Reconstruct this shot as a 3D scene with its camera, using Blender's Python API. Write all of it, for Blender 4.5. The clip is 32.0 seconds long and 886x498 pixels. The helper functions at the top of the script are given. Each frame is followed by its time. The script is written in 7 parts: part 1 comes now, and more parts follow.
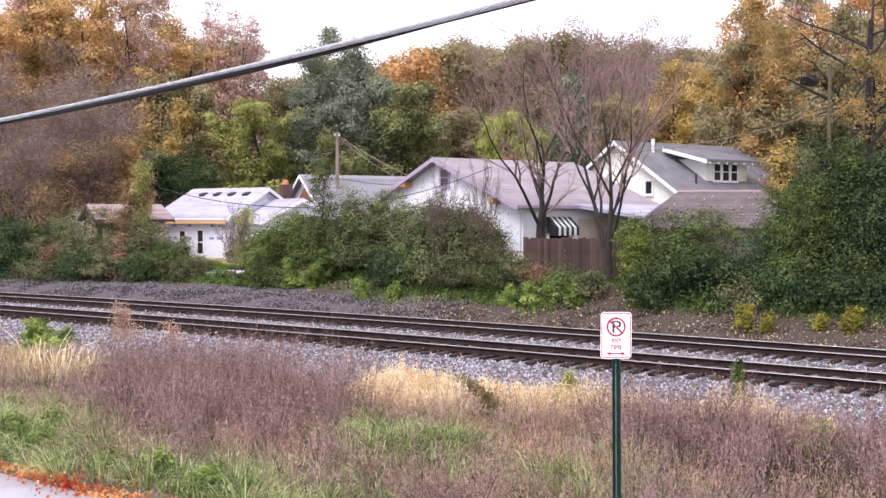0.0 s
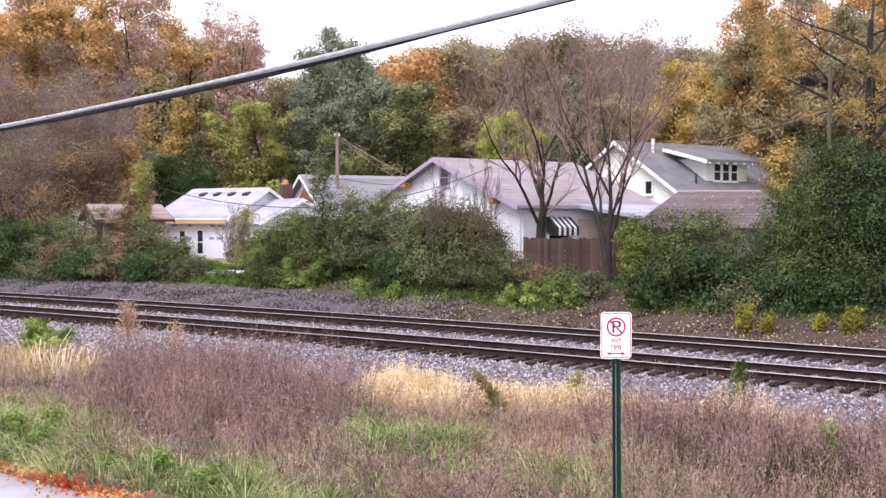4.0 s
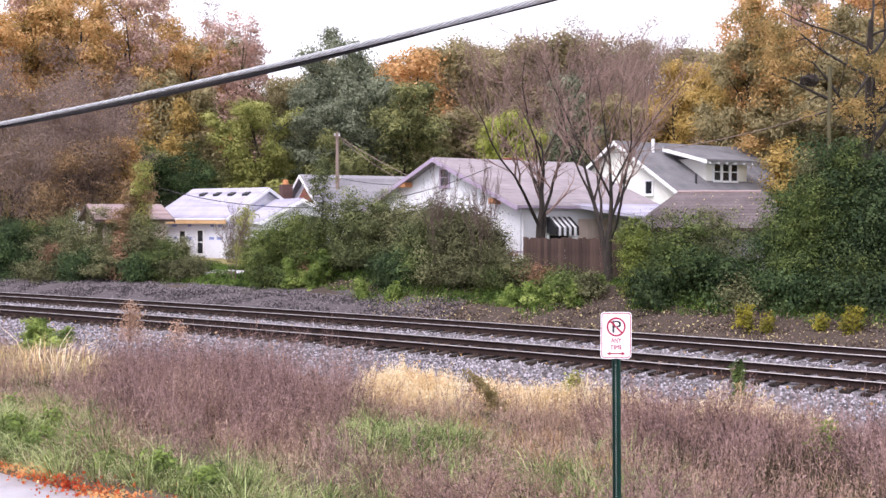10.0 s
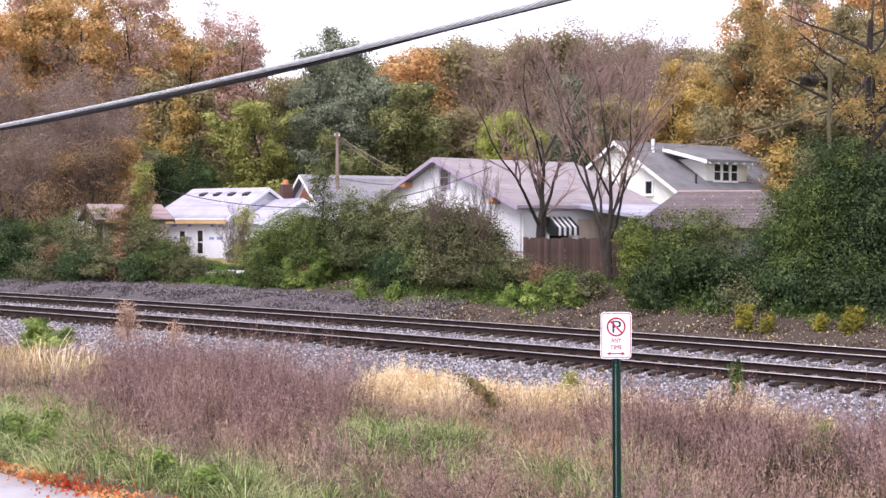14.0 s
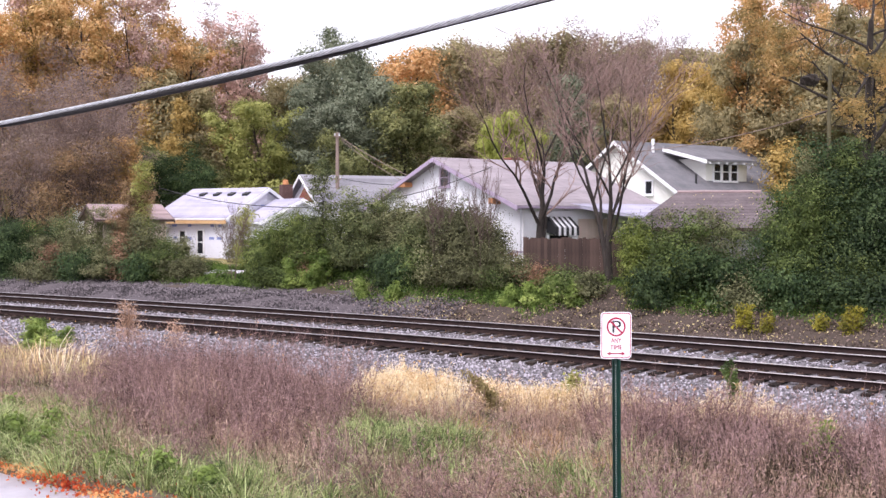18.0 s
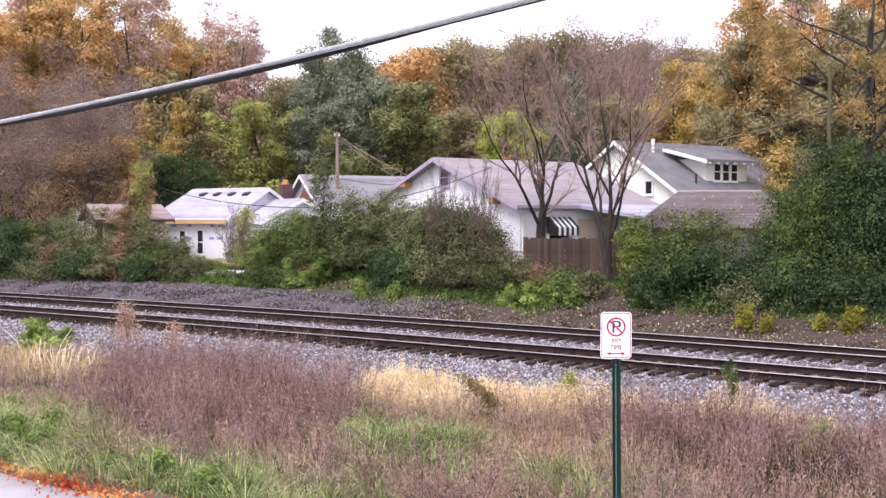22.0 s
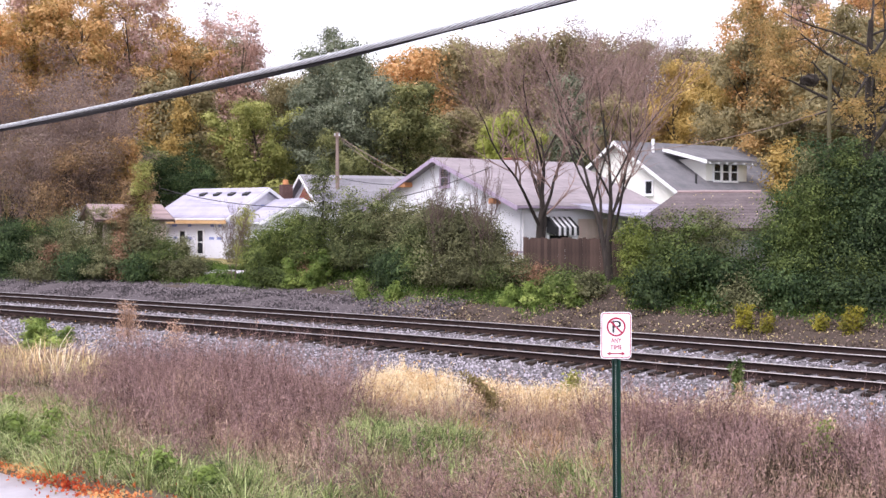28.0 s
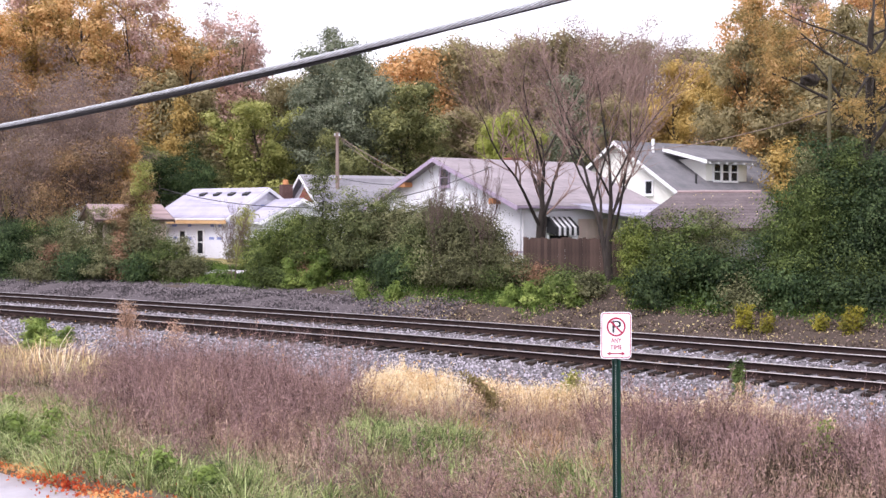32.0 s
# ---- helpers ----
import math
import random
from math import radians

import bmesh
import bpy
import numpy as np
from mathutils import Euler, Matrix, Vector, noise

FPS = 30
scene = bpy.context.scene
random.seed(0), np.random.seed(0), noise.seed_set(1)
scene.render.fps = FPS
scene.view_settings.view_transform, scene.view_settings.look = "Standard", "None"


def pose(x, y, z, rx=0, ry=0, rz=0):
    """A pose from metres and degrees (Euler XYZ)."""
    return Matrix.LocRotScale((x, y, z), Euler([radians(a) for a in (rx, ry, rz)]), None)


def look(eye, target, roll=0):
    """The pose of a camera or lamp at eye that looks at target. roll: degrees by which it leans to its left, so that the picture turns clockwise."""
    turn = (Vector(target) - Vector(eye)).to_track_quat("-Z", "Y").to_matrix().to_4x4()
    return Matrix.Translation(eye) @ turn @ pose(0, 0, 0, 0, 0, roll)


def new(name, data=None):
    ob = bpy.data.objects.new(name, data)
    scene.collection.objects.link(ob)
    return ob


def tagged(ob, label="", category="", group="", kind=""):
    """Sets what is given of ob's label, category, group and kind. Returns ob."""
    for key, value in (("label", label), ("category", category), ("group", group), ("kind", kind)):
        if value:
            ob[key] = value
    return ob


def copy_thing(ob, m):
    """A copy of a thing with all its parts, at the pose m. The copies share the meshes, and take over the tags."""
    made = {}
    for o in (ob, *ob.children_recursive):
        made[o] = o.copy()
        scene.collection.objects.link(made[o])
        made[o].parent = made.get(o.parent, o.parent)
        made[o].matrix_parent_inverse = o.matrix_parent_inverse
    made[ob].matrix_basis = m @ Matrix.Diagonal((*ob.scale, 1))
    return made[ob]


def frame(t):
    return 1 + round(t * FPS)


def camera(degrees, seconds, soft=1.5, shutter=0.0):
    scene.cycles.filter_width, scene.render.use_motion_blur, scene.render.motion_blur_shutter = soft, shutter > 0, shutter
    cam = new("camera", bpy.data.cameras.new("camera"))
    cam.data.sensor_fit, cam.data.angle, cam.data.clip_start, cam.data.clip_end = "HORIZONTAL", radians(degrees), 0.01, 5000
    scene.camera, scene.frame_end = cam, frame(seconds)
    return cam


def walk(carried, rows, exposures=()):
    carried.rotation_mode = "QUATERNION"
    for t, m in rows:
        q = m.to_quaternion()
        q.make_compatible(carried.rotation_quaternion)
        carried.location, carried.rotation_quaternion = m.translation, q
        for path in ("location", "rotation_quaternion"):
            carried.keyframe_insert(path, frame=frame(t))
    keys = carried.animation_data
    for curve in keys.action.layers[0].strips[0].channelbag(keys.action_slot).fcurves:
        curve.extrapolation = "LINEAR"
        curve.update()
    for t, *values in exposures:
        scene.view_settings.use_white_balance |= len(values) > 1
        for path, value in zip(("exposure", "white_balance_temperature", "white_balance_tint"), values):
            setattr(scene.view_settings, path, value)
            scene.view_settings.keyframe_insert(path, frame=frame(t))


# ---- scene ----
cam = camera(44.85, 32.0, soft=1.5)
walk(cam, [(0.0, pose(0, 0, 3.5, 88.221, 0, 0)), (32.0, pose(0, 0, 3.5, 88.221, 0, 0))], exposures=[(0.0, 0.42, 6230, 20.5), (32.0, 0.42, 6230, 20.5)])

# ---- light: bright overcast sky ----
SUN_EL, SUN_AZ = radians(51), radians(218)
world = bpy.data.worlds.new("overcast_sky")
scene.world = world
world.use_nodes = True
wt = world.node_tree
wt.nodes.clear()
w_out = wt.nodes.new("ShaderNodeOutputWorld")
w_bg = wt.nodes.new("ShaderNodeBackground")
w_mix = wt.nodes.new("ShaderNodeMix")
w_mix.data_type = "RGBA"
w_sky = wt.nodes.new("ShaderNodeTexSky")
w_sky.sky_type, w_sky.sun_disc = "NISHITA", False
w_sky.sun_elevation, w_sky.sun_rotation = SUN_EL, SUN_AZ
w_mix.inputs["Factor"].default_value = 0.9
w_mix.inputs["B"].default_value = (9.6, 9.5, 9.8, 1)
wt.links.new(w_sky.outputs["Color"], w_mix.inputs["A"])
wt.links.new(w_mix.outputs["Result"], w_bg.inputs["Color"])
w_bg.inputs["Strength"].default_value = 0.13
wt.links.new(w_bg.outputs["Background"], w_out.inputs["Surface"])
sun = new("sun", bpy.data.lights.new("sun", "SUN"))
sun.data.energy, sun.data.angle, sun.data.color = 2.5, radians(30), (1.0, 0.97, 0.92)
sun.matrix_world = look((-38, -34, 84), (0, 20, 0))


# ---- materials ----
def mat(name, a, b, scale=4.0, rough=0.8, metal=0.0, bump=0.0, bump_scale=None, island=0.0, obrand=0.0, fine=0.35, trans=0.0, stretch=(1, 1, 1), c=None, spec=0.5, ramp_at=(0.3, 0.7), detail=5):
    """Two colours mixed by noise at two scales; island and obrand vary the brightness by loose part and by object."""
    m = bpy.data.materials.new(name)
    m.use_nodes = True
    nt = m.node_tree
    N, L = nt.nodes, nt.links
    bs = N["Principled BSDF"]
    bs.inputs["Roughness"].default_value, bs.inputs["Metallic"].default_value = rough, metal
    bs.inputs["Specular IOR Level"].default_value = spec
    tc = N.new("ShaderNodeTexCoord")
    mp = N.new("ShaderNodeMapping")
    mp.inputs["Scale"].default_value = stretch
    L.new(tc.outputs["Object"], mp.inputs["Vector"])
    n1, n2 = N.new("ShaderNodeTexNoise"), N.new("ShaderNodeTexNoise")
    n1.inputs["Scale"].default_value, n2.inputs["Scale"].default_value = scale, scale * 9
    n1.inputs["Detail"].default_value, n2.inputs["Detail"].default_value = detail, 3
    for n in (n1, n2):
        L.new(mp.outputs["Vector"], n.inputs["Vector"])
    add = N.new("ShaderNodeMix")
    add.inputs["Factor"].default_value = fine
    L.new(n1.outputs["Fac"], add.inputs["A"])
    L.new(n2.outputs["Fac"], add.inputs["B"])
    fac = add.outputs["Result"]
    if island or obrand:
        mx = N.new("ShaderNodeMath")
        mx.operation = "MULTIPLY_ADD"
        src = N.new("ShaderNodeNewGeometry").outputs["Random Per Island"] if island else N.new("ShaderNodeObjectInfo").outputs["Random"]
        L.new(src, mx.inputs[0])
        amt = island or obrand
        mx.inputs[1].default_value = amt
        off = N.new("ShaderNodeMath")
        off.operation = "ADD"
        off.inputs[1].default_value = -amt / 2
        L.new(fac, off.inputs[0])
        L.new(off.outputs[0], mx.inputs[2])
        fac = mx.outputs[0]
    ramp = N.new("ShaderNodeValToRGB")
    ramp.color_ramp.elements[0].position, ramp.color_ramp.elements[1].position = ramp_at
    ramp.color_ramp.elements[0].color, ramp.color_ramp.elements[1].color = (*a, 1), (*b, 1)
    if c:
        e = ramp.color_ramp.elements.new(0.5)
        e.color = (*c, 1)
    L.new(fac, ramp.inputs["Fac"])
    col = ramp.outputs["Color"]
    if island and obrand:
        hs = N.new("ShaderNodeHueSaturation")
        oi = N.new("ShaderNodeObjectInfo")
        ma = N.new("ShaderNodeMath")
        ma.operation = "MULTIPLY_ADD"
        ma.inputs[1].default_value, ma.inputs[2].default_value = obrand, 1 - obrand / 2
        L.new(oi.outputs["Random"], ma.inputs[0])
        L.new(ma.outputs[0], hs.inputs["Value"])
        L.new(col, hs.inputs["Color"])
        col = hs.outputs["Color"]
    L.new(col, bs.inputs["Base Color"])
    if bump:
        bp = N.new("ShaderNodeBump")
        bp.inputs["Strength"].default_value, bp.inputs["Distance"].default_value = bump, 0.02
        L.new(n2.outputs["Fac"], bp.inputs["Height"])
        L.new(bp.outputs["Normal"], bs.inputs["Normal"])
    if trans:
        tr = N.new("ShaderNodeBsdfTranslucent")
        L.new(col, tr.inputs["Color"])
        ms = N.new("ShaderNodeMixShader")
        ms.inputs["Fac"].default_value = trans
        L.new(bs.outputs[0], ms.inputs[1])
        L.new(tr.outputs[0], ms.inputs[2])
        L.new(ms.outputs[0], N["Material Output"].inputs["Surface"])
    return m


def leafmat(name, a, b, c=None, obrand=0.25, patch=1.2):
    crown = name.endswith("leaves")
    # Crown leaves: random tone whose patches also paint lit clumps against dark gaps.
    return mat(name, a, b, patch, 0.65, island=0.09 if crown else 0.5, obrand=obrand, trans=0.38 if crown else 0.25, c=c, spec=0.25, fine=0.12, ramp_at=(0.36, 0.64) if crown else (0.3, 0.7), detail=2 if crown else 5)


M_SOIL = mat("field_soil", (0.06, 0.045, 0.03), (0.16, 0.12, 0.08), 1.2, 0.95, bump=0.6)
M_LAWN = mat("rough_grass", (0.05, 0.08, 0.02), (0.12, 0.14, 0.05), 0.9, 0.95, bump=0.6)
M_DIRT = mat("leaf_strewn_dirt", (0.026, 0.019, 0.016), (0.095, 0.066, 0.05), 1.5, 0.95, bump=0.8, fine=0.6)
M_CINDER = mat("dark_cinder_gravel", (0.032, 0.027, 0.03), (0.145, 0.12, 0.13), 5, 0.95, bump=1.0, fine=0.75)
M_ROAD = mat("pale_asphalt", (0.47, 0.448, 0.493), (0.616, 0.594, 0.638), 1.0, 0.9, bump=0.3)
M_BALLAST = mat("ballast_bed", (0.05, 0.045, 0.048), (0.24, 0.22, 0.235), 6, 0.95, bump=1.0, fine=0.8)
M_STONE = mat("ballast_stone", (0.06, 0.054, 0.06), (0.46, 0.425, 0.475), 6, 0.9, island=0.95, c=(0.165, 0.152, 0.17))
M_CINDERSTONE = mat("cinder_stone", (0.035, 0.03, 0.033), (0.2, 0.17, 0.182), 6, 0.9, island=0.8, c=(0.095, 0.08, 0.087))
M_RAIL = mat("rusty_rail_side", (0.014, 0.009, 0.009), (0.042, 0.027, 0.025), 3, 0.9, bump=0.3, spec=0.1)
M_RAILTOP = mat("worn_rail_head", (0.3, 0.28, 0.28), (0.5, 0.47, 0.47), 5, 0.42, metal=0.9)
M_TIE = mat("creosoted_tie", (0.018, 0.014, 0.012), (0.075, 0.055, 0.045), 5, 0.95, bump=0.8, obrand=0.6, stretch=(1, 5, 5), spec=0.15)
M_PLATE = mat("rusty_plate", (0.035, 0.02, 0.015), (0.09, 0.05, 0.035), 20, 0.85)
M_WHITE = mat("white_siding_paint", (0.74, 0.74, 0.78), (0.86, 0.86, 0.9), 0.8, 0.6)
M_CREAM = mat("cream_siding_paint", (0.76, 0.75, 0.7), (0.87, 0.86, 0.81), 0.8, 0.6)
M_WRAP = mat("white_house_wrap", (0.74, 0.74, 0.82), (0.88, 0.88, 0.95), 0.8, 0.5)
M_BLUEPRINT = mat("blue_print", (0.2, 0.25, 0.55), (0.32, 0.37, 0.68), 3, 0.6)
M_LILAC = mat("lilac_grey_paint", (0.34, 0.27, 0.37), (0.45, 0.37, 0.48), 2, 0.6)
M_TRIMW = mat("white_trim_paint", (0.78, 0.78, 0.8), (0.88, 0.88, 0.9), 2, 0.5)
M_RAWWOOD = mat("raw_lumber", (0.5, 0.3, 0.14), (0.66, 0.44, 0.24), 4, 0.8)
M_ROOFP = mat("grey_lilac_shingles", (0.21, 0.18, 0.195), (0.335, 0.29, 0.31), 1.2, 0.9, bump=0.5, obrand=0.12)
M_ROOFD = mat("dark_grey_shingles", (0.11, 0.11, 0.12), (0.2, 0.19, 0.205), 1.2, 0.9, bump=0.5, obrand=0.12)
M_ROOFL = mat("pale_new_shingles", (0.31, 0.295, 0.38), (0.43, 0.415, 0.51), 1.2, 0.9, bump=0.4, obrand=0.4)
M_MOSSPOLE = mat("mossy_weathered_pole", (0.06, 0.055, 0.03), (0.14, 0.12, 0.065), 4, 0.95, stretch=(4, 4, 0.3))
M_BRICKD = mat("sooty_brick", (0.06, 0.03, 0.028), (0.14, 0.075, 0.065), 6, 0.9, bump=0.5)
M_ROOFB = mat("mossy_brown_shingles", (0.085, 0.066, 0.07), (0.18, 0.146, 0.152), 1.0, 0.95, bump=0.6, obrand=0.12)
M_ROOFG = mat("grey_shingles", (0.17, 0.165, 0.185), (0.26, 0.25, 0.275), 1.2, 0.9, bump=0.5, obrand=0.5)
M_ROOFR = mat("reddish_shingles", (0.25, 0.18, 0.18), (0.36, 0.27, 0.27), 1.2, 0.9, bump=0.5, obrand=0.5)
M_BRICK = mat("red_brick", (0.22, 0.07, 0.05), (0.36, 0.14, 0.1), 6, 0.9, bump=0.5)
M_POT = mat("clay_pot", (0.5, 0.2, 0.08), (0.62, 0.3, 0.14), 6, 0.8)
M_GLASS = mat("dark_window_glass", (0.012, 0.014, 0.018), (0.03, 0.032, 0.04), 2, 0.08)
M_GARAGE = mat("pink_beige_door", (0.62, 0.5, 0.44), (0.73, 0.61, 0.54), 2, 0.7)
M_AWNB = mat("black_awning", (0.012, 0.012, 0.014), (0.03, 0.03, 0.034), 4, 0.6)
M_FENCE = mat("weathered_brown_board", (0.036, 0.021, 0.017), (0.105, 0.066, 0.054), 2.5, 0.9, bump=0.5, obrand=0.35, stretch=(4, 4, 0.5))
M_GREYP = mat("weathered_grey_paint", (0.16, 0.155, 0.16), (0.27, 0.26, 0.265), 1.5, 0.8)
M_POLE = mat("weathered_pole_wood", (0.17, 0.125, 0.105), (0.3, 0.23, 0.195), 4, 0.9, stretch=(4, 4, 0.3))
M_WIRE = mat("black_wire", (0.02, 0.02, 0.022), (0.05, 0.05, 0.052), 4, 0.6)
M_GALV = mat("galvanised_metal", (0.5, 0.5, 0.52), (0.68, 0.68, 0.7), 8, 0.45, metal=0.7)
M_STRAND = mat("weathered_silver_strand", (0.45, 0.47, 0.51), (0.72, 0.74, 0.79), 30, 0.4)
M_STRANDD = mat("dull_grey_strand", (0.16, 0.17, 0.185), (0.32, 0.33, 0.35), 30, 0.5)
M_CORE = mat("black_cable_jacket", (0.012, 0.011, 0.012), (0.026, 0.024, 0.026), 20, 0.75, spec=0.2)
M_POST = mat("green_enamel_steel", (0.004, 0.024, 0.018), (0.009, 0.045, 0.034), 12, 0.45, metal=0.1)
M_HOLE = mat("pale_hole_edge", (0.35, 0.4, 0.38), (0.5, 0.54, 0.52), 9, 0.6)
M_SIGNW = mat("white_reflective_sheet", (0.83, 0.82, 0.86), (0.88, 0.87, 0.91), 3, 0.4)
M_SIGNR = mat("red_sign_paint", (0.32, 0.008, 0.045), (0.4, 0.014, 0.06), 5, 0.45)
M_SIGNK = mat("black_sign_paint", (0.012, 0.012, 0.014), (0.025, 0.025, 0.03), 5, 0.5)
M_BARK = mat("grey_brown_bark", (0.025, 0.018, 0.016), (0.085, 0.062, 0.054), 3, 0.95, bump=0.7, stretch=(3, 3, 0.6))
M_BARKR = mat("reddish_twig_bark", (0.085, 0.055, 0.046), (0.2, 0.14, 0.122), 3, 0.95, stretch=(3, 3, 0.6))
M_BARKD = mat("dark_bark", (0.018, 0.014, 0.012), (0.06, 0.047, 0.04), 3, 0.95, bump=0.7, stretch=(3, 3, 0.6))
M_CARW = mat("white_car_paint", (0.75, 0.75, 0.78), (0.82, 0.82, 0.85), 2, 0.25)
M_CARD = mat("dark_car_paint", (0.03, 0.03, 0.035), (0.05, 0.05, 0.055), 2, 0.25)
M_CARS = mat("silver_car_paint", (0.4, 0.41, 0.44), (0.5, 0.51, 0.54), 2, 0.3, metal=0.3)
M_TYRE = mat("black_tyre_rubber", (0.012, 0.012, 0.012), (0.025, 0.025, 0.025), 9, 0.9)

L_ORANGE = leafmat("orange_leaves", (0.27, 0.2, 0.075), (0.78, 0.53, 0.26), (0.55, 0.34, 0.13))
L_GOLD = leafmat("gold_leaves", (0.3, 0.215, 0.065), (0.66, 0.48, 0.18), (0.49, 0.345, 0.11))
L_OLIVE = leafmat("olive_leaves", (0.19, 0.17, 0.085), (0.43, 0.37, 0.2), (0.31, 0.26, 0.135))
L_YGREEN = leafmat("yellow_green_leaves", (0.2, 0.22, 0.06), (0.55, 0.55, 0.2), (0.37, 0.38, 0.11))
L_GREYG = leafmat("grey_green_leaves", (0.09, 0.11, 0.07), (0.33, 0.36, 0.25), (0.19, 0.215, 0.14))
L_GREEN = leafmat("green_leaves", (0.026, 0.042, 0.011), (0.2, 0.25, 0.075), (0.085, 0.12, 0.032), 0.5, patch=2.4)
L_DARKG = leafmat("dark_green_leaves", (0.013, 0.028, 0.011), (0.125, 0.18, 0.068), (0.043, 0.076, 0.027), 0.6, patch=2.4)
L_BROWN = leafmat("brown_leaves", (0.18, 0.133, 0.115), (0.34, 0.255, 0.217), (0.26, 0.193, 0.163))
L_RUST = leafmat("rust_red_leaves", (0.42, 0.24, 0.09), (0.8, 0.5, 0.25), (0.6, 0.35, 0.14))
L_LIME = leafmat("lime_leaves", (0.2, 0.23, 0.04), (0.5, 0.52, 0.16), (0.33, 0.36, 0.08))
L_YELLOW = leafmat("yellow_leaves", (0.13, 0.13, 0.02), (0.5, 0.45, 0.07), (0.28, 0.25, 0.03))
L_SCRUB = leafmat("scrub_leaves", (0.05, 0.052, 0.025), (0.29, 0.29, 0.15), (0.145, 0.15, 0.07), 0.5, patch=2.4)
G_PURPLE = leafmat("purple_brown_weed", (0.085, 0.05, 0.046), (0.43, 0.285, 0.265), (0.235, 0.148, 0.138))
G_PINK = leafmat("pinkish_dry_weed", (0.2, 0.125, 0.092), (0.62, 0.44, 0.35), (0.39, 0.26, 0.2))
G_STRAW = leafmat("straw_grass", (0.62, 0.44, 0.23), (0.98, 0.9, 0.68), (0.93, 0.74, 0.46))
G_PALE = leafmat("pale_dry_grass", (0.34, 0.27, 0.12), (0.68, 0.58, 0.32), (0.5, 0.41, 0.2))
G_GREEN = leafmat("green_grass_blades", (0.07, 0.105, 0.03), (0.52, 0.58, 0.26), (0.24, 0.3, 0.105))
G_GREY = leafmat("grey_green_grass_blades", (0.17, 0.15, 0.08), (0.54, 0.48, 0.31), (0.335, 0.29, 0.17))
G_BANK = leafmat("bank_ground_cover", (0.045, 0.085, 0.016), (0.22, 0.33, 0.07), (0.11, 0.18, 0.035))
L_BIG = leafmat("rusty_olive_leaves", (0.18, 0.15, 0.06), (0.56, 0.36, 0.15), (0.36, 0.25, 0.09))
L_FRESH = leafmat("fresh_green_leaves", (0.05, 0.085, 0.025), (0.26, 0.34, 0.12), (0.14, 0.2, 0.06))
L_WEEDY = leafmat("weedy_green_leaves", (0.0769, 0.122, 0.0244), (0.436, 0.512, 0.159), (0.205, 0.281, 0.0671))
# Dark brown that puts the shade of the weed gaps into blade colour.
G_GAPSHADE = leafmat("dark_brown_gap_shade", (0.025, 0.018, 0.012), (0.16, 0.12, 0.075), (0.07, 0.055, 0.035))
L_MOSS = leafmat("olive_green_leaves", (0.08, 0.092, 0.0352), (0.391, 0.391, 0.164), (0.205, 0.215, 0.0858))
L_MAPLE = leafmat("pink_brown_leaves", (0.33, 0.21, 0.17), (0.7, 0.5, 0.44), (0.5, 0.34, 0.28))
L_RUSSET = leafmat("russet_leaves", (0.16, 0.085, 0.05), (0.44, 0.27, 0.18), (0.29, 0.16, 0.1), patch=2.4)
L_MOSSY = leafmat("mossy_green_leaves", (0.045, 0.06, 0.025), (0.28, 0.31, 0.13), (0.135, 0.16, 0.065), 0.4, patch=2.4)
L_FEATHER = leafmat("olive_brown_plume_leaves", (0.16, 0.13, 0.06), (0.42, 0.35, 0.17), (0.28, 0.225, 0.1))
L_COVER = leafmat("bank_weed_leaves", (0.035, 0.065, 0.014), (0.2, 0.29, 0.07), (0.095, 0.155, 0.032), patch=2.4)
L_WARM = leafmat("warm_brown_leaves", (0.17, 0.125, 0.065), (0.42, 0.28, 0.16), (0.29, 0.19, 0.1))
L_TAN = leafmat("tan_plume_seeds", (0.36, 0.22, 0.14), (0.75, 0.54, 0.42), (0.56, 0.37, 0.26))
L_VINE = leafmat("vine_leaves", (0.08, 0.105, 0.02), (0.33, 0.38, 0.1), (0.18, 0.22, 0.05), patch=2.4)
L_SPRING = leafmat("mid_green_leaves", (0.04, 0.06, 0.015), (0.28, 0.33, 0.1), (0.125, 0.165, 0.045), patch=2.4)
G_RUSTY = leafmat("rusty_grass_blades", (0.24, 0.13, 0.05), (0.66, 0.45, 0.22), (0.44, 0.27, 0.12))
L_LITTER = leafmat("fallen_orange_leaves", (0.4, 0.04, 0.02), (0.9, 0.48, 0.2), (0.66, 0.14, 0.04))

# ---- building helpers ----
TH, K, D0 = -0.6075, -0.0023, 30.26  # heading, bend and distance of the railway
CT, ST = math.cos(TH), math.sin(TH)


def along(s, n):
    """Plan place at s metres along the near rail and n metres beyond it."""
    m = n + 0.5 * K * s * s
    return s * CT - m * ST, D0 + s * ST + m * CT


def rail_coords(x, y):
    s, n = x * CT + (y - D0) * ST, -x * ST + (y - D0) * CT
    return s, n - 0.5 * K * s * s


PROFILE_N = (-400, -60, -26, -23.4, -22.8, -16.35, -16, -9, -6, -4.8, 8.2, 9.4, 12.5, 15, 25, 45, 70, 110, 160, 400, 3000)
PROFILE_Z = (3, 2.6, 1.9, 0.5, 0, 0, 0.03, -0.2, -0.52, -0.74, -0.72, -0.3, 0.75, 1.0, 1.1, 1.2, 3, 9, 14, 20, 20)


def ground_z(x, y):
    return float(np.interp(rail_coords(x, y)[1], PROFILE_N, PROFILE_Z))


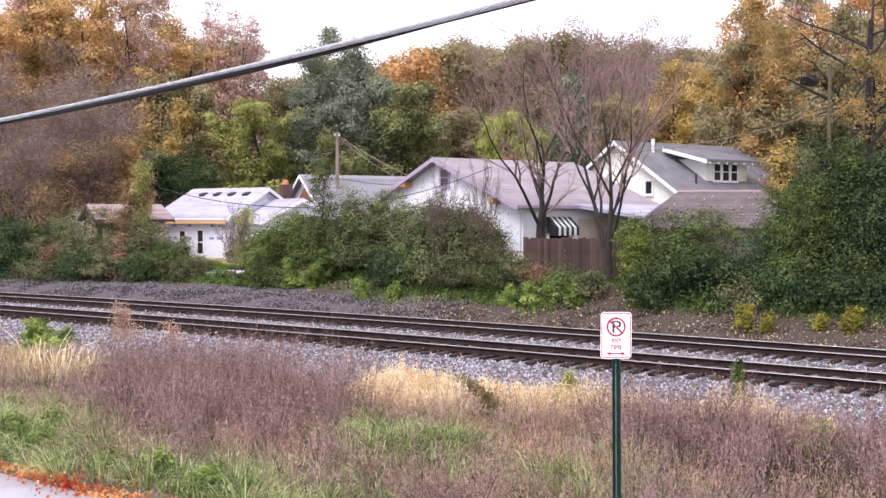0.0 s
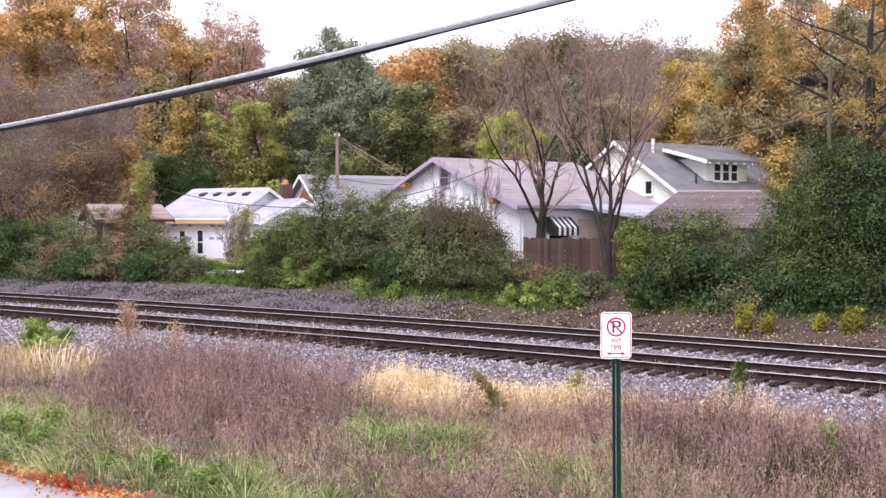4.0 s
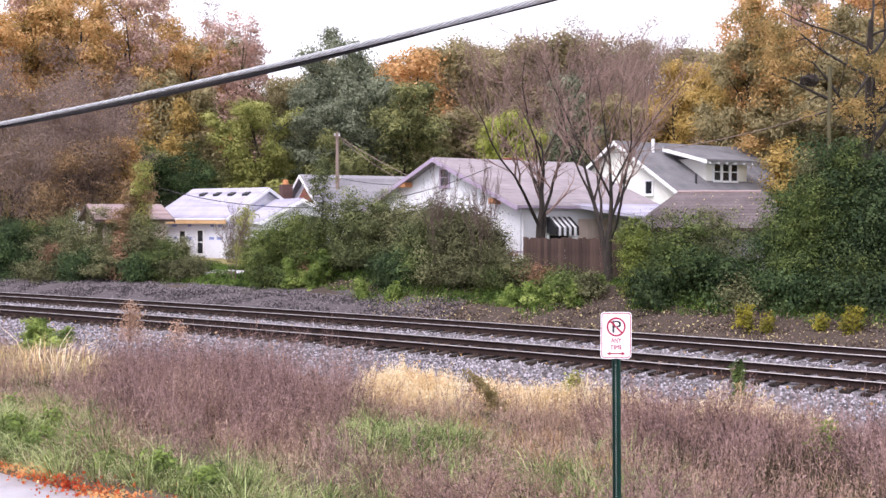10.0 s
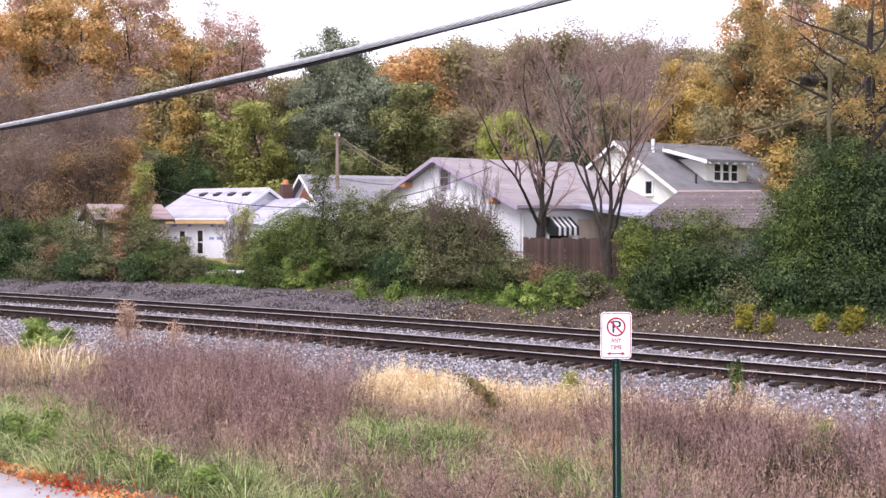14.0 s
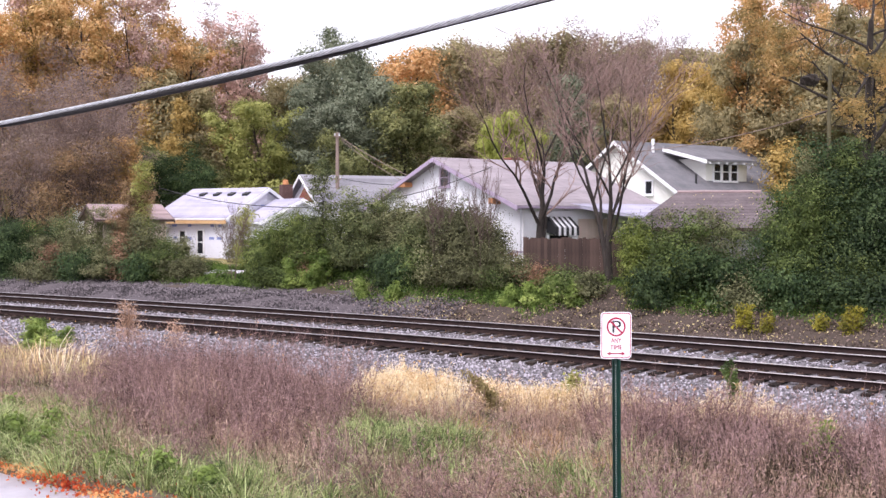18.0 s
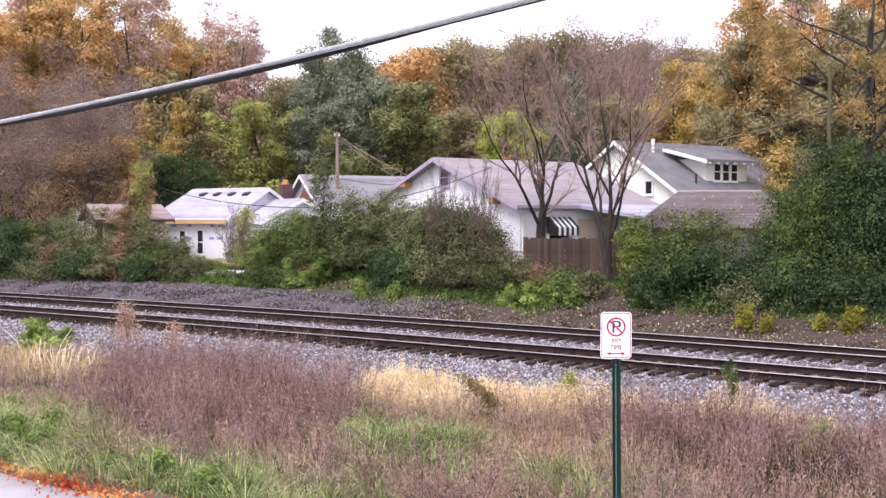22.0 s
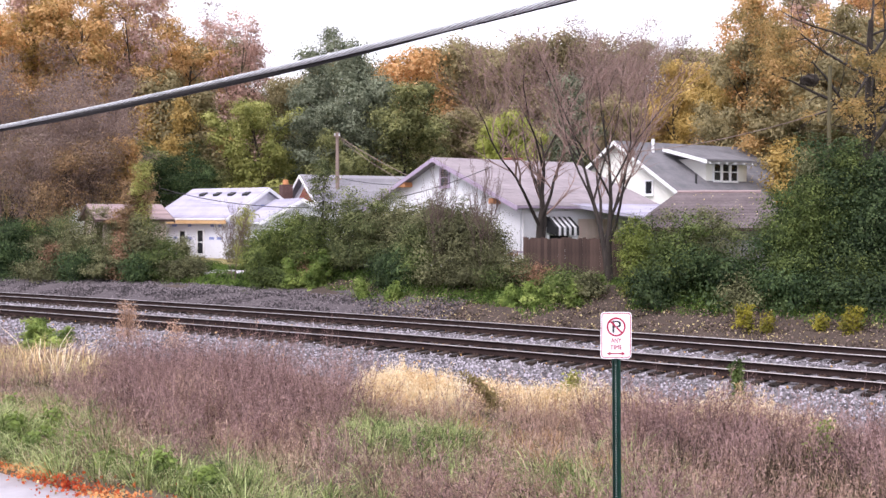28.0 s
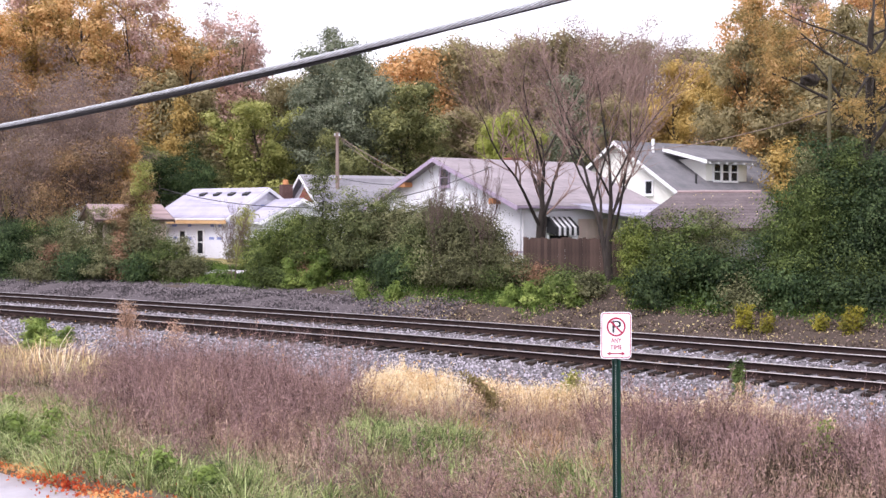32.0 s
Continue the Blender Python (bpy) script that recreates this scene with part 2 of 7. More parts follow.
def fast_mesh(name, verts, faces):
    """A mesh from arrays of places and of equally long faces."""
    me = bpy.data.meshes.new(name)
    verts, faces = np.asarray(verts, np.float32), np.asarray(faces, np.int32)
    k = faces.shape[1]
    me.vertices.add(len(verts))
    me.vertices.foreach_set("co", verts.ravel())
    me.loops.add(faces.size)
    me.loops.foreach_set("vertex_index", faces.ravel())
    me.polygons.add(len(faces))
    me.polygons.foreach_set("loop_start", np.arange(0, faces.size, k, dtype=np.int32))
    me.update(calc_edges=True)
    return me


def part(name, shape, material, parent=None, label=""):
    """Links a bmesh or mesh as one object under a thing or a part."""
    me = shape
    if isinstance(shape, bmesh.types.BMesh):
        me = bpy.data.meshes.new(name)
        shape.normal_update()
        shape.to_mesh(me)
        shape.free()
    if material and not me.materials:
        me.materials.append(material)
    ob = new(name, me)
    if parent:
        ob.parent = parent
    if label:
        ob["label"] = label
    return ob


def thing(name, label, category, m=None, group="", kind=""):
    ob = new(name)
    ob.empty_display_size = 0.2
    if m:
        ob.matrix_basis = m
    return tagged(ob, label, category, group, kind)


def box(x0, x1, y0, y1, z0, z1, bevel=0.0, bm=None):
    bm = bm or bmesh.new()
    vs = [bm.verts.new(p) for p in ((x0, y0, z0), (x1, y0, z0), (x1, y1, z0), (x0, y1, z0), (x0, y0, z1), (x1, y0, z1), (x1, y1, z1), (x0, y1, z1))]
    for q in ((3, 2, 1, 0), (4, 5, 6, 7), (0, 1, 5, 4), (1, 2, 6, 5), (2, 3, 7, 6), (3, 0, 4, 7)):
        bm.faces.new([vs[i] for i in q])
    if bevel:
        bmesh.ops.bevel(bm, geom=list(bm.edges), offset=bevel, segments=1, affect="EDGES")
    return bm


def prism(poly, y0, y1, bm=None):
    """A polygon in x and z, drawn out along y."""
    bm = bm or bmesh.new()
    a = [bm.verts.new((x, y0, z)) for x, z in poly]
    b = [bm.verts.new((x, y1, z)) for x, z in poly]
    bm.faces.new(a)
    bm.faces.new(b[::-1])
    for i in range(len(poly)):
        j = (i + 1) % len(poly)
        bm.faces.new((a[j], a[i], b[i], b[j]))
    bmesh.ops.recalc_face_normals(bm, faces=bm.faces[:])
    return bm


def slab(corners, thick, bm=None):
    """A flat plate under four corners."""
    bm = bm or bmesh.new()
    a = [bm.verts.new(p) for p in corners]
    b = [bm.verts.new((x, y, z - thick)) for x, y, z in corners]
    bm.faces.new(a)
    bm.faces.new(b[::-1])
    for i in range(4):
        j = (i + 1) % 4
        bm.faces.new((a[i], b[i], b[j], a[j]))
    bmesh.ops.recalc_face_normals(bm, faces=bm.faces[:])
    return bm


def tube(points, radii, sides=6, bm=None, cap=True):
    """A tapering tube through the points."""
    pts = [Vector(p) for p in points]
    V, F = [], []
    for i, p in enumerate(pts):
        d = (pts[min(i + 1, len(pts) - 1)] - pts[max(i - 1, 0)]).normalized()
        u = d.orthogonal().normalized() if i == 0 else (u - d * u.dot(d)).normalized()
        v = d.cross(u)
        r = radii[i] if hasattr(radii, "__len__") else radii
        V += [p + (u * math.cos(t) + v * math.sin(t)) * r for t in (2 * math.pi * j / sides for j in range(sides))]
    for i in range(len(pts) - 1):
        for j in range(sides):
            k2 = (j + 1) % sides
            F.append((i * sides + j, i * sides + k2, (i + 1) * sides + k2, (i + 1) * sides + j))
    bm = bm or bmesh.new()
    vs = [bm.verts.new(p) for p in V]
    for f in F:
        bm.faces.new([vs[i] for i in f])
    if cap:
        bm.faces.new(vs[:sides][::-1])
        bm.faces.new(vs[-sides:])
    return bm


def smooth(ob):
    ob.data.polygons.foreach_set("use_smooth", [True] * len(ob.data.polygons))
    return ob


# ---- ground: one sheet to the horizon ----
def build_ground():
    ss = np.concatenate([[-3000, -1200, -500, -250, -140], np.arange(-100, 60.1, 1.0), [90, 150, 300, 800, 3000]])
    nn = np.concatenate([[-3000, -800, -300, -120, -60, -40, -30], np.arange(-26, 30.1, 0.5), np.arange(32, 120, 4.0), [140, 160, 220, 400, 1000, 3000]])
    S, Nn = np.meshgrid(ss, nn)
    bend = 0.5 * K * np.clip(S, -120, 80) ** 2
    X, Y = S * CT - (Nn + bend) * ST, D0 + S * ST + (Nn + bend) * CT
    Z = np.interp(Nn, PROFILE_N, PROFILE_Z)
    rng = np.random.default_rng(3)
    rough = np.where((Nn > 8.3) & (Nn < 30), 0.06, np.where((Nn > -15.5) & (Nn < -3), 0.05, 0.0))
    Z = Z + rough * rng.standard_normal(Z.shape)
    Z = np.where((Nn > 7.2) & (Nn < 11) & (S < -9) & (S > -70), Z + 0.4 * np.clip((-9 - S) / 6, 0, 1) * np.exp(-((Nn - 9.2) / 1.2) ** 2), Z)
    h, w = S.shape
    idx = np.arange(h * w).reshape(h, w)
    F = np.stack([idx[:-1, :-1], idx[:-1, 1:], idx[1:, 1:], idx[1:, :-1]], -1).reshape(-1, 4)
    me = fast_mesh("ground", np.stack([X, Y, Z], -1).reshape(-1, 3), F)
    for m in (M_SOIL, M_DIRT, M_CINDER, M_LAWN):
        me.materials.append(m)
    sc, nc = (S[:-1, :-1] + S[1:, 1:]) / 2, (Nn[:-1, :-1] + Nn[1:, 1:]) / 2
    jit = rng.normal(0, 0.5, sc.shape)
    kind = np.where(nc < 6.5, 0, np.where(nc < 13.5 + jit, np.where((sc < -8 + 3 * jit) & (nc < 10.4 + jit), 2, 1), 3))
    me.polygons.foreach_set("material_index", kind.reshape(-1).astype(np.int32))
    tagged(part("ground", me, None), "uneven grassy ground with leaf-strewn railway bank", "ground", kind="structure")
    smooth(bpy.data.objects["ground"])


build_ground()


def strip(name, s_list, profile, material, label, category):
    """A sheet swept along the railway; profile gives n and z."""
    P = np.array(profile)
    V = [(*along(s, n), z) for s in s_list for n, z in P]
    w = len(P)
    F = [(i * w + j, (i + 1) * w + j, (i + 1) * w + j + 1, i * w + j + 1) for i in range(len(s_list) - 1) for j in range(w - 1)]
    me = fast_mesh(name, V, F)
    ob = part(name, me, material)
    return tagged(ob, label, category, kind="structure")


strip("road", np.arange(-120, 80.1, 4), [(-22.8, -0.1), (-22.8, 0.02), (-19.5, 0.06), (-16.4, 0.02), (-16.4, -0.1)], M_ROAD, "pale worn asphalt road edged with fallen leaves", "road")
strip("ballast_bed", np.arange(-150, 90.1, 2), [(-5.3, -0.78), (-3.0, -0.64), (-1.3, -0.5), (-0.7, -0.44), (-0.45, -0.38), (2.1, -0.38), (3.0, -0.4), (3.7, -0.37), (7.0, -0.37), (7.4, -0.42), (8.5, -0.64)], M_BALLAST, "grey crushed stone ballast under two railway tracks", "ballast")


def rock_base():
    v = np.array([(1, 0, 0), (-1, 0, 0), (0, 1, 0), (0, -1, 0), (0, 0, 1), (0, 0, -1)], float)
    f = np.array([(0, 2, 4), (2, 1, 4), (1, 3, 4), (3, 0, 4), (2, 0, 5), (1, 2, 5), (3, 1, 5), (0, 3, 5)])
    return v, f


def scatter_rocks(name, S, Nn, Z, size, material, label):
    rng = np.random.default_rng(5)
    v, f = rock_base()
    n = len(S)
    jit = v[None] * (1 + 0.35 * rng.uniform(-1, 1, (n, 6, 1))) * size[:, None, None] * rng.uniform(0.6, 1.2, (n, 1, 3))
    a = rng.uniform(0, 6.28, n)
    c, s = np.cos(a)[:, None], np.sin(a)[:, None]
    tilt = rng.uniform(-0.6, 0.6, (n, 1))
    x, y, z = jit[..., 0], jit[..., 1], jit[..., 2]
    x, z = x + tilt * z, z - tilt * x
    x, y = x * c - y * s, x * s + y * c
    m = Nn + 0.5 * K * S * S
    V = np.stack([x + (S * CT - m * ST)[:, None], y + (D0 + S * ST + m * CT)[:, None], z + Z[:, None]], -1)
    F = f[None] + (6 * np.arange(n))[:, None, None]
    ob = part(name, fast_mesh(name, V.reshape(-1, 3), F.reshape(-1, 3)), material)
    return tagged(ob, label, "ballast", kind="stuff")


def build_ballast():
    rng = np.random.default_rng(8)
    s1, n1 = rng.uniform(-32, 19, 44000), rng.uniform(-5.4, -0.35, 44000)
    s2, n2 = rng.uniform(-42, 20, 5500), rng.uniform(-0.3, 8.6, 5500)
    s3, n3 = rng.uniform(-42, 20, 11000), rng.uniform(1.7, 4.4, 11000)
    S, Nn = np.concatenate([s1, s2, s3]), np.concatenate([n1, n2, n3])
    Z = np.interp(Nn, (-5.3, -3.0, -1.3, -0.7, -0.45, 2.1, 3.0, 3.7, 7.0, 7.4, 8.5), (-0.78, -0.64, -0.5, -0.44, -0.38, -0.38, -0.4, -0.37, -0.37, -0.42, -0.64))
    scatter_rocks("ballast_stones", S, Nn, Z, rng.uniform(0.018, 0.05, len(S)), M_STONE, "loose grey and white crushed ballast stones")
    S, Nn = rng.uniform(-52, -6, 30000), rng.uniform(7.6, 10.8, 30000)
    Z = np.interp(Nn, PROFILE_N, PROFILE_Z) + 0.4 * np.clip((-9 - S) / 6, 0, 1) * np.exp(-((Nn - 9.2) / 1.2) ** 2) + 0.02
    scatter_rocks("cinder_stones", S, Nn, Z, rng.uniform(0.02, 0.06, len(S)), M_CINDERSTONE, "dark grey cinder stones heaped beside the track")
    S, Nn = rng.uniform(-10, 16, 5000), rng.uniform(7.6, 12.0, 5000)
    scatter_rocks("dirt_clods", S, Nn, np.interp(Nn, PROFILE_N, PROFILE_Z), rng.uniform(0.02, 0.07, len(S)), M_DIRT, "clods of brown earth on the bank")


build_ballast()


# ---- two railway tracks ----
def rail_mesh(n_at):
    prof = [(-0.07, 0), (0.07, 0), (0.07, 0.012), (0.009, 0.03), (0.009, 0.125), (0.036, 0.135), (0.036, 0.165), (0.028, 0.172), (-0.022, 0.172), (-0.036, 0.158), (-0.036, 0.135), (-0.009, 0.125), (-0.009, 0.03), (-0.07, 0.012)]
    s_list = np.arange(-150, 90.1, 2)
    V = [(*along(s, n_at + a), -0.312 + b) for s in s_list for a, b in prof]
    w = len(prof)
    F = [(i * w + j, i * w + (j + 1) % w, (i + 1) * w + (j + 1) % w, (i + 1) * w + j) for i in range(len(s_list) - 1) for j in range(w)]
    me = fast_mesh("rail", V, F)
    me.materials.append(M_RAIL)
    me.materials.append(M_RAILTOP)
    me.polygons.foreach_set("material_index", [1 if j in (7, 8) else 0 for i in range(len(s_list) - 1) for j in range(w)])
    return me


def build_track(name, n0, label):
    tr = thing(name, label, "railway track", kind="structure")
    for n_at in (n0, n0 + 1.51):
        part("rail", rail_mesh(n_at), None, tr, "rust-brown steel rail with worn bright head")
    tie = bpy.data.meshes.new("tie")
    b = box(-0.115, 0.115, -1.3, 1.3, -0.18, 0.0, 0.012)
    b.to_mesh(tie)
    b.free()
    tie.materials.append(M_TIE)
    plate = bpy.data.meshes.new("tie_plate")
    b = box(-0.09, 0.09, -0.17, 0.17, 0, 0.018, 0.004)
    for sx, sy in ((-0.05, -0.09), (0.05, 0.09), (0.05, -0.09)):
        box(sx - 0.012, sx + 0.012, sy - 0.016, sy + 0.016, 0.018, 0.05, 0, b)
    b.to_mesh(plate)
    b.free()
    plate.materials.append(M_PLATE)
    rng = random.Random(n0)
    s = -48.0
    while s < 24:
        x, y = along(s, n0 + 0.755 + rng.uniform(-0.06, 0.06))
        t = part("tie", tie, None, tr)
        t.matrix_basis = pose(x, y, -0.331 + rng.uniform(-0.012, 0.004), 0, 0, math.degrees(TH + K * s) + rng.uniform(-1.5, 1.5))
        if s > -34:
            for off in (0, 1.51):
                px, py = along(s, n0 + off)
                p = part("tie_plate", plate, None, tr)
                p.matrix_basis = pose(px, py, -0.33, 0, 0, math.degrees(TH + K * s))
        s += 0.495 + rng.uniform(-0.03, 0.03)


build_track("track_1", 0.0, "near railway track of rusty rails on dark wooden ties")
build_track("track_2", 4.54, "far railway track of rusty rails on dark wooden ties")


# ---- parking sign on a post ----
def flat_outline(w, h, r, seg=5):
    pts = []
    for cx, cz, a0 in ((w / 2 - r, h / 2 - r, 0), (-w / 2 + r, h / 2 - r, 90), (-w / 2 + r, -h / 2 + r, 180), (w / 2 - r, -h / 2 + r, 270)):
        pts += [(cx + r * math.cos(radians(a0 + 90 * i / seg)), cz + r * math.sin(radians(a0 + 90 * i / seg))) for i in range(seg + 1)]
    return pts


def ring_plate(outer, inner, y0, y1):
    bm = bmesh.new()
    n = len(outer)
    loops = [[bm.verts.new((x, y, z)) for x, z in loop] for loop, y in ((outer, y0), (inner, y0), (outer, y1), (inner, y1))]
    o0, i0, o1, i1 = loops
    for i in range(n):
        j = (i + 1) % n
        for q in ((o0[i], o0[j], i0[j], i0[i]), (o1[j], o1[i], i1[i], i1[j]), (o0[j], o0[i], o1[i], o1[j]), (i0[i], i0[j], i1[j], i1[i])):
            bm.faces.new(q)
    bmesh.ops.recalc_face_normals(bm, faces=bm.faces[:])
    return bm


def lettering(text, size, width, x, y, z, material, parent, name, thick=3):
    cu = bpy.data.curves.new(name, "FONT")
    cu.body, cu.size, cu.align_x, cu.extrude, cu.offset = text, size, "CENTER", 0.0006, 0.0
    tmp = new(name, cu)
    me = bpy.data.meshes.new_from_object(tmp)
    bpy.data.objects.remove(tmp)
    me.transform(Matrix.Rotation(radians(90), 4, "X"))
    xs = [v.co.x for v in me.vertices]
    k = width / (max(xs) - min(xs))
    me.transform(Matrix.Translation((x, y, z)) @ Matrix.Diagonal((k, 1, 1, 1)))
    bm = bmesh.new()
    for step in range(thick):
        bm.from_mesh(me)
        me.transform(Matrix.Translation((0.0011, -0.0003, 0.0004)))
    bpy.data.meshes.remove(me)
    return part(name, bm, material, parent)


def build_sign():
    sg = thing("parking_sign", "white no-parking sign with red lettering on a green steel post", "sign", pose(1.69, 10.46, 0.0, 0, 0, 2))
    post = bmesh.new()
    prof = [(-0.042, 0.0), (-0.036, 0.0), (-0.022, 0.02), (-0.013, 0.034), (0.013, 0.034), (0.022, 0.02), (0.036, 0.0), (0.042, 0.0), (0.042, 0.004), (0.038, 0.004), (0.026, 0.025), (0.016, 0.04), (-0.016, 0.04), (-0.026, 0.025), (-0.038, 0.004), (-0.042, 0.004)]
    low = [post.verts.new((x + 0.03, y, -0.3)) for x, y in prof]
    top = [post.verts.new((x, y, 2.5)) for x, y in prof]
    for i in range(len(prof)):
        j = (i + 1) % len(prof)
        post.faces.new((low[i], low[j], top[j], top[i]))
    post.faces.new(top)
    bmesh.ops.recalc_face_normals(post, faces=post.faces[:])
    pst = part("post", post, M_POST, sg, "dark green channel post with a row of holes")
    holes = bmesh.new()
    z = 0.1
    while z < 2.05:
        cx = 0.03 * (2.5 - z) / 2.8
        vs = [holes.verts.new((cx + 0.0048 * math.cos(a), 0.0325, z + 0.0048 * math.sin(a))) for a in (i * math.pi / 4 for i in range(8))]
        holes.faces.new(vs)
        z += 0.0254
    part("punched_holes", holes, M_HOLE, pst, "row of small pale punched holes")
    W, H, c = 0.305, 0.457, 2.331
    pl = part("sign_plate", prism([(x, z + c) for x, z in flat_outline(W, H, 0.036)], -0.0075, -0.004), M_SIGNW, sg, "white plate with rounded corners")
    part("red_border", ring_plate([(x, z + c) for x, z in flat_outline(W - 0.018, H - 0.018, 0.03)], [(x, z + c) for x, z in flat_outline(W - 0.033, H - 0.033, 0.024)], -0.0085, -0.0075), M_SIGNR, pl, "thin dark red border line")
    circ = lambda r: [(r * math.cos(a), r * math.sin(a) + c + 0.083) for a in (i * math.pi / 18 for i in range(36))]
    part("letter_p", lettering("P", 0.175, 0.085, 0.0, -0.0078, c + 0.025, M_SIGNK, None, "letter_p", 1).data, M_SIGNK, pl, "black letter")
    bpy.data.objects.remove(bpy.data.objects["letter_p"])
    part("red_ring", ring_plate(circ(0.094), circ(0.077), -0.0095, -0.0075), M_SIGNR, pl, "red prohibition ring")
    part("red_slash", prism([(-0.062, c + 0.083 + 0.05), (-0.05, c + 0.083 + 0.062), (0.062, c + 0.083 - 0.05), (0.05, c + 0.083 - 0.062)], -0.0093, -0.0076), M_SIGNR, pl, "red diagonal bar")
    for txt, z in (("ANY", c - 0.072), ("TIME", c - 0.138)):
        cu = lettering(txt, 0.064, 0.1 if txt == "ANY" else 0.114, 0.0, -0.0078, z, M_SIGNR, pl, "lettering")
        cu["label"] = "thin red capitals reading " + txt
    a = c - 0.178
    part("red_arrow", prism([(-0.09, a), (-0.056, a + 0.02), (-0.056, a + 0.006), (0.056, a + 0.006), (0.056, a + 0.02), (0.09, a), (0.056, a - 0.02), (0.056, a - 0.006), (-0.056, a - 0.006), (-0.056, a - 0.02)], -0.0092, -0.0076), M_SIGNR, pl, "red double-headed arrow")
    for z in (c + 0.2, c - 0.2):
        part("bolt", tube([(0, -0.012, z), (0, -0.0076, z)], 0.006, 8), M_GALV, pl, "small steel bolt")


build_sign()


# ---- twisted overhead cable close to the camera ----
def cable_point(t):
    return Vector((CA[0] + (CB[0] - CA[0]) * t, CA[1] + (CB[1] - CA[1]) * t, ((CQ[0] * t + CQ[1]) * t + CQ[2]) * t + CQ[3]))


def build_cable():
    cb = thing("overhead_cable", "thick black overhead cable wrapped with twisted silver strands", "cable")
    ts = [-1.0 + 3.0 * i / 900 for i in range(901)]
    pts = [cable_point(t) for t in ts]
    d = (pts[-1] - pts[0]).normalized()
    u = d.cross(Vector((0, 0, 1))).normalized()
    v = u.cross(d)
    L = (pts[1] - pts[0]).length
    lower = [p + (u * math.cos(a) + v * math.sin(a)) * 0.021 for p, a in ((p, radians(-95 - 85 * min(1, max(0, (abs(t - 0.36) - 0.12) / 0.4)))) for p, t in zip(pts, ts))]
    smooth(part("core", tube(lower[::4], 0.013, 10), M_CORE, cb, "black jacketed cable lashed beneath the strands"))
    for k in range(14):
        path = [p + (u * math.cos(a) + v * math.sin(a)) * 0.0092 for p, a in ((p, 2 * math.pi * (k / 14 + i * L / 0.3)) for i, p in enumerate(pts))]
        bright = k % 2 == 0
        smooth(part("strand", tube(path, 0.003 if bright else 0.0027, 5), M_STRAND if bright else M_STRANDD, cb, "bright twisted silver strand" if bright else "dull grey twisted strand"))
    return cb


CA, CB, CQ = (-2.682, 6.5), (0.367, 4.2), (0.0000, 0.0789, 0.2040, 4.0473)
cable = build_cable()


# ---- houses ----
def gable_wall(w, h, rise, y0, y1, bm=None):
    return prism([(-w / 2, 0), (w / 2, 0), (w / 2, h), (0, h + rise), (-w / 2, h)], y0, y1, bm)


def siding(w, h, rise, y, face=-1, step=0.19):
    """Lapped boards on a gable wall at y."""
    bm = bmesh.new()
    z = 0.05
    while z < h + rise - 0.1:
        def half(q):
            return w / 2 if q <= h else max(0.02, (w / 2) * (1 - (q - h) / max(rise, 0.01)))
        z1 = min(z + step, h + rise - 0.02)
        a, b = half(z), half(z1)
        lo, hi = y + face * 0.018, y + face * 0.008
        p = [(-a, lo, z), (a, lo, z), (b, hi, z1), (-b, hi, z1), (-a, y, z), (a, y, z)]
        vs = [bm.verts.new(q) for q in p]
        bm.faces.new(vs[:4])
        bm.faces.new((vs[4], vs[5], vs[1], vs[0]))
        z += step
    bmesh.ops.recalc_face_normals(bm, faces=bm.faces[:])
    return bm


def side_siding(x, y0, y1, h, face=1, step=0.19):
    bm = bmesh.new()
    z = 0.05
    while z < h - 0.02:
        z1 = min(z + step, h)
        lo, hi = x + face * 0.018, x + face * 0.008
        vs = [bm.verts.new(q) for q in ((lo, y0, z), (lo, y1, z), (hi, y1, z1), (hi, y0, z1), (x, y0, z), (x, y1, z))]
        bm.faces.new(vs[:4])
        bm.faces.new((vs[4], vs[5], vs[1], vs[0]))
        z += step
    return bm


def shingles(parent, material, corners, rows, thick=0.011):
    """Courses of roofing on a plane with corners eave a, eave b, ridge b, ridge a: each course is a piece."""
    a, b, c, d = [Vector(p) for p in corners]
    nrm = (b - a).cross(d - a).normalized()
    if nrm.z < 0:
        nrm = -nrm
    for r in range(rows):
        t0, t1 = r / rows, min(1, (r + 1.15) / rows)
        p = [a.lerp(d, t0) + nrm * thick, b.lerp(c, t0) + nrm * thick, b.lerp(c, t1) + nrm * 0.006, a.lerp(d, t1) + nrm * 0.006]
        bm = bmesh.new()
        q = [a.lerp(d, t0), b.lerp(c, t0)]
        vs = [bm.verts.new(x) for x in p + q]
        bm.faces.new(vs[:4])
        bm.faces.new((vs[4], vs[5], vs[1], vs[0]))
        bmesh.ops.recalc_face_normals(bm, faces=bm.faces[:])
        part("shingle_course", bm, material, parent)


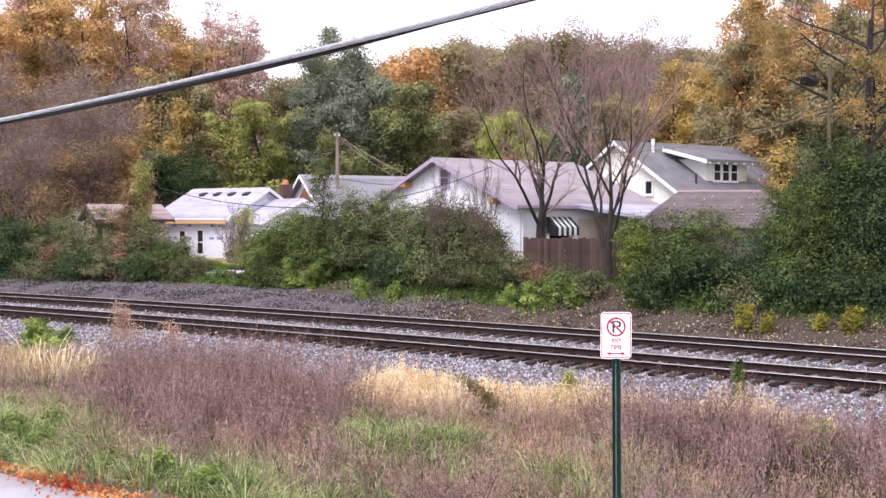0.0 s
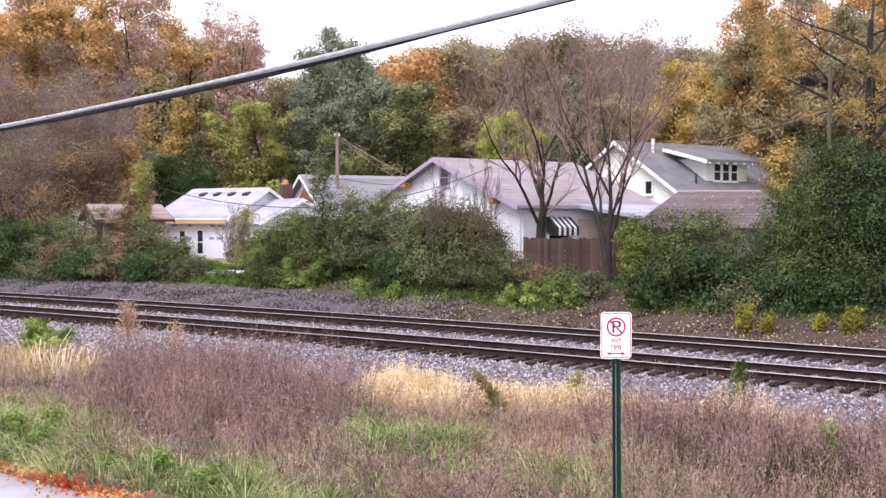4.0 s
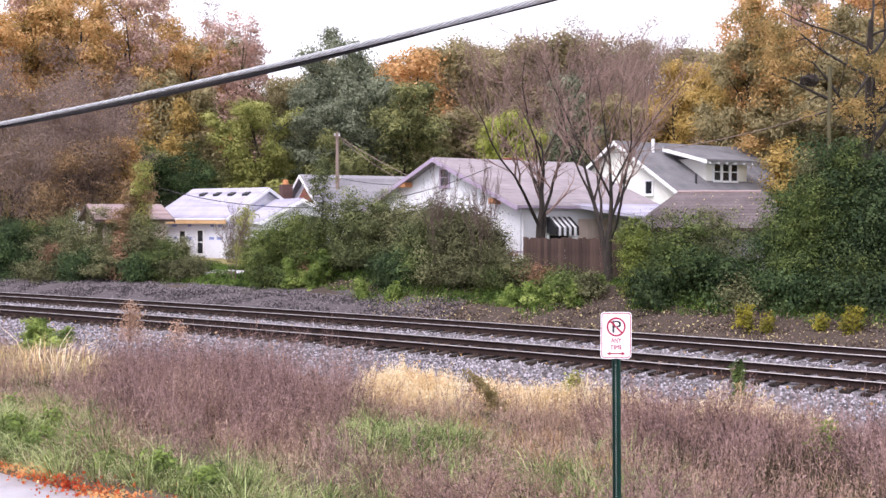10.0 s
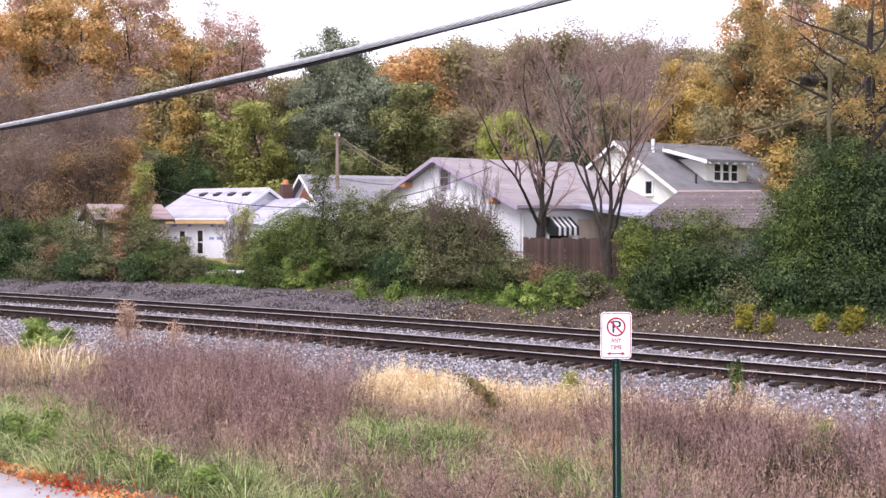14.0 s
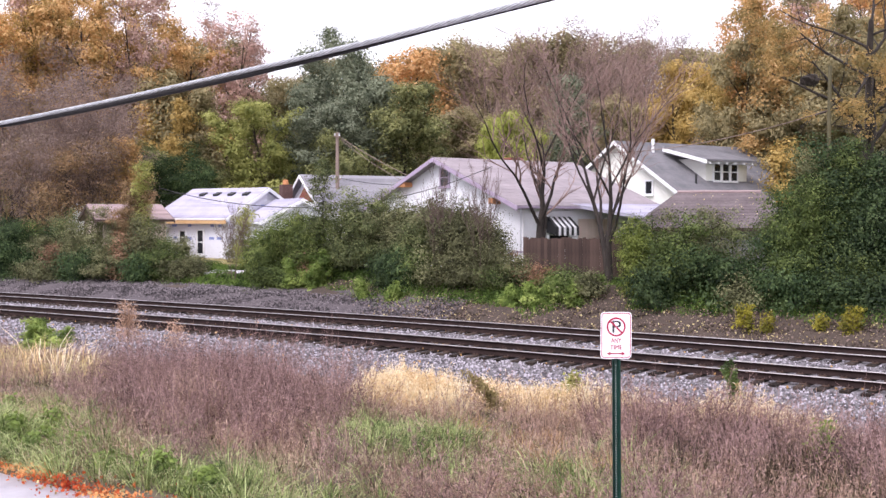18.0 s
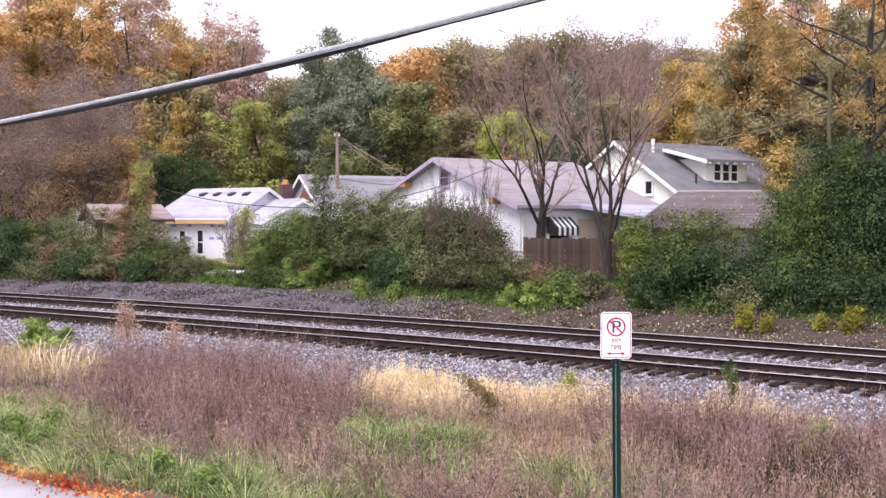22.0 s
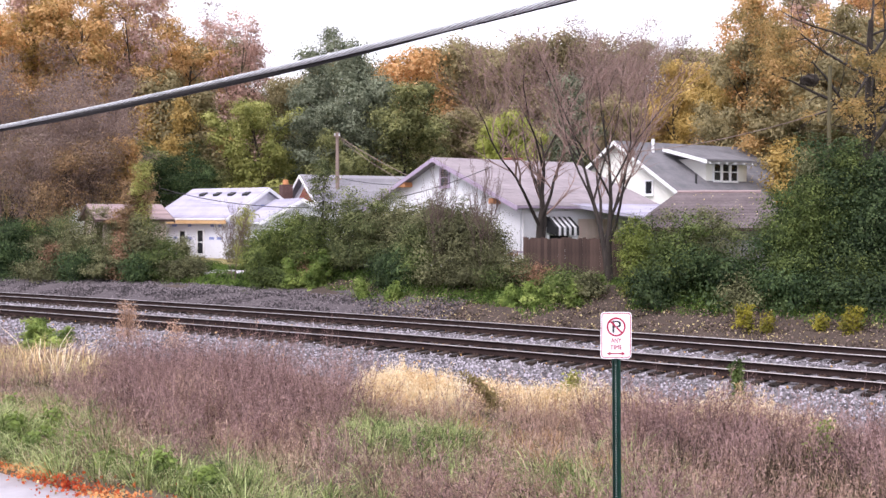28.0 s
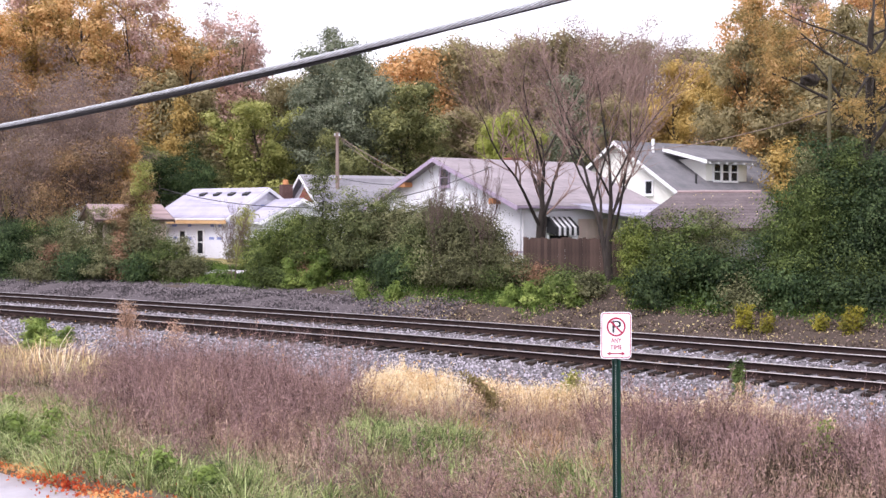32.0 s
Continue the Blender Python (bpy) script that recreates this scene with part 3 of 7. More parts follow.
def gable_roof(parent, w, l, h, rise, over, over_end, material, trim, rows=14, thick=0.14):
    """Two roof planes with rake and eave boards; x across, ridge along y."""
    k = rise / (w / 2)
    xe, ze, zr = w / 2 + over, h - k * over, h + rise
    y0, y1 = -over_end, l + over_end
    for sx in (-1, 1):
        cs = [(sx * xe, y0, ze + thick), (sx * xe, y1, ze + thick), (0, y1, zr + thick), (0, y0, zr + thick)]
        rf = part("roof_slope", slab(cs, thick), material, parent)
        shingles(rf, material, cs, rows)
        for y, f in ((y0, -1), (y1, 1)):
            part("rake_board", slab([(sx * (xe + 0.02), y + f * 0.002, ze + thick - 0.02), (sx * (xe + 0.02), y + f * 0.045, ze + thick - 0.02), (0, y + f * 0.045, zr + thick - 0.02), (0, y + f * 0.002, zr + thick - 0.02)], 0.2), trim, parent)
        part("eave_board", box(sx * xe - 0.02 + sx * 0.022, sx * xe + 0.02 + sx * 0.022, y0, y1, ze + 0.02, ze + thick - 0.02), trim, parent)


def window(parent, x, y, z, w, h, axis="y", face=-1, trim=None, panes=2, sash=0.05):
    """A framed window lying on a wall; axis is the wall's normal."""
    wn = new("window")
    wn.parent = parent
    if axis == "y":
        wn.matrix_basis = Matrix.Translation((x, y, z)) @ Matrix.Rotation(0 if face < 0 else math.pi, 4, "Z")
    else:
        wn.matrix_basis = Matrix.Translation((x, y, z)) @ Matrix.Rotation(math.pi / 2 if face > 0 else -math.pi / 2, 4, "Z")
    fr = bmesh.new()
    t = 0.09
    for a in ((-w / 2 - t, -w / 2, -t, h + t), (w / 2, w / 2 + t, -t, h + t), (-w / 2, w / 2, -t, 0), (-w / 2, w / 2, h, h + t)):
        box(a[0], a[1], -0.075, 0.0, a[2], a[3], 0, fr)
    for i in range(1, panes):
        box(-w / 2, w / 2, -0.055, 0.0, h * i / panes - sash / 2, h * i / panes + sash / 2, 0, fr)
    part("window_frame", fr, trim or M_TRIMW, wn)
    part("window_sill", box(-w / 2 - 0.13, w / 2 + 0.13, -0.12, 0, -t - 0.05, -t - 0.002), trim or M_TRIMW, wn)
    for i in range(panes):
        part("pane", box(-w / 2, w / 2, -0.042, -0.034, h * i / panes, h * (i + 1) / panes), M_GLASS, wn)
    return wn


def house_shell(name, label, m, w, l, h, rise, over, over_end, wall, roof, trim, rows=14, group="houses"):
    hs = thing(name, label, "house", m, group)
    sh = bmesh.new()
    gable_wall(w - 0.02, h, rise, 0.01, 0.2, sh)
    gable_wall(w - 0.02, h, rise, l - 0.2, l - 0.01, sh)
    box(-w / 2 + 0.01, -w / 2 + 0.2, 0.2, l - 0.2, 0, h, 0, sh)
    box(w / 2 - 0.2, w / 2 - 0.01, 0.2, l - 0.2, 0, h, 0, sh)
    part("wall", sh, wall, hs)
    part("siding", siding(w, h, rise, 0.01), wall, hs)
    part("siding", side_siding(w / 2 - 0.01, 0, l, h, 1), wall, hs)
    part("siding", side_siding(-w / 2 + 0.01, 0, l, h, -1), wall, hs)
    part("foundation", box(-w / 2 + 0.02, w / 2 - 0.02, 0.02, l - 0.02, -1.2, -0.002), M_BRICK, hs)
    for sx in (-1, 1):
        part("corner_board", box(sx * w / 2 - 0.06, sx * w / 2 + 0.06, -0.05, 0.07, 0, h - 0.05), trim if trim is M_TRIMW else wall, hs)
    gable_roof(hs, w, l, h, rise, over, over_end, roof, trim, rows)
    return hs


def main_house():
    hs = house_shell("bungalow", "white bungalow with wide low gable and lilac-grey shingle roof", pose(-0.09, 51.69, 1.0, 0, 0, -55), 12.0, 8.0, 2.95, 2.2, 0.42, 0.5, M_WHITE, M_ROOFP, M_LILAC, 16)
    window(hs, 0.35, 0.0, 3.95, 0.62, 0.75, panes=2, trim=M_LILAC)
    window(hs, -3.0, 0.0, 1.0, 1.0, 1.4)
    window(hs, 3.0, 0.0, 1.0, 1.0, 1.4)
    for x0, x1, z0, z1 in ((-3.25, -2.5, 3.92, 4.16), (4.35, 4.65, 3.02, 3.28)):
        part("bracket", box(x0, x1, -0.48, 0.0, z0, z1, 0.02), M_POT, hs, "bare orange wooden knee bracket")
    window(hs, 6.0, 2.2, 1.0, 1.1, 1.3, "x", 1)
    an = new("awning")
    an.parent = hs
    an["label"] = "black and white striped window awning"
    for i in range(9):
        y = 1.5 + i * 0.15
        part("stripe", slab([(6.05, y, 2.45), (6.05, y + 0.15, 2.45), (6.65, y + 0.15, 2.0), (6.65, y, 2.0)], 0.02), M_AWNB if i % 2 == 0 else M_TRIMW, an)
        part("valance", box(6.65, 6.665, y, y + 0.15, 1.62, 1.99), M_AWNB if i % 2 == 0 else M_TRIMW, an)
    for y in (1.47, 2.85):
        part("cheek", prism([(6.05, 2.44), (6.65, 1.99), (6.65, 1.62), (6.05, 1.75)], y, y + 0.02), M_AWNB, an)
    part("garage_door", box(6.0, 6.07, 3.4, 5.8, 0.0, 2.35), M_GARAGE, hs, "pinkish beige panelled side door")
    for i in range(7):
        part("door_batten", box(6.071, 6.09, 3.5 + i * 0.36, 3.55 + i * 0.36, 0.05, 2.25), M_GARAGE, hs)
    part("downpipe", tube([(6.1, 0.1, 0), (6.1, 0.1, 2.8)], 0.05, 6), M_TRIMW, hs)
    edge = [(6.1, 2.8, 3.05), (8.8, 5.0, 2.42), (8.8, 9.6, 2.42), (6.1, 9.8, 3.05)]
    pr = part("porch_roof", slab(edge, 0.14), M_ROOFL, hs, "low pale shingle roof over a side porch")
    shingles(pr, M_ROOFL, [edge[1], edge[2], edge[3], edge[0]], 8)
    for y in (5.3, 7.4, 9.4):
        part("porch_post", box(8.5, 8.6, y - 0.05, y + 0.05, -0.3, 2.31), M_TRIMW, hs)
    part("porch_rail", box(6.3, 6.35, -2.4, 0.2, 0.9, 0.96), M_LILAC, hs)
    for y in (-2.4, -1.6, -0.8, 0.0):
        part("porch_baluster", box(6.3, 6.35, y, y + 0.05, -0.2, 0.9), M_LILAC, hs)
    part("porch_rail", box(6.3, 6.35, -2.4, 0.2, 0.5, 0.55), M_LILAC, hs)
    ch = part("chimney", box(-2.2, -1.5, 5.5, 6.2, 3.0, 5.45), M_BRICK, hs, "short red brick chimney")
    part("chimney_cap", box(-2.27, -1.43, 5.43, 6.27, 5.452, 5.53), M_BRICK, ch)


def cream_house():
    hs = house_shell("cream_house", "cream clapboard house with dark roof and a dormer", pose(9.9, 60.3, 1.1, 0, 0, -55), 10.1, 10.0, 3.35, 3.1, 0.45, 0.45, M_CREAM, M_ROOFD, M_TRIMW, 16)
    window(hs, 2.3, 0.0, 3.6, 0.46, 0.66, panes=1)
    window(hs, -1.8, 0.0, 1.0, 1.0, 1.4)
    part("vent_pipe", tube([(1.0, 1.6, 5.6), (1.0, 1.6, 6.7)], 0.09, 8), M_TRIMW, hs, "white vent pipe")
    part("vent_pipe", tube([(4.0, 1.8, 4.0), (4.0, 1.8, 4.65)], 0.06, 8), M_AWNB, hs, "thin black vent pipe")
    dm = bmesh.new()
    box(0.6, 3.7, 2.9, 6.3, 3.9, 5.55, 0, dm)
    dr = part("dormer_wall", dm, M_CREAM, hs, "cream clapboard dormer")
    part("siding", side_siding(3.7, 2.9, 6.3, 5.5, 1), M_CREAM, dr)
    for i, y in enumerate((3.75, 4.45, 5.15)):
        window(dr, 3.73, y, 4.35, 0.5, 0.95, "x", 1, panes=2)
    dro = part("dormer_roof", slab([(4.4, 2.2, 5.45), (4.4, 6.35, 5.45), (1.2, 6.35, 6.25), (1.2, 2.2, 6.25)], 0.12), M_ROOFD, hs)
    shingles(dro, M_ROOFD, [(4.4, 2.2, 5.45), (4.4, 6.35, 5.45), (1.2, 6.35, 6.25), (1.2, 2.2, 6.25)], 9)
    for i in range(6):
        part("rafter_tail", box(3.75, 4.42, 2.4 + i * 0.7, 2.48 + i * 0.7, 5.22, 5.32), M_TRIMW, dr)
    part("dormer_rake", slab([(4.42, 2.14, 5.42), (4.42, 2.196, 5.42), (1.2, 2.196, 6.22), (1.2, 2.14, 6.22)], 0.2), M_TRIMW, hs)


def brown_garage():
    g = thing("garage", "low garage with mossy brown shingle hip roof strewn with leaves", "garage", pose(11.6, 46.2, 1.0, 0, 0, -8), "outbuildings")
    w, d, h, r = 3.4, 2.6, 2.0, 1.5
    part("wall", box(-w + 0.3, w - 0.3, -d + 0.3, d - 0.3, -0.3, h), M_GREYP, g, "weathered grey wall")
    E = [(-w, -d, h), (w, -d, h), (w, d, h), (-w, d, h)]
    R = [(-w + 1.9, 0, h + r), (w - 1.4, 0, h + r)]
    rf = bmesh.new()
    ev, rv = [rf.verts.new(p) for p in E], [rf.verts.new(p) for p in R]
    for q in ((ev[0], ev[1], rv[1], rv[0]), (ev[2], ev[3], rv[0], rv[1]), (ev[3], ev[0], rv[0]), (ev[1], ev[2], rv[1]), ev[::-1]):
        rf.faces.new(q)
    roof = part("roof", rf, M_ROOFB, g, "mossy brown hip roof")
    shingles(roof, M_ROOFB, [E[0], E[1], R[1], R[0]], 12)
    shingles(roof, M_ROOFB, [E[3], E[0], R[0], R[0]], 12)
    part("ridge_cap", tube([(R[0][0], 0, h + r + 0.02), (R[1][0], 0, h + r + 0.02)], 0.07, 6), M_ROOFR, roof, "reddish ridge cap")
    part("eave_board", box(-w, w, -d - 0.03, -d - 0.002, h - 0.14, h + 0.01), M_FENCE, g)
    part("eave_board", box(-w - 0.03, -w - 0.002, -d, d, h - 0.14, h + 0.01), M_FENCE, g)
    lm = bmesh.new()
    rng = random.Random(4)
    for i in range(90):
        u, v = rng.random(), rng.random()
        p = Vector(E[0]).lerp(Vector(E[1]), u).lerp(Vector(R[0]).lerp(Vector(R[1]), u), v) + Vector((0, -0.02, 0.05))
        s = rng.uniform(0.015, 0.04)
        vs = [lm.verts.new(p + Vector((s * math.cos(a), s * math.sin(a), s * 0.5 * math.sin(a)))) for a in (0.3 + rng.random(), 1.9, 3.5, 5.0)]
        lm.faces.new(vs)
    part("fallen_leaves", lm, G_PALE, roof, "scattered pale fallen leaves")


def wrapped_house():
    hs = thing("wrapped_house", "house under construction in white wrap with pale new roof", "house", pose(-10.31, 62.2, 1.05, 0, 0, 55), "houses")
    w, l, h, rise = 5.8, 5.7, 2.41, 1.53
    sh = bmesh.new()
    gable_wall(w, h, rise, 0.01, 0.2, sh)
    gable_wall(w, h, rise, l - 0.2, l, sh)
    box(-w / 2, -w / 2 + 0.2, 0.2, l - 0.2, -0.4, h, 0, sh)
    box(w / 2 - 0.2, w / 2, 0.2, l - 0.2, -0.4, h, 0, sh)
    part("wall", sh, M_WRAP, hs, "white wrapped wall")
    part("foundation", box(-w / 2 + 0.02, w / 2 - 0.02, 0.02, l - 0.02, -1.2, -0.41), M_BRICK, hs)
    gable_roof(hs, w, l, h, rise, 0.4, 0.35, M_ROOFL, M_TRIMW, 14)
    part("fascia", box(-w / 2 - 0.47, -w / 2 - 0.445, -0.3, l + 0.3, h - 0.42, h - 0.22), M_RAWWOOD, hs, "bare orange wooden fascia board")
    for y in (2.2, 3.7):
        window(hs, -w / 2, y, 0.3 if y < 3 else 0.85, 0.45, 1.3 if y < 3 else 0.7, "x", -1, panes=2)
    rng = random.Random(6)
    for i in range(12):
        y = 0.5 + i * 0.62
        for z in (1.82, 1.1):
            if rng.random() < 0.92 and abs(y - 2.0) > 0.5 and abs(y - 3.5) > 0.5 and y < 4.8:
                part("print_mark", box(-w / 2 - 0.012, -w / 2 - 0.004, y, y + rng.choice((0.28, 0.4)), z, z + 0.14), M_BLUEPRINT, hs, "pale blue printed mark")
    for x, z in ((-0.3, 2.9), (-1.2, 2.0), (0.6, 2.2), (-0.2, 1.4)):
        part("print_mark", box(x, x + 0.6, -0.004, 0.004, z, z + 0.18), M_BLUEPRINT, hs, "pale blue printed mark")
    part("vent_pipe", tube([(-1.7, 1.7, h + 0.5), (-1.7, 1.7, h + 1.02)], 0.05, 8), M_TRIMW, hs, "thin white vent pipe")
    for y in (0.5, 1.7, 2.9, 4.1):
        part("roof_vent", prism([(-0.95, h + 1.12), (-0.62, h + 1.29), (-0.62, h + 1.43), (-0.95, h + 1.3)], y, y + 0.4), M_AWNB, hs, "dark roof vent")
    wg = new("front_wing")
    wg.parent = hs
    wg.matrix_basis = pose(-10.31, 62.2, 1.05, 0, 0, 55).inverted() @ pose(-7.55, 57.4, 1.05, 0, 0, 24)
    part("wing_wall", gable_wall(4.2, 2.15, 1.1, 0.0, 5.0), M_WRAP, wg)
    gable_roof(wg, 4.2, 5.0, 2.15, 1.1, 0.3, 0.3, M_ROOFL, M_TRIMW, 8)


def grey_house():
    hs = house_shell("grey_roofed_house", "house with grey shingle roof and brick chimney", pose(-8.5, 66.5, 1.1, 0, 0, -62), 7.0, 9.5, 2.6, 2.2, 0.4, 0.4, M_WHITE, M_ROOFG, M_TRIMW, 12)
    part("gable_panel", gable_wall(4.2, 2.7, 1.55, -0.06, -0.035), M_BRICK, hs, "red brick gable panel")
    ch = part("chimney", box(-0.32, 0.32, -1.6, -0.96, 0, 4.3), M_BRICKD, hs, "dark red brick chimney")
    part("chimney_pot", tube([(-0.06, -1.28, 4.3), (-0.06, -1.28, 4.6)], (0.19, 0.17), 10), M_POT, ch, "orange clay chimney pot")


def far_houses():
    house_shell("red_roofed_shed", "low shed with faded reddish shingle roof behind shrubs", pose(-16.1, 59.82, 1.1, 0, 0, 116.1), 5.9, 3.2, 2.175, 0.715, 0.4, 0.4, M_GARAGE, M_ROOFR, M_FENCE, 8, "outbuildings")
    house_shell("red_roofed_house", "small far house with reddish shingle roof behind shrubs", pose(-19.5, 76, 1.1, 0, 0, -70), 7.5, 8, 2.1, 1.3, 0.4, 0.4, M_WHITE, M_ROOFR, M_TRIMW, 8)
    house_shell("pale_house", "pale far house with grey roof half hidden by foliage", pose(-27.5, 82, 1.1, 0, 0, -50), 7, 9, 2.6, 1.6, 0.4, 0.4, M_WHITE, M_ROOFR, M_TRIMW, 8)
    house_shell("far_grey_house", "far white house with blue-grey roof behind shrubs", pose(18.2, 66, 1.1, 0, 0, -65), 8, 10, 3.6, 2.0, 0.4, 0.4, M_WHITE, M_ROOFG, M_TRIMW, 8)


main_house()
cream_house()
brown_garage()
wrapped_house()
grey_house()
far_houses()


# ---- fence, poles, wires, cars ----
def build_fence():
    a, b = Vector((3.3, 44.1)), Vector((7.6, 42.9))
    d = (b - a).normalized()
    f = thing("board_fence", "weathered brown wooden board fence at the top of the bank", "fence", pose(a.x, a.y, 0.75, 0, 0, math.degrees(math.atan2(d.y, d.x))))
    L = (b - a).length
    rng = random.Random(2)
    for z in (0.35, 1.45):
        part("fence_rail", box(0, L, 0.03, 0.08, z, z + 0.09), M_FENCE, f)
    x = 0.0
    while x < L:
        hgt = 1.84 + rng.uniform(-0.05, 0.04)
        bd = part("board", box(0, 0.143, 0, 0.025, -0.1, hgt), M_FENCE, f)
        bd.matrix_basis = pose(x, rng.uniform(-0.008, 0.008), 0, 0, rng.uniform(-0.25, 0.25), 0)
        x += 0.1435
    for x in (0.1, L / 2, L - 0.2):
        part("fence_post", box(x, x + 0.1, 0.082, 0.18, -0.2, 1.85), M_FENCE, f)


def wire(name, pts, r, label, sag=0.4, n=18, material=None):
    a, b = Vector(pts[0]), Vector(pts[1])
    path = [a.lerp(b, i / n) + Vector((0, 0, -4 * sag * (i / n) * (1 - i / n))) for i in range(n + 1)]
    return tagged(smooth(part(name, tube(path, r, 5), material or M_WIRE)), label, "wire", "overhead wires")


def build_poles():
    p = thing("utility_pole", "weathered wooden utility pole with wires and insulators", "utility pole", pose(-6.48, 66, 1.1))
    part("pole", tube([(0, 0, -0.5), (0, 0, 7.5)], (0.14, 0.1), 10), M_POLE, p)
    for z, w in ((7.2, 0.2), (4.6, 0.25)):
        ca = part("bracket", box(-w, w, -0.16, -0.11, z, z + 0.09), M_POLE, p)
        for x in (-w + 0.06, w - 0.06):
            part("insulator", tube([(x, -0.135, z + 0.091), (x, -0.135, z + 0.24)], (0.05, 0.035), 8), M_GALV, ca, "pale insulator")
    lamp = thing("street_lamp", "grey street lamp on a curved arm", "street lamp", pose(-21.75, 67, 1.1))
    part("pole", tube([(0, 0, -0.5), (0, 0, 6.05)], (0.09, 0.06), 8), M_POLE, lamp)
    part("arm", tube([(0, 0, 5.8), (0.08, 0, 6.1), (0.25, 0, 6.26), (0.5, 0, 6.29)], 0.04, 6), M_GALV, lamp)
    part("lamp_head", tube([(0.45, 0, 6.29), (0.55, 0, 6.32), (0.85, 0, 6.32), (1.05, 0, 6.28)], (0.05, 0.11, 0.12, 0.05), 8), M_GALV, lamp, "bright grey lamp head")
    q = thing("utility_pole", "slim mossy wooden pole among autumn foliage", "utility pole", pose(16.46, 46, 1.0))
    part("pole", tube([(0, 0, -0.5), (0.05, 0, 8.9)], (0.1, 0.08), 10), M_MOSSPOLE, q)
    wire("overhead_wire", ((-6.3, 66, 8.3), (1.0, 62, 4.6)), 0.026, "thick pale grey service wire between pole and house", 0.3, material=M_POLE)
    wire("overhead_wire", ((-6.3, 66, 8.2), (0.6, 60, 4.4)), 0.018, "thin pale grey service wire between pole and house", 0.5, material=M_POLE)
    wire("overhead_wire", ((-6.3, 66, 5.8), (-2.2, 60, 5.2)), 0.02, "thin black wire on the pole", 0.1)
    wire("overhead_wire", ((-6.6, 66, 5.8), (-24, 76, 5.4)), 0.02, "thin black street wire", 0.6)
    wire("overhead_wire", ((-17.4, 66, 5.2), (-6.9, 55, 3.9)), 0.025, "black service wire to the wrapped house", 0.3)
    wire("overhead_wire", ((-4.5, 50, 4.0), (2.2, 48, 5.7)), 0.018, "black service wire across the gable", 0.3)
    wire("overhead_wire", ((8.9, 58.5, 6.9), (16.46, 46, 8.0)), 0.022, "dull brown service wire to the cream house", 0.4, material=M_POLE)


def build_car(m, paint, label):
    c = thing("car", label, "car", m, "parked cars")
    body = prism([(-2.2, 0.3), (2.2, 0.3), (2.25, 0.75), (1.5, 0.92), (0.8, 1.4), (-1.2, 1.42), (-1.9, 0.98), (-2.22, 0.9)], -0.85, 0.85)
    bmesh.ops.bevel(body, geom=list(body.edges), offset=0.06, segments=2, affect="EDGES")
    smooth(part("body", body, paint, c))
    for s in (-1, 1):
        part("side_window", prism([(-1.55, 0.98), (1.2, 0.98), (0.72, 1.32), (-1.15, 1.34)], s * 0.855 - 0.006, s * 0.855 + 0.006), M_GLASS, c, "dark side glass")
        for x in (-1.35, 1.4):
            wh = part("wheel", tube([(x, s * 0.9, 0.32), (x, s * 0.68, 0.32)], 0.32, 16), M_TYRE, c, "black tyre")
            part("rim", tube([(x, s * 0.91, 0.32), (x, s * 0.88, 0.32)], 0.19, 12), M_CARD, wh)
    return c


build_fence()
build_poles()
build_car(pose(-7.0, 52.6, 1.0, 0, 0, -35), M_CARW, "white car parked behind shrubs by the lane")
build_car(pose(-3.7, 50.6, 1.0, 0, 0, -38), M_CARS, "silver-grey car parked behind shrubs by the lane")
strip("driveway", np.arange(-24.5, -18.4, 1), [(12.15, 0.3), (12.2, 0.72), (12.75, 0.86), (12.8, 0.5)], M_ROAD, "pale paved drive between the shrubs", "road")


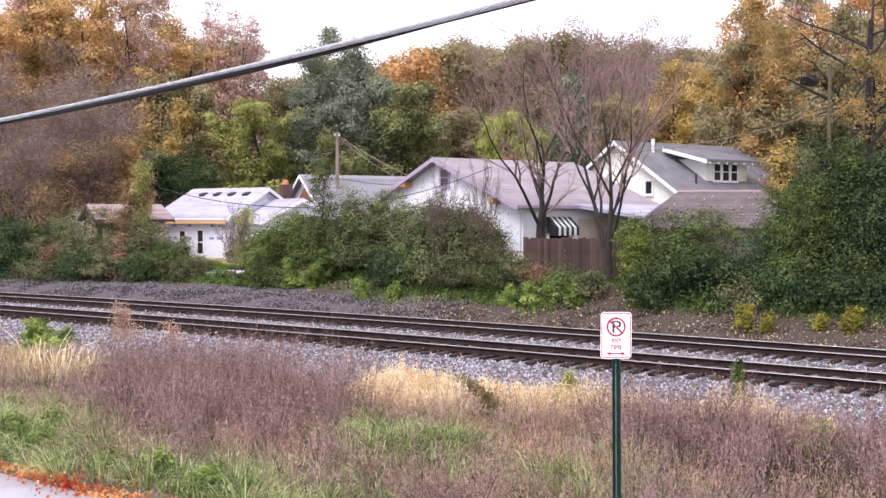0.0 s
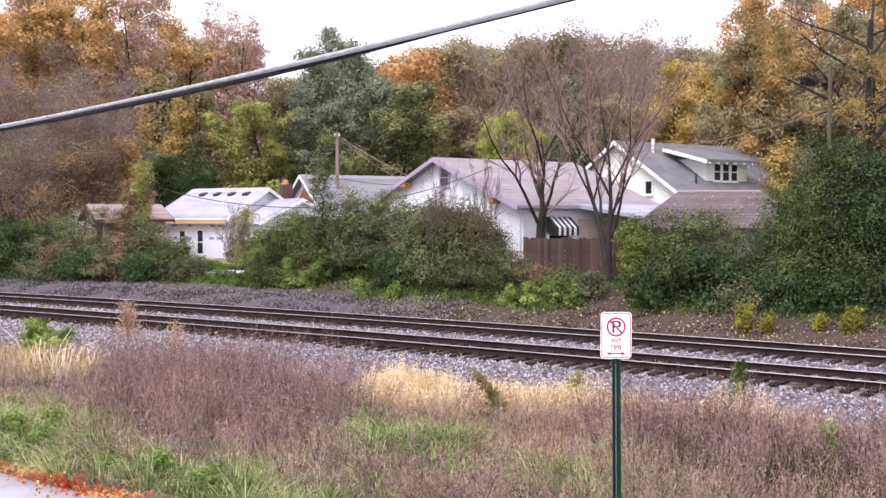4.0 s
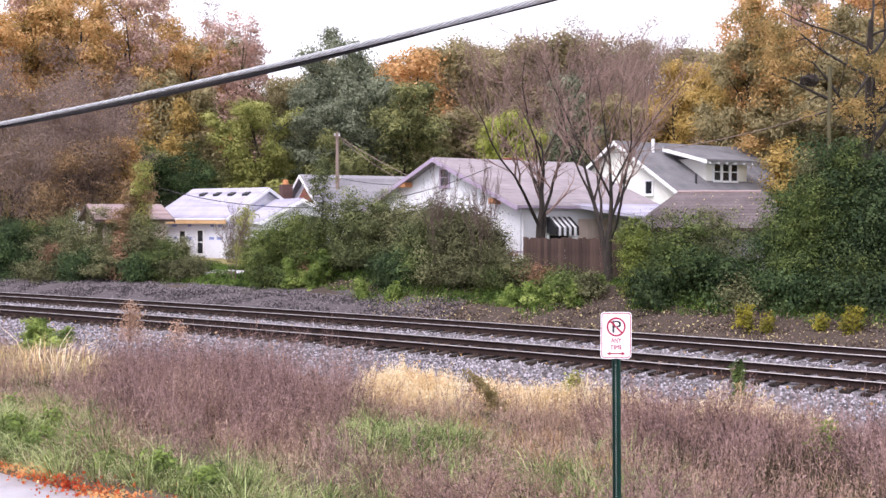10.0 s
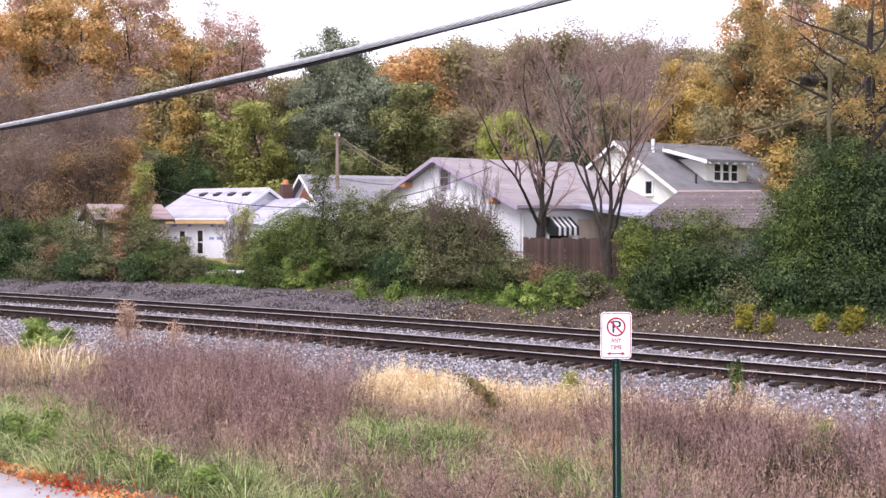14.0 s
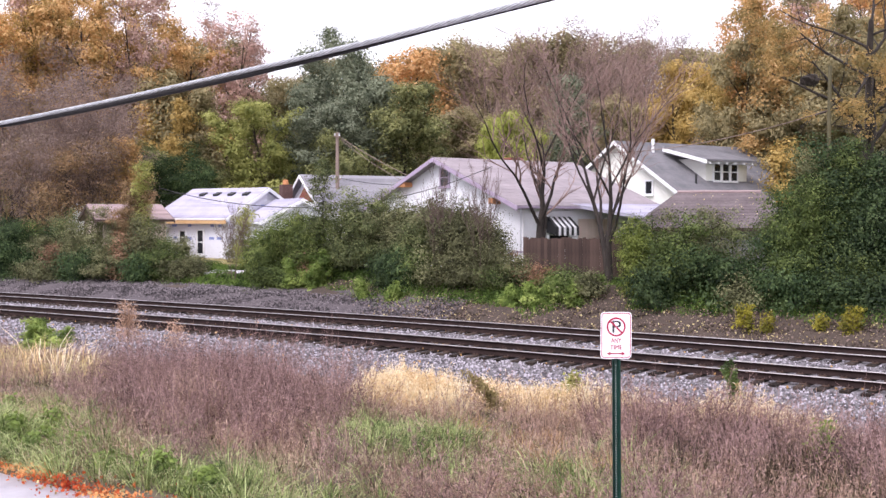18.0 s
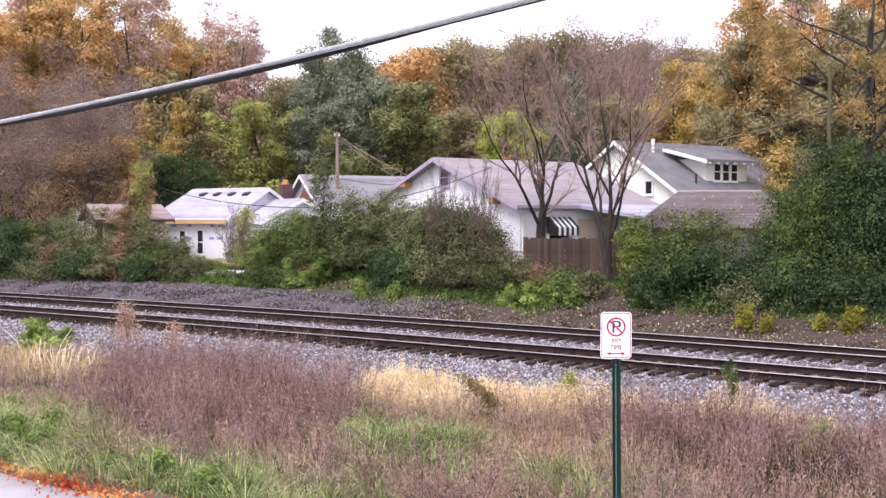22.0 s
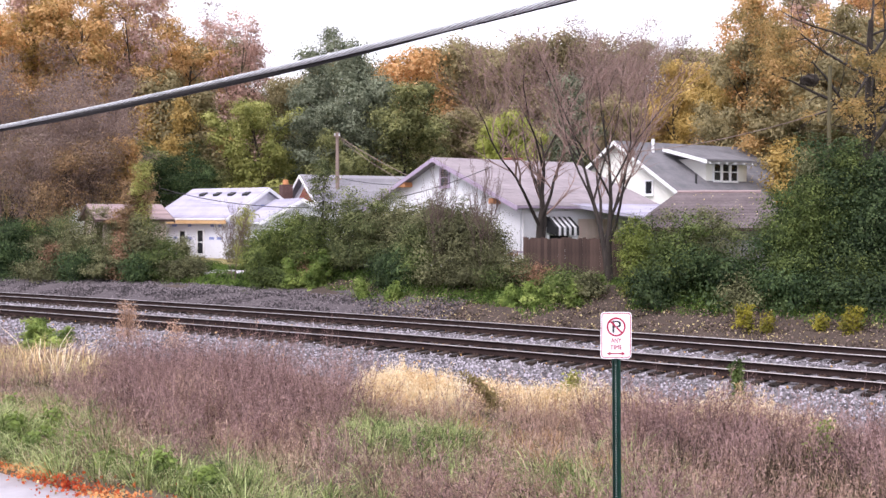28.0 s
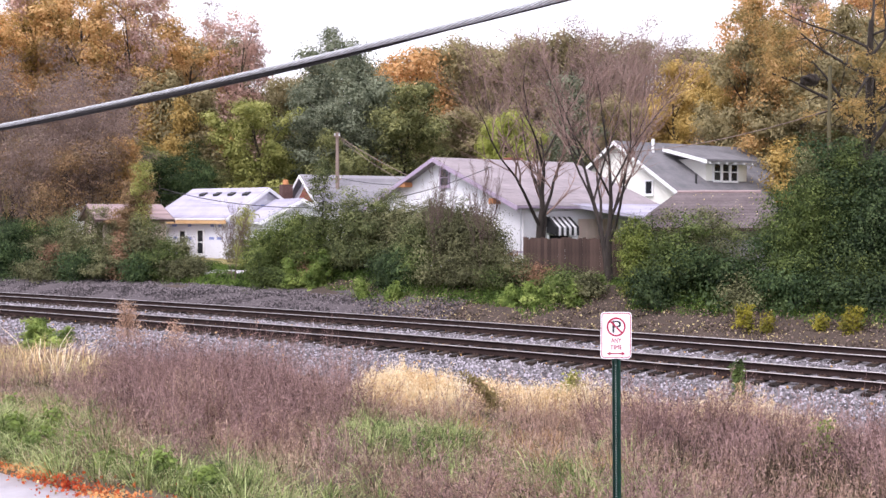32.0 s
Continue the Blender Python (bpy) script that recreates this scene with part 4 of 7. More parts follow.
# ---- plants ----
def grow(rng, p, d, length, r, level, spec, V, F, tips):
    """One limb with its side limbs, as rings of a tube; remembers where leaves hang."""
    segs = spec["segs"][level]
    sides = 6 if level == 0 else 4 if level < 3 else 3
    pts, rad = [p.copy()], [r]
    up = spec["up"][level]
    for i in range(segs):
        d = (d + Vector((rng.gauss(0, 1), rng.gauss(0, 1), rng.gauss(0, 1))) * spec["wander"][level] + Vector((0, 0, up))).normalized()
        p = p + d * (length / segs)
        pts.append(p.copy())
        rad.append(r * (1 - spec["taper"] * (i + 1) / segs))
    base = len(V)
    u = d.orthogonal().normalized()
    for i, q in enumerate(pts):
        t = (pts[min(i + 1, segs)] - pts[max(i - 1, 0)]).normalized()
        u = (u - t * u.dot(t)).normalized()
        w = t.cross(u)
        for j in range(sides):
            a = 2 * math.pi * j / sides
            V.append(q + (u * math.cos(a) + w * math.sin(a)) * rad[i])
    for i in range(segs):
        for j in range(sides):
            k = (j + 1) % sides
            F.append((base + i * sides + j, base + i * sides + k, base + (i + 1) * sides + k, base + (i + 1) * sides + j))
    if level >= spec["leaf_level"]:
        tips.extend(pts[1:])
    if level + 1 < len(spec["segs"]):
        n = spec["kids"][level]
        for k in range(n):
            f = spec["first"][level] + (1 - spec["first"][level]) * (k + rng.random()) / n
            x = f * segs
            i = min(int(x), segs - 1)
            q = pts[i].lerp(pts[i + 1], x - i)
            t = (pts[i + 1] - pts[i]).normalized()
            side = t.orthogonal().normalized()
            side.rotate(Matrix.Rotation(rng.uniform(0, 2 * math.pi) if level else 2.4 * k + rng.uniform(-0.5, 0.5), 3, t))
            ang = radians(rng.uniform(*spec["angle"][level]))
            kd = (t * math.cos(ang) + side * math.sin(ang)).normalized()
            kl = length * spec["ratio"][level] * rng.uniform(0.7, 1.15) * (1.15 - spec["shape"] * f)
            if spec.get("twigs") and level == 0 and "twig_mesh" in spec:
                TV, TF = spec["twig_mesh"]
                grow(rng, q, kd, kl, max(rad[i] * spec["thin"], spec.get("least", 0.008)), 1, dict(spec, twig_mesh=None, deep=(TV, TF)), V, F, tips)
            elif spec.get("deep") and level == 1:
                grow(rng, q, kd, kl, max(rad[i] * spec["thin"], spec.get("least", 0.008)), 2, dict(spec, deep=None), *spec["deep"], tips)
            else:
                grow(rng, q, kd, kl, max(rad[i] * spec["thin"], spec.get("least", 0.008)), level + 1, spec, V, F, tips)


def leaf_mesh(name, rng, centres, per, spread, size, droop=0.0, keep=1.0, slim=(0.3, 0.5)):
    """Pointed folded leaves round the given places."""
    C = np.array(centres)
    if keep < 1:
        C = C[rng.random(len(C)) < keep]
    C = np.repeat(C, per, 0)
    n = len(C)
    C = C + rng.normal(0, 1, (n, 3)) * np.array(spread)
    a = rng.normal(0, 1, (n, 3)) + np.array([0, 0, -droop])
    a /= np.linalg.norm(a, axis=1)[:, None]
    b = np.cross(a, rng.normal(0, 1, (n, 3)))
    b /= np.linalg.norm(b, axis=1)[:, None]
    s = rng.uniform(size[0], size[1], (n, 1))
    w = s * rng.uniform(slim[0], slim[1], (n, 1))
    nrm = np.cross(a, b)
    V = np.stack([C, C + a * s * 0.5 + b * w + nrm * s * 0.12, C + a * s, C + a * s * 0.5 - b * w + nrm * s * 0.12], 1)
    F = np.arange(n * 4).reshape(n, 4)
    return fast_mesh(name, V.reshape(-1, 3), F)


BROAD = dict(segs=(7, 5, 4, 3), kids=(9, 5, 4), first=(0.22, 0.25, 0.2), angle=((35, 70), (30, 60), (30, 65)), ratio=(0.5, 0.5, 0.5), wander=(0.06, 0.13, 0.2, 0.25), up=(0.05, 0.06, 0.05, 0.03), taper=0.75, thin=0.55, shape=0.5, leaf_level=2)
LOW = dict(BROAD, kids=(14, 5, 4), first=(0.08, 0.2, 0.2), ratio=(0.42, 0.5, 0.5), shape=0.55)
BARE = dict(segs=(6, 6, 5, 4), kids=(7, 8, 6), first=(0.3, 0.2, 0.15), angle=((14, 32), (18, 40), (18, 45)), ratio=(0.72, 0.45, 0.42), wander=(0.05, 0.08, 0.1, 0.12), up=(0.06, 0.1, 0.1, 0.08), taper=0.85, thin=0.5, shape=0.35, leaf_level=3)
FORKED = dict(BARE, segs=(8, 7, 5, 4), kids=(7, 10, 9), first=(0.17, 0.3, 0.1), angle=((12, 32), (18, 38), (18, 45)), ratio=(0.82, 0.4, 0.42), wander=(0.07, 0.08, 0.1, 0.12), up=(0.05, 0.07, 0.1, 0.08), taper=0.88, trunk_len=0.85, thin=0.7, twigs=True, least=0.011)
SHRUB = dict(segs=(3, 4, 3, 3), kids=(8, 6, 4), first=(0.0, 0.15, 0.2), angle=((25, 80), (25, 60), (25, 60)), ratio=(1.5, 0.5, 0.5), wander=(0.1, 0.15, 0.2, 0.2), up=(0.05, 0.06, 0.03, 0.0), taper=0.7, thin=0.6, shape=0.2, leaf_level=2)
HEDGE = dict(SHRUB, segs=(4, 4, 3, 3), kids=(7, 6, 4), first=(0.3, 0.15, 0.2), angle=((25, 75), (25, 60), (25, 60)), ratio=(0.75, 0.5, 0.5))


def skeleton(seed, height, trunk, spec, stems, lean, hollow, foot):
    """Limbs, fine twigs and leaf places of a plant that stands at the origin."""
    rng = random.Random(seed)
    V, F, tips, TV, TF = [], [], [], [], []
    if spec.get("twigs"):
        spec = dict(spec, twig_mesh=(TV, TF))
    for k in range(stems):
        d = Vector((0, 0, 1))
        off = Vector((0, 0, 0))
        if stems > 1:
            a = 2 * math.pi * (k + rng.uniform(-0.2, 0.2)) / stems
            d = Vector((math.cos(a) * (0.28 + lean), math.sin(a) * (0.28 + lean), 1)).normalized()
            off = Vector((math.cos(a), math.sin(a), 0)) * trunk * 0.8
        grow(rng, off + Vector((0, 0, -0.25)), d, height * spec.get("trunk_len", 0.72) * rng.uniform(0.85, 1.0), trunk, 0, spec, V, F, tips)
    if hollow:
        tips = [q for q in tips if math.hypot(q.x, q.y) > hollow or q.z > 0.86 * height]
    if foot:
        tips = [q for q in tips if q.z > foot * height]
    return [np.array(q, float).reshape(-1, 3) for q in (V, tips, TV)] + [F, TF]


def clump_mesh(name, rng, tips, radius, per, size, slim, keep, droop, loose):
    """Leaves gathered in rounded clumps round the twigs, most of them facing outwards and up."""
    cell = radius * 1.4
    key = np.floor((tips + rng.normal(0, 0.2 * radius, tips.shape)) / cell).astype(int)
    _, inv = np.unique(key, axis=0, return_inverse=True)
    inv = inv.ravel()
    count = np.bincount(inv)
    C = np.stack([np.bincount(inv, tips[:, i]) / count for i in range(3)], 1)
    C = C[rng.random(len(C)) < keep]
    C += rng.normal(0, 0.22 * radius, C.shape)
    big = rng.uniform(0.55, 1.4, len(C))
    many = np.maximum(3, (1.45 * per * big ** 2 * rng.uniform(0.55, 1.2, len(C)))).astype(int)
    own = np.repeat(np.arange(len(C)), many)
    n = len(own)
    d = rng.normal(0, 1, (n, 3)) + np.array([0, 0, 0.35])
    d /= np.linalg.norm(d, axis=1)[:, None]
    reach = np.where(rng.random(n) < loose, rng.uniform(0.9, 1.7, n), rng.uniform(0.45, 1.05, n))
    P = C[own] + d * (reach * big[own] * radius)[:, None] * np.array([1.25, 1.25, 0.75])
    nrm = 1.0 * d + np.array([0, 0, 0.35]) + 0.24 * rng.normal(0, 1, (n, 3))
    nrm /= np.linalg.norm(nrm, axis=1)[:, None]
    a = rng.normal(0, 1, (n, 3)) + 0.5 * d + np.array([0, 0, -droop])
    a -= nrm * (a * nrm).sum(1)[:, None]
    a /= np.linalg.norm(a, axis=1)[:, None] + 1e-6
    b = np.cross(nrm, a)
    s = rng.uniform(size[0], size[1], (n, 1))
    w = s * rng.uniform(slim[0], slim[1], (n, 1))
    V = np.stack([P, P + a * s * 0.5 + b * w - nrm * s * 0.1, P + a * s - nrm * s * 0.12, P + a * s * 0.5 - b * w - nrm * s * 0.1], 1)
    return fast_mesh(name, V.reshape(-1, 3), np.arange(n * 4).reshape(n, 4))


KINDS = {}
SWAYING = []
BUILT = {}


def kind(key, name, label, category, seed, height, trunk, spec, bark, leaves, clump, per, size, keep=1.0, droop=0.3, stems=1, group="trees", lean=0.0, hollow=0.0, foot=0.0, slim=(0.3, 0.5), loose=0.2):
    """Sets down how a kind of plant grows; plants of it are built by plant()."""
    V, tips, TV, F, TF = skeleton(seed, height, trunk, spec, stems, lean, hollow, foot)
    pts = tips if leaves else np.concatenate([V, TV])
    zs, rs = np.sort(pts[:, 2]), np.sort(np.hypot(pts[:, 0], pts[:, 1]))
    KINDS[key] = dict(name=name, label=label, category=category, seed=seed, group=group, bark=bark, leaves=leaves, V=V, F=F, tips=tips, TV=TV, TF=TF, h0=zs[int(len(zs) * 0.985)], r0=rs[int(len(rs) * 0.85)],
                      args=(slim, keep, droop, loose), clump=clump, per=per, size=size)


def plant(key, x, y, height, radius, turn=0.0, sway=0.0, sink=0.0):
    """Stands one plant of a kind on the ground, grown to a height and a crown radius; plants of nearly the same size share their meshes."""
    k = KINDS[key]
    edge = 0.6 * k["clump"] if k["leaves"] else 0.0
    sx, sz = max(radius - edge, 0.4 * radius) / k["r0"], max(height - edge, 0.4 * height) / k["h0"]
    zone = 2 if y > 95 else 1 if y > 80 else 0
    step = math.log(1.42)
    ix, iz = round(math.log(sx) / step), round(math.log(sz) / step)
    bx, bz = math.exp(ix * step), math.exp(iz * step)
    m = Matrix.LocRotScale((x, y, ground_z(x, y) - sink), Euler((0, 0, radians(turn))), (sx / bx, sx / bx, sz / bz))
    slot = (key, ix, iz, zone)
    if slot in BUILT:
        ob = copy_thing(BUILT[slot], Matrix.Identity(4))
    else:
        grown = np.array([bx, bx, bz])
        ob = thing(k["name"], k["label"], k["category"], None, k["group"])
        smooth(part("trunk", fast_mesh("trunk", k["V"] * grown, k["F"]), k["bark"], ob))
        if len(k["TV"]):
            part("twig_crown", fast_mesh("twigs", k["TV"] * grown, k["TF"]), M_TWIG, ob, "fine reddish brown twigs")
        if k["leaves"]:
            rng = np.random.default_rng(k["seed"] * 97 + ix * 11 + iz)
            more = (0.78, 1.0, 1.35)[zone] if k["clump"] > 0.5 and k["group"] == "trees" else 1.0
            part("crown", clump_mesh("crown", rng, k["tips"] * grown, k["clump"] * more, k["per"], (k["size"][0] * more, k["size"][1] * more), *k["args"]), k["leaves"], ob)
        BUILT[slot] = ob
    ob.matrix_basis = m
    if sway:
        SWAYING.append((ob, m, sway))
    return ob


M_TWIG = mat("reddish_twigs", (0.18, 0.115, 0.095), (0.38, 0.26, 0.225), 3, 0.95)
TREE_LEAF = (0.13, 0.25)
kind("orange", "orange_tree", "tall autumn tree with dense orange leaves", "tree", 11, 18, 0.28, BROAD, M_BARKD, L_ORANGE, 0.8, 150, TREE_LEAF, keep=0.85)
kind("orange2", "orange_tree", "tall autumn tree with thinning orange leaves", "tree", 12, 18, 0.26, BROAD, M_BARKD, L_ORANGE, 0.7, 110, TREE_LEAF, keep=0.7)
kind("maple", "brown_maple", "tall thinning maple with pinkish brown leaves against the sky", "tree", 25, 18, 0.26, BROAD, M_BARKD, L_MAPLE, 0.55, 60, TREE_LEAF, keep=0.45, loose=0.4)
kind("gold", "golden_tree", "autumn tree with golden yellow leaves", "tree", 13, 15, 0.22, LOW, M_BARKD, L_GOLD, 0.75, 140, TREE_LEAF, keep=0.85)
kind("olive", "olive_tree", "autumn tree with dull olive-brown leaves", "tree", 14, 17, 0.24, LOW, M_BARK, L_OLIVE, 0.8, 150, TREE_LEAF, keep=0.9)
kind("olive2", "olive_tree", "thinning autumn tree with olive-brown leaves", "tree", 24, 16, 0.22, BROAD, M_BARK, L_OLIVE, 0.75, 130, TREE_LEAF, keep=0.85)
kind("ygreen", "yellow_green_tree", "rounded tree with yellow-green leaves", "tree", 15, 12, 0.18, LOW, M_BARK, L_YGREEN, 0.55, 110, (0.11, 0.22), keep=0.85)
kind("greyg", "grey_green_tree", "tall tree with dense grey-green leaves", "tree", 16, 18, 0.3, LOW, M_BARKD, L_GREYG, 0.85, 170, TREE_LEAF, keep=0.92)
kind("green", "green_tree", "full tree with dull olive-green leaves", "tree", 17, 14, 0.24, LOW, M_BARKD, L_MOSS, 0.8, 160, TREE_LEAF, keep=0.92)
kind("brown", "brown_tree", "half-bare tree with brown withered leaves and twigs", "tree", 18, 15, 0.2, BARE, M_BARKR, L_BROWN, 0.6, 55, (0.07, 0.14), stems=2, keep=0.75, loose=0.5)
kind("russet", "russet_tree", "small half-bare tree with warm russet and olive leaves", "tree", 27, 10, 0.12, BARE, M_BARKD, L_WARM, 0.5, 60, (0.07, 0.13), stems=2, keep=0.6, loose=0.5)
kind("rust", "rust_tree", "autumn tree with rust-red leaves", "tree", 19, 15, 0.25, BROAD, M_BARKD, L_RUST, 0.8, 120, TREE_LEAF, keep=0.7)
kind("bare", "bare_tree", "leafless tree forking low into dark stems with fine reddish twigs", "tree", 23, 10, 0.12, FORKED, M_BARKD, None, 0.2, 1, (0.04, 0.08), stems=2, lean=-0.2)
kind("bare2", "bare_tree", "leafless tree with a dark low-forking trunk with fine reddish twigs", "tree", 29, 10, 0.14, FORKED, M_BARKD, None, 0.2, 1, (0.04, 0.08), stems=1)
kind("sapling", "bare_sapling", "small leafless sapling with thin reddish shoots", "sapling", 31, 4, 0.03, BARE, M_BARKR, None, 0.2, 1, (0.05, 0.1), stems=3)
kind("lime", "lime_shrub", "bright lime-green leafy shrub tree with drooping leaves", "tree", 33, 8, 0.14, LOW, M_BARK, L_LIME, 0.5, 100, (0.18, 0.42), droop=1.6, slim=(0.1, 0.17))
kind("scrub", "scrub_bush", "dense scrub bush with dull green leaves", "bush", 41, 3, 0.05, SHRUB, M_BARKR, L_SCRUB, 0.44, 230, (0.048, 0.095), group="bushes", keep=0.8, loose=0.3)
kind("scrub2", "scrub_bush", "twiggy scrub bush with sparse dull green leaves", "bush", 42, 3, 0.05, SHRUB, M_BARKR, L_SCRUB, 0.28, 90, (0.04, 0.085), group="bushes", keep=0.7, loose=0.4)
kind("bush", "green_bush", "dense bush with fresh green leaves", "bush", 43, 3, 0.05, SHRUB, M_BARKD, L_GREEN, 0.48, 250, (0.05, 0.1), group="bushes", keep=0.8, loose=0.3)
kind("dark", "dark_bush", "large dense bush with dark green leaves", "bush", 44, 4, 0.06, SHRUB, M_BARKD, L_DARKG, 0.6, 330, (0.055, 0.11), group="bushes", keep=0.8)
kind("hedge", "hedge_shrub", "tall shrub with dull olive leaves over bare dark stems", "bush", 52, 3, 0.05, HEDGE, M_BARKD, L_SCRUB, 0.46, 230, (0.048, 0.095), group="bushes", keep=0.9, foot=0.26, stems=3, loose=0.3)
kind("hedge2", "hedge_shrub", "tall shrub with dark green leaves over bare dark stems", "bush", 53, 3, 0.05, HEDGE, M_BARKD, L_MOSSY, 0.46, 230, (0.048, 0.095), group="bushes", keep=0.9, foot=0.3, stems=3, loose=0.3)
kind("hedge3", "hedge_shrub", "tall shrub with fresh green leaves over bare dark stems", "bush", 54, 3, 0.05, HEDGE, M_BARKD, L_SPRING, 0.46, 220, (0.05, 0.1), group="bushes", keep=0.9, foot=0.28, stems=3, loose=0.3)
kind("spire", "spire_tree", "slim young tree with dark mossy green leaves", "tree", 55, 6, 0.09, LOW, M_BARKD, L_MOSSY, 0.26, 60, (0.05, 0.1), keep=0.75, loose=0.4)
kind("young", "young_tree", "slim young tree with yellow-green leaves", "tree", 56, 5, 0.06, LOW, M_BARK, L_YGREEN, 0.22, 50, (0.05, 0.1), keep=0.75, loose=0.4)
kind("ember", "young_tree", "slim young tree with orange and olive leaves", "tree", 58, 5, 0.06, LOW, M_BARK, L_WARM, 0.24, 55, (0.05, 0.1), keep=0.75, loose=0.4)
kind("greybush", "mossy_bush", "loose bush with dull mossy green leaves", "bush", 59, 3, 0.05, SHRUB, M_BARKR, L_MOSSY, 0.36, 120, (0.045, 0.09), group="bushes", keep=0.7, loose=0.4)
kind("vine", "vine_clump", "bright yellow-green vine draped over the fence end", "vine", 60, 2, 0.02, SHRUB, M_BARKR, L_VINE, 0.24, 80, (0.05, 0.1), group="bushes", keep=0.8, droop=0.9, loose=0.35)
kind("yellow", "yellow_bush", "small bush with olive-yellow leaves", "bush", 45, 0.9, 0.012, SHRUB, M_BARKR, L_YELLOW, 0.11, 14, (0.045, 0.09), group="bushes", keep=0.9)
kind("weedbush", "leafy_weed_bush", "low bright green leafy weed bush", "bush", 47, 1.0, 0.015, SHRUB, M_BARKR, L_WEEDY, 0.14, 40, (0.05, 0.1), group="bushes")
kind("brownbush", "brown_bush", "scrub bush with reddish brown autumn leaves", "bush", 46, 2.5, 0.04, SHRUB, M_BARKR, L_RUSSET, 0.26, 50, (0.05, 0.1), group="bushes", keep=0.8, loose=0.4)

plant("orange", -31.4, 92.0, 21.9, 5.8, 291, 0.25)
plant("orange2", -27.8, 95.0, 21.3, 5.2, 32, 0.25)
plant("orange", -23.1, 92.0, 18.2, 4.7, 130, 0.25)
plant("olive2", -22.5, 99.0, 18.0, 4.4, 60, 0.25)
plant("brown", -22.6, 110.0, 21.5, 4.9, 253, 0.25)
plant("olive2", -18.9, 105.0, 17.1, 4.3, 230, 0.25)
plant("olive", 0.9, 105.0, 17.0, 4.6, 194, 0.25)
plant("olive2", 3.6, 104.0, 17.8, 4.2, 107, 0.25)
plant("olive2", 7.8, 106.0, 18.2, 4.7, 48, 0.25)
plant("olive", 11.8, 112.0, 16.5, 4.5, 249, 0.25)
plant("brown", 11.8, 104.0, 17.7, 3.4, 14, 0.25)
plant("brown", 14.8, 106.0, 18.6, 4.3, 199, 0.25)
plant("olive2", 17.8, 115.0, 16.7, 4.7, 221, 0.25)
plant("brown", 18.5, 105.0, 17.5, 4.6, 311, 0.25)
plant("brown", 21.7, 106.0, 16.6, 3.9, 1, 0.25)
plant("bare", 4.9, 98.0, 17.6, 3.5, 228, 0.25)
plant("bare2", 13.4, 100.0, 18.4, 3.6, 136, 0.25)
plant("bare", 18.3, 98.0, 16.9, 3.5, 117, 0.25)
plant("bare2", 9.1, 99.0, 17.2, 3.2, 302, 0.25)
plant("olive2", 28.5, 118.0, 15.9, 4.3, 52, 0.25)
plant("gold", 23.1, 97.0, 14.5, 3.9, 162, 0.25)
plant("gold", 20.1, 92.0, 12.2, 3.4, 15, 0.25)
plant("gold", 19.2, 100.0, 11.4, 4.1, 11, 0.25)
plant("gold", -20.0, 84.0, 10.6, 1.6, 13, 0.25)
plant("gold", -23.7, 86.0, 10.1, 1.5, 332, 0.25)
plant("olive", -25.4, 89.0, 14.5, 4.6, 277, 0.25)
plant("olive", -14.2, 97.0, 14.3, 4.3, 4, 0.25)
plant("olive", -29.0, 90.0, 14.2, 5.3, 195, 0.25)
plant("olive2", -0.7, 92.0, 11.1, 4.1, 110, 0.25)
plant("olive", 2.6, 90.0, 10.4, 4.0, 216, 0.25)
plant("brown", 8.5, 92.0, 11.2, 4.1, 14, 0.25)
plant("olive", 13.3, 92.0, 11.0, 4.4, 270, 0.25)
plant("greyg", 10.5, 88.0, 12.8, 1.9, 113, 0.25)
plant("green", -19.0, 92.0, 10.4, 3.4, 224, 0.25)
plant("orange", -31.4, 84.0, 13.9, 4.3, 253, 0.25)
plant("greyg", -10.7, 92.0, 17.9, 2.2, 283, 0.4)
plant("greyg", -9.8, 90.0, 15.8, 2.7, 119, 0.3)
plant("greyg", -6.5, 86.0, 15.7, 3.9, 176, 0.3)
plant("greyg", -8.1, 80.0, 12.1, 4.1, 118, 0.2)
plant("green", -3.4, 82.0, 12.5, 3.5, 346, 0.3)
plant("green", -10.2, 80.0, 8.9, 3.2, 112, 0.2)
plant("green", -5.9, 78.0, 8.2, 3.4, 235)
plant("ygreen", -12.4, 77.0, 10.6, 3.4, 148, 0.3)
plant("green", -20.3, 79.0, 8.0, 2.8, 213, 0.2)
plant("green", -17.4, 79.0, 6.8, 2.3, 284, 0.2)
plant("brown", -26.7, 70.0, 13.2, 5.7, 51, 0.25)
plant("brown", -22.9, 68.0, 11.4, 4.5, 95, 0.25)
plant("brown", -21.9, 72.0, 8.7, 3.2, 322, 0.25)
plant("brown", -26.9, 66.0, 10.5, 3.9, 151, 0.25)
plant("brown", -23.3, 64.0, 7.9, 3.8, 61, 0.25)
plant("olive2", -28.9, 72.0, 8.9, 3.7, 170, 0.25)
plant("brown", -21.3, 66.0, 7.0, 2.9, 256, 0.25)
plant("orange2", -20.0, 68.0, 7.5, 2.0, 216, 0.25)
plant("lime", 3.3, 67.0, 8.7, 2.4, 259, 0.2)
plant("lime", 5.3, 67.5, 7.8, 1.1, 343, 0.2)
plant("gold", 20.0, 74.0, 12.3, 3.3, 97, 0.2)
plant("orange2", 20.9, 66.0, 14.5, 3.6, 155, 0.2)
plant("olive2", 23.0, 64.0, 10.8, 3.3, 145, 0.2)
plant("olive2", 24.7, 60.0, 14.0, 4.0, 300, 0.2)
plant("brown", 19.6, 74.0, 9.2, 2.7, 255, 0.2)
plant("olive", 22.0, 66.0, 9.0, 3.4, 258, 0.2)
plant("gold", 20.6, 70.0, 8.2, 2.1, 201, 0.2)
